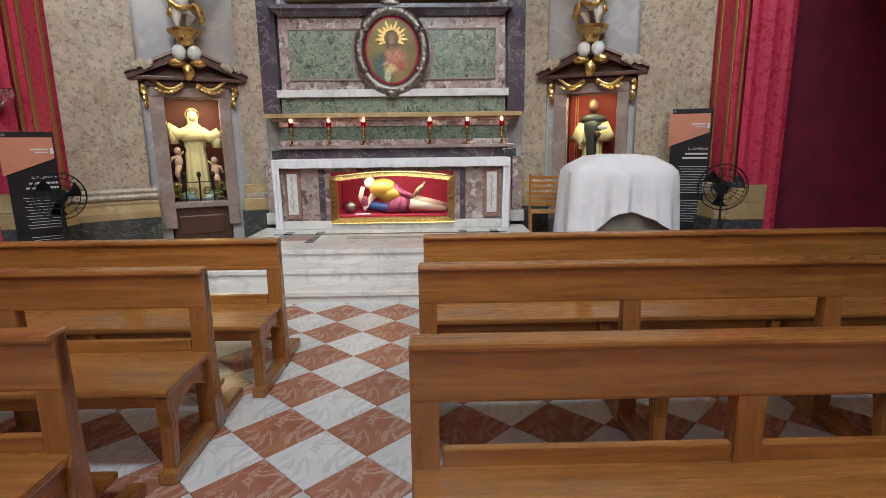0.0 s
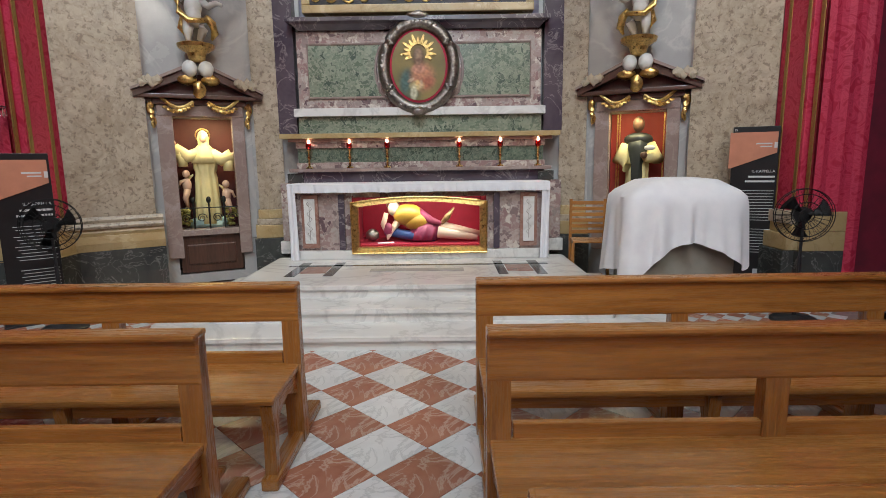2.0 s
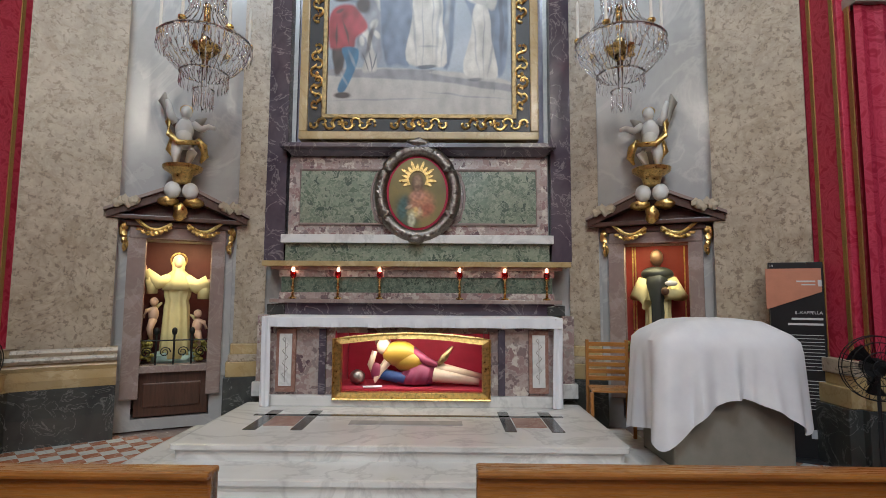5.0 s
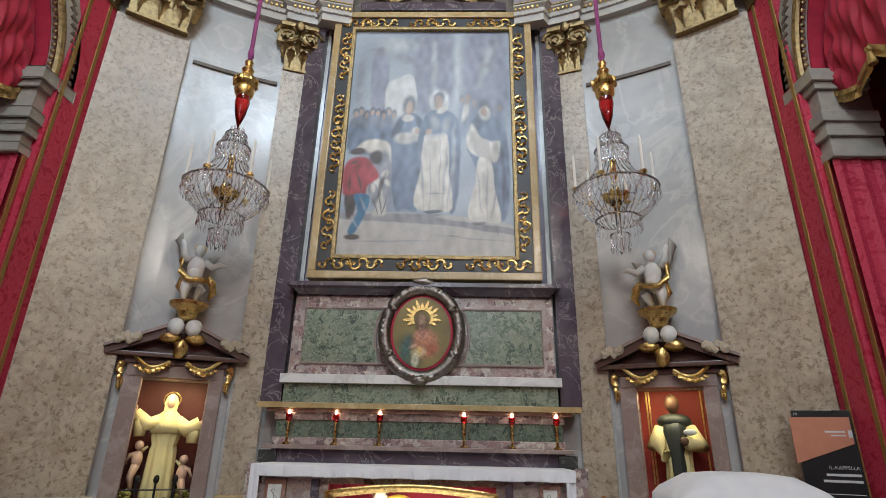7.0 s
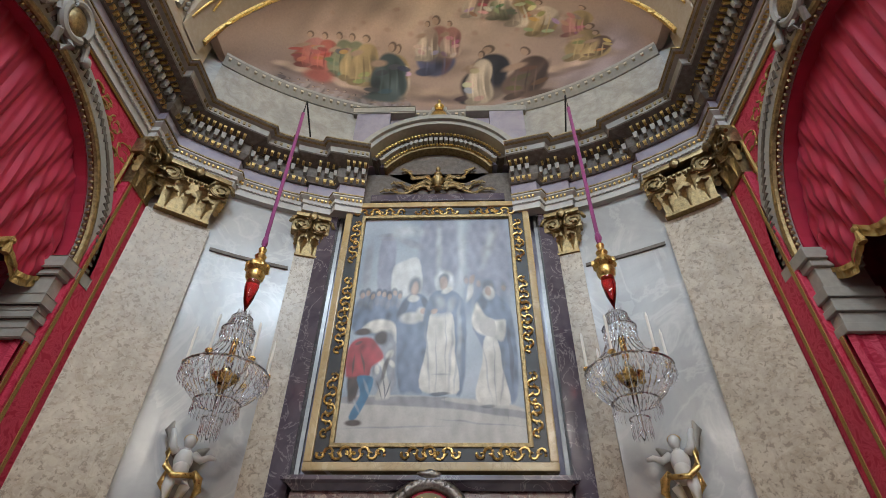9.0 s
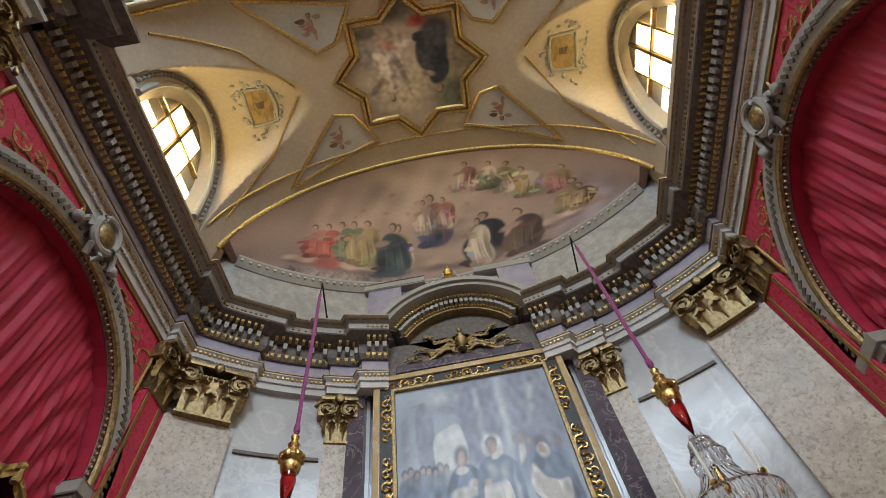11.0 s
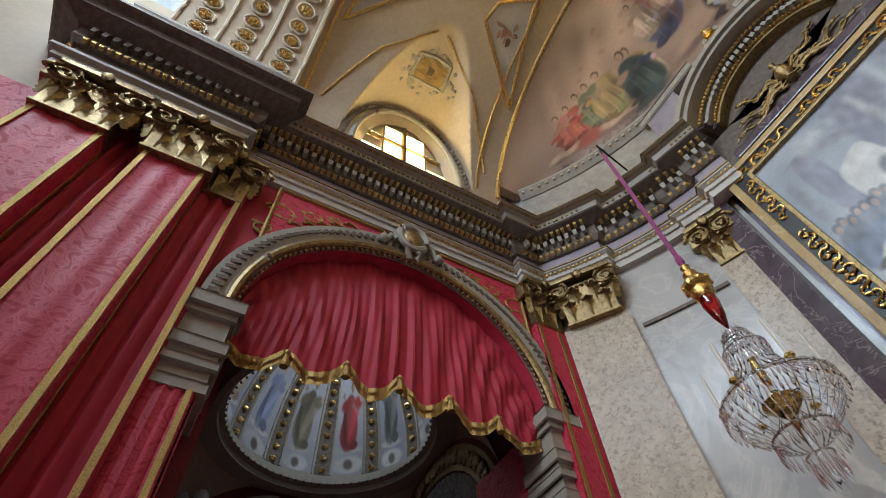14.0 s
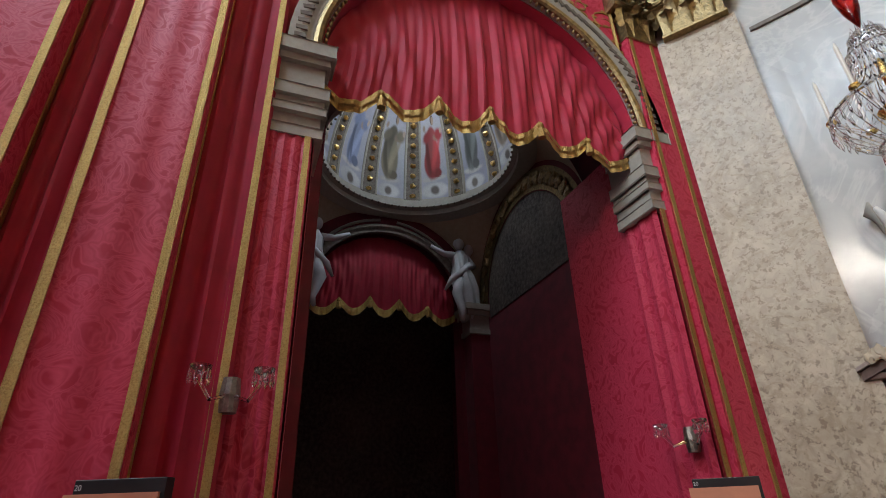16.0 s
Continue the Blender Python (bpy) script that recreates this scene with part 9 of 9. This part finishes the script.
def fan(at, rz):
    ob = thing("standing_fan", "black pedestal fan with wire cage at rest", "fan", "pedestal fans", at, rz)
    bm = B()
    lathe(bm, [(0.2, 0), (0.2, 0.02), (0.17, 0.04), (0.04, 0.055), (0.025, 0.06)], 24)
    part("base", bm, "black_metal", ob, "", True)
    bm = B()
    lathe(bm, [(0.018, 0.05), (0.018, 0.6), (0.013, 0.6), (0.013, 0.86)], 12)
    part("pole", bm, "black_metal", ob)
    bm = B()
    tube(bm, [(0, 0.14, 0.98), (0, 0.02, 0.98)], [0.06, 0.075], 14)
    box(bm, -0.03, 0.02, 0.84, 0.03, 0.1, 0.95, 0.01)
    part("motor", bm, "black_metal", ob)
    bm = B()
    for y, r in ((-0.06, 0.19), (-0.03, 0.235), (0.02, 0.235), (-0.075, 0.06), (-0.07, 0.12)):
        tube(bm, [(r * math.cos(2 * math.pi * k / 30), y, 0.98 + r * math.sin(2 * math.pi * k / 30)) for k in range(30)], 0.004, 4, True)
    for k in range(28):
        a = 2 * math.pi * k / 28
        tube(bm, [(0.03 * math.cos(a), -0.078, 0.98 + 0.03 * math.sin(a)), (0.19 * math.cos(a), -0.06, 0.98 + 0.19 * math.sin(a)), (0.235 * math.cos(a), -0.02, 0.98 + 0.235 * math.sin(a)), (0.235 * math.cos(a), 0.02, 0.98 + 0.235 * math.sin(a)), (0.06 * math.cos(a), 0.06, 0.98 + 0.06 * math.sin(a))], 0.002, 4)
    part("cage", bm, "iron", ob, "round wire cage")
    for k in range(3):
        bm = B()
        a0 = 2 * math.pi * k / 3
        rows = []
        for q in range(5):
            r = 0.04 + 0.16 * q / 4
            w = 0.35 + 0.45 * q / 4
            rows.append([bm.verts.new((r * math.cos(a0 + w * t), -0.035 + 0.04 * t, 0.98 + r * math.sin(a0 + w * t))) for t in (0, 0.33, 0.66, 1)])
        for a, b in zip(rows, rows[1:]):
            for j in range(3):
                bm.faces.new((a[j], a[j + 1], b[j + 1], b[j]))
        bmesh.ops.solidify(bm, geom=bm.faces[:], thickness=0.003)
        part("blade", bm, "black_metal", ob)
    return ob


f1 = fan((3.52, -1.5, 0), -15)
copy_thing(f1, pose(-3.25, -1.5, 0, 0, 0, 25))

chair = thing("slatted_chair", "folding wooden chair with slatted back beside the altar", "chair", at=(2.02, 0.02, 0.12), rz=-8)
for x in (-0.2, 0.2):
    bm = B()
    box(bm, x - 0.018, 0.15, 0, x + 0.018, 0.18, 0.92, 0.005)
    part("back_post", bm, "wood_z", chair)
    bm = B()
    box(bm, x - 0.018, -0.2, 0, x + 0.018, -0.17, 0.43, 0.005)
    part("front_leg", bm, "wood_z", chair)
for k in range(6):
    bm = B()
    box(bm, -0.19, 0.145, 0.50 + 0.07 * k, 0.19, 0.165, 0.545 + 0.07 * k, 0.004)
    part("back_slat", bm, "wood_x", chair)
for k in range(5):
    bm = B()
    box(bm, -0.2, -0.2 + 0.075 * k, 0.43, 0.2, -0.14 + 0.075 * k, 0.45, 0.004)
    part("seat_slat", bm, "wood_x", chair)


def sconce(at, rz):
    ob = thing("crystal_sconce", "small crystal wall sconce with hanging drops", "wall light", "crystal sconces", at, rz)
    bm = B()
    lathe(bm, [(0.05, -0.1), (0.06, 0), (0.05, 0.1)], 12, (0, -0.02, 0))
    part("back_plate", bm, "silver", ob)
    for e in (-1, 1):
        bm = B()
        tube(bm, [(0, -0.05, 0), (e * 0.1, -0.15, -0.05), (e * 0.17, -0.18, 0.05), (e * 0.17, -0.18, 0.09)], 0.012, 6)
        part("arm", bm, "crystal", ob)
        bm = B()
        lathe(bm, [(0.01, 0.08), (0.055, 0.11), (0.06, 0.13), (0.02, 0.14)], 12, (e * 0.17, -0.18, 0))
        for k in range(10):
            a = 2 * math.pi * k / 10
            lathe(bm, [(0.001, 0.0), (0.012, 0.03), (0.001, 0.1)], 5, (e * 0.17 + 0.055 * math.cos(a), -0.18 + 0.055 * math.sin(a), 0.02))
        part("bobeche", bm, "crystal", ob, "crystal drip pan with drops")
    return ob


SCZ0, SCZ1 = 2.1, 1.95
sc = sconce((-W + 0.0, AY - AR + 0.05, 2.25), 150)
sc.matrix_basis = pose(-W + 0.13, -4.62, SCZ0, 0, 0, 90)
copy_thing(sc, pose(-W - 0.10, AY + AR - 0.06, SCZ1, 0, 0, 20))

# stucco angels leaning in the spandrels of the inner chapel arch
M["grey_stucco_figure"] = plain("grey_stucco_figure", (0.52, 0.53, 0.56), 0.6)
for y, x, k in ((CYY - 1.42, CX - 1.66, 1), (CYY + 1.42, CX - 1.66, -1)):
    g = "grey_stucco_figure"
    statue_mesh("stucco_angel", [("robe", [(-k * 0.10, 0, -0.62, 0.12, 0.10), (-k * 0.12, 0, -0.40, 0.17, 0.13), (-k * 0.08, -0.03, -0.12, 0.19, 0.15), (-k * 0.02, -0.03, 0.12, 0.17, 0.15), (0, 0, 0.30, 0.12, 0.11), (0, 0, 0.46, 0.14, 0.11), (0, 0, 0.58, 0.07, 0.07)], g, 7, 0.16), ((k * 0.02, -0.03, 0.70), (0.085, 0.09, 0.105), g), ((k * 0.01, 0.01, 0.735), (0.095, 0.09, 0.08), g),
                                 ("limb", [(k * 0.10, 0, 0.50), (k * 0.30, -0.05, 0.48), (k * 0.52, -0.03, 0.60)], g, [0.06, 0.05, 0.03]), ("limb", [(-k * 0.10, 0, 0.50), (-k * 0.20, -0.08, 0.30), (-k * 0.05, -0.14, 0.22)], g, [0.06, 0.05, 0.035]),
                                 ("limb", [(-k * 0.06, 0.06, 0.42), (-k * 0.20, 0.08, 0.66), (-k * 0.26, 0.08, 0.92), (-k * 0.16, 0.08, 1.04)], g, [0.04, 0.09, 0.07, 0.01]), ("limb", [(k * 0.05, -0.08, 0.05), (k * 0.12, -0.12, -0.20), (k * 0.02, -0.10, -0.52), (k * 0.06, -0.14, -0.66)], g, [0.08, 0.09, 0.06, 0.03]),
                                 ("limb", [(-k * 0.14, -0.06, 0.34), (k * 0.02, -0.14, 0.16), (k * 0.20, -0.10, 0.02), (k * 0.30, -0.06, -0.16)], g, [0.05, 0.06, 0.05, 0.02])],
                "pale grey stucco angel leaning in the chapel arch spandrel", (x, y, CZ + 0.42), 90, "statue", 1.2)
for e in (-1, 1):
    br = thing("pendentive_panel", "ochre painted panel on the chapel pendentive", "wall panel", "pendentive panels", kind="structure")
    bm = B()
    tube(bm, [(CX - CA + 0.06, CYY + e * 1.62 * math.cos(a), CZ - 0.05 + 1.72 * math.sin(a)) for a in [math.radians(14 + 70 * q / 14) for q in range(15)]], 0.03, 6)
    part("rib", bm, "grey_corn", br)

# gold thread embroidery on the red spandrels
for s_ in (-1, 1):
    for e in (-1, 1):
        em = thing("spandrel_embroidery", "gold thread leaf scrolls sewn on the red spandrel cloth", "embroidery", "spandrel embroidery", kind="structure")
        for y0, z0, r0, turn in ((1.62, 1.72, 0.17, 0.4), (1.28, 1.88, 0.12, 2.2), (1.72, 1.32, 0.12, 4.0), (1.0, 1.97, 0.09, 1.0)):
            bm = B()
            pts = []
            for q in range(22):
                a = turn + q / 21 * 2.6 * math.pi
                r = r0 * (1.25 - 0.95 * q / 21)
                pts.append((s_ * (W - 0.03), AY + e * (y0 + r * math.cos(a)), AZ + z0 + r * 0.8 * math.sin(a)))
            tube(bm, pts, [0.016 - 0.0005 * q for q in range(22)], 5)
            part("scroll", bm, "braid", em)
            for q in (3, 7, 11, 15):
                bm = B()
                blob(bm, (pts[q][0], pts[q][1] + 0.02 * e, pts[q][2] + 0.03), (0.008, 0.045, 0.028), q, 0.3, 1)
                part("leaf", bm, "braid", em)

# ---------- floor tiles, last ----------
M["tile_white"] = tile_stone("white_floor_marble", (0.76, 0.76, 0.74), (0.68, 0.68, 0.66), (0.48, 0.48, 0.47))
M["tile_red"] = tile_stone("red_floor_marble", (0.33, 0.12, 0.07), (0.42, 0.18, 0.11), (0.6, 0.42, 0.33))
D = 0.488


def tile_mesh(material):
    bm = B()
    h, g = D / 2, 0.002
    z0 = -0.02
    out = [(h - g, 0), (0, h - g), (-h + g, 0), (0, -h + g)]
    inn = [(x * 0.985, y * 0.985) for x, y in out]
    lo = [bm.verts.new((x, y, z0)) for x, y in out]
    mid = [bm.verts.new((x, y, -0.0015)) for x, y in out]
    top = [bm.verts.new((x, y, 0)) for x, y in inn]
    for a, b in ((lo, mid), (mid, top)):
        for i in range(4):
            bm.faces.new((a[i], a[(i + 1) % 4], b[(i + 1) % 4], b[i]))
    bm.faces.new(top)
    return finish("tile", bm, material)


tile_white, tile_red = tile_mesh("tile_white"), tile_mesh("tile_red")
FX, FY = -0.04, -3.15
far = {"tile_white": B(), "tile_red": B()}
made = 0
cells_near = []
for j in range(-60, 20):
    for i in range(-18, 19):
        if (i + j) % 2:
            continue
        x, y = FX + i * D / 2, FY + j * D / 2
        if abs(x) > 4.0 or y < -12 or y > -0.1 or (abs(x) < 2.1 and y > -1.8):
            continue
        cells_near.append((abs(x) + 0.5 * abs(y + 3.6), x, y, "tile_white" if j % 2 == 0 else "tile_red"))
cells_near.sort()
for k, (_, x, y, c) in enumerate(cells_near):
    if k < 300:
        ob = new("tile", tile_white if c == "tile_white" else tile_red)
        ob.parent = floor
        ob.location = (x, y, 0)
    else:
        bm = far[c]
        h = D / 2 - 0.002
        bm.faces.new([bm.verts.new((x + a * h, y + b * h, -0.0005)) for a, b in ((1, 0), (0, 1), (-1, 0), (0, -1))])
for c, bm in far.items():
    ob = part("tile_field", bm, c, floor)
    ob["kind"] = "stuff"

# small chequer beside the altar steps
small = {"tile_white": B(), "tile_red": B()}
d = 0.2
for j in range(-12, 8):
    for i in range(-46, 47):
        if (i + j) % 2:
            continue
        x, y = i * d / 2, -0.6 + j * d / 2
        if abs(x) < 2.35 or abs(x) > 4.0 or y > on_arc(x)[1] - 0.02:
            continue
        h = d / 2 - 0.0015
        bm = small["tile_white" if j % 2 == 0 else "tile_red"]
        bm.faces.new([bm.verts.new((x + a * h, y + b * h, 0.003)) for a, b in ((1, 0), (0, 1), (-1, 0), (0, -1))])
for c, bm in small.items():
    ob = part("small_tile_field", bm, c, floor)
    ob["kind"] = "stuff"
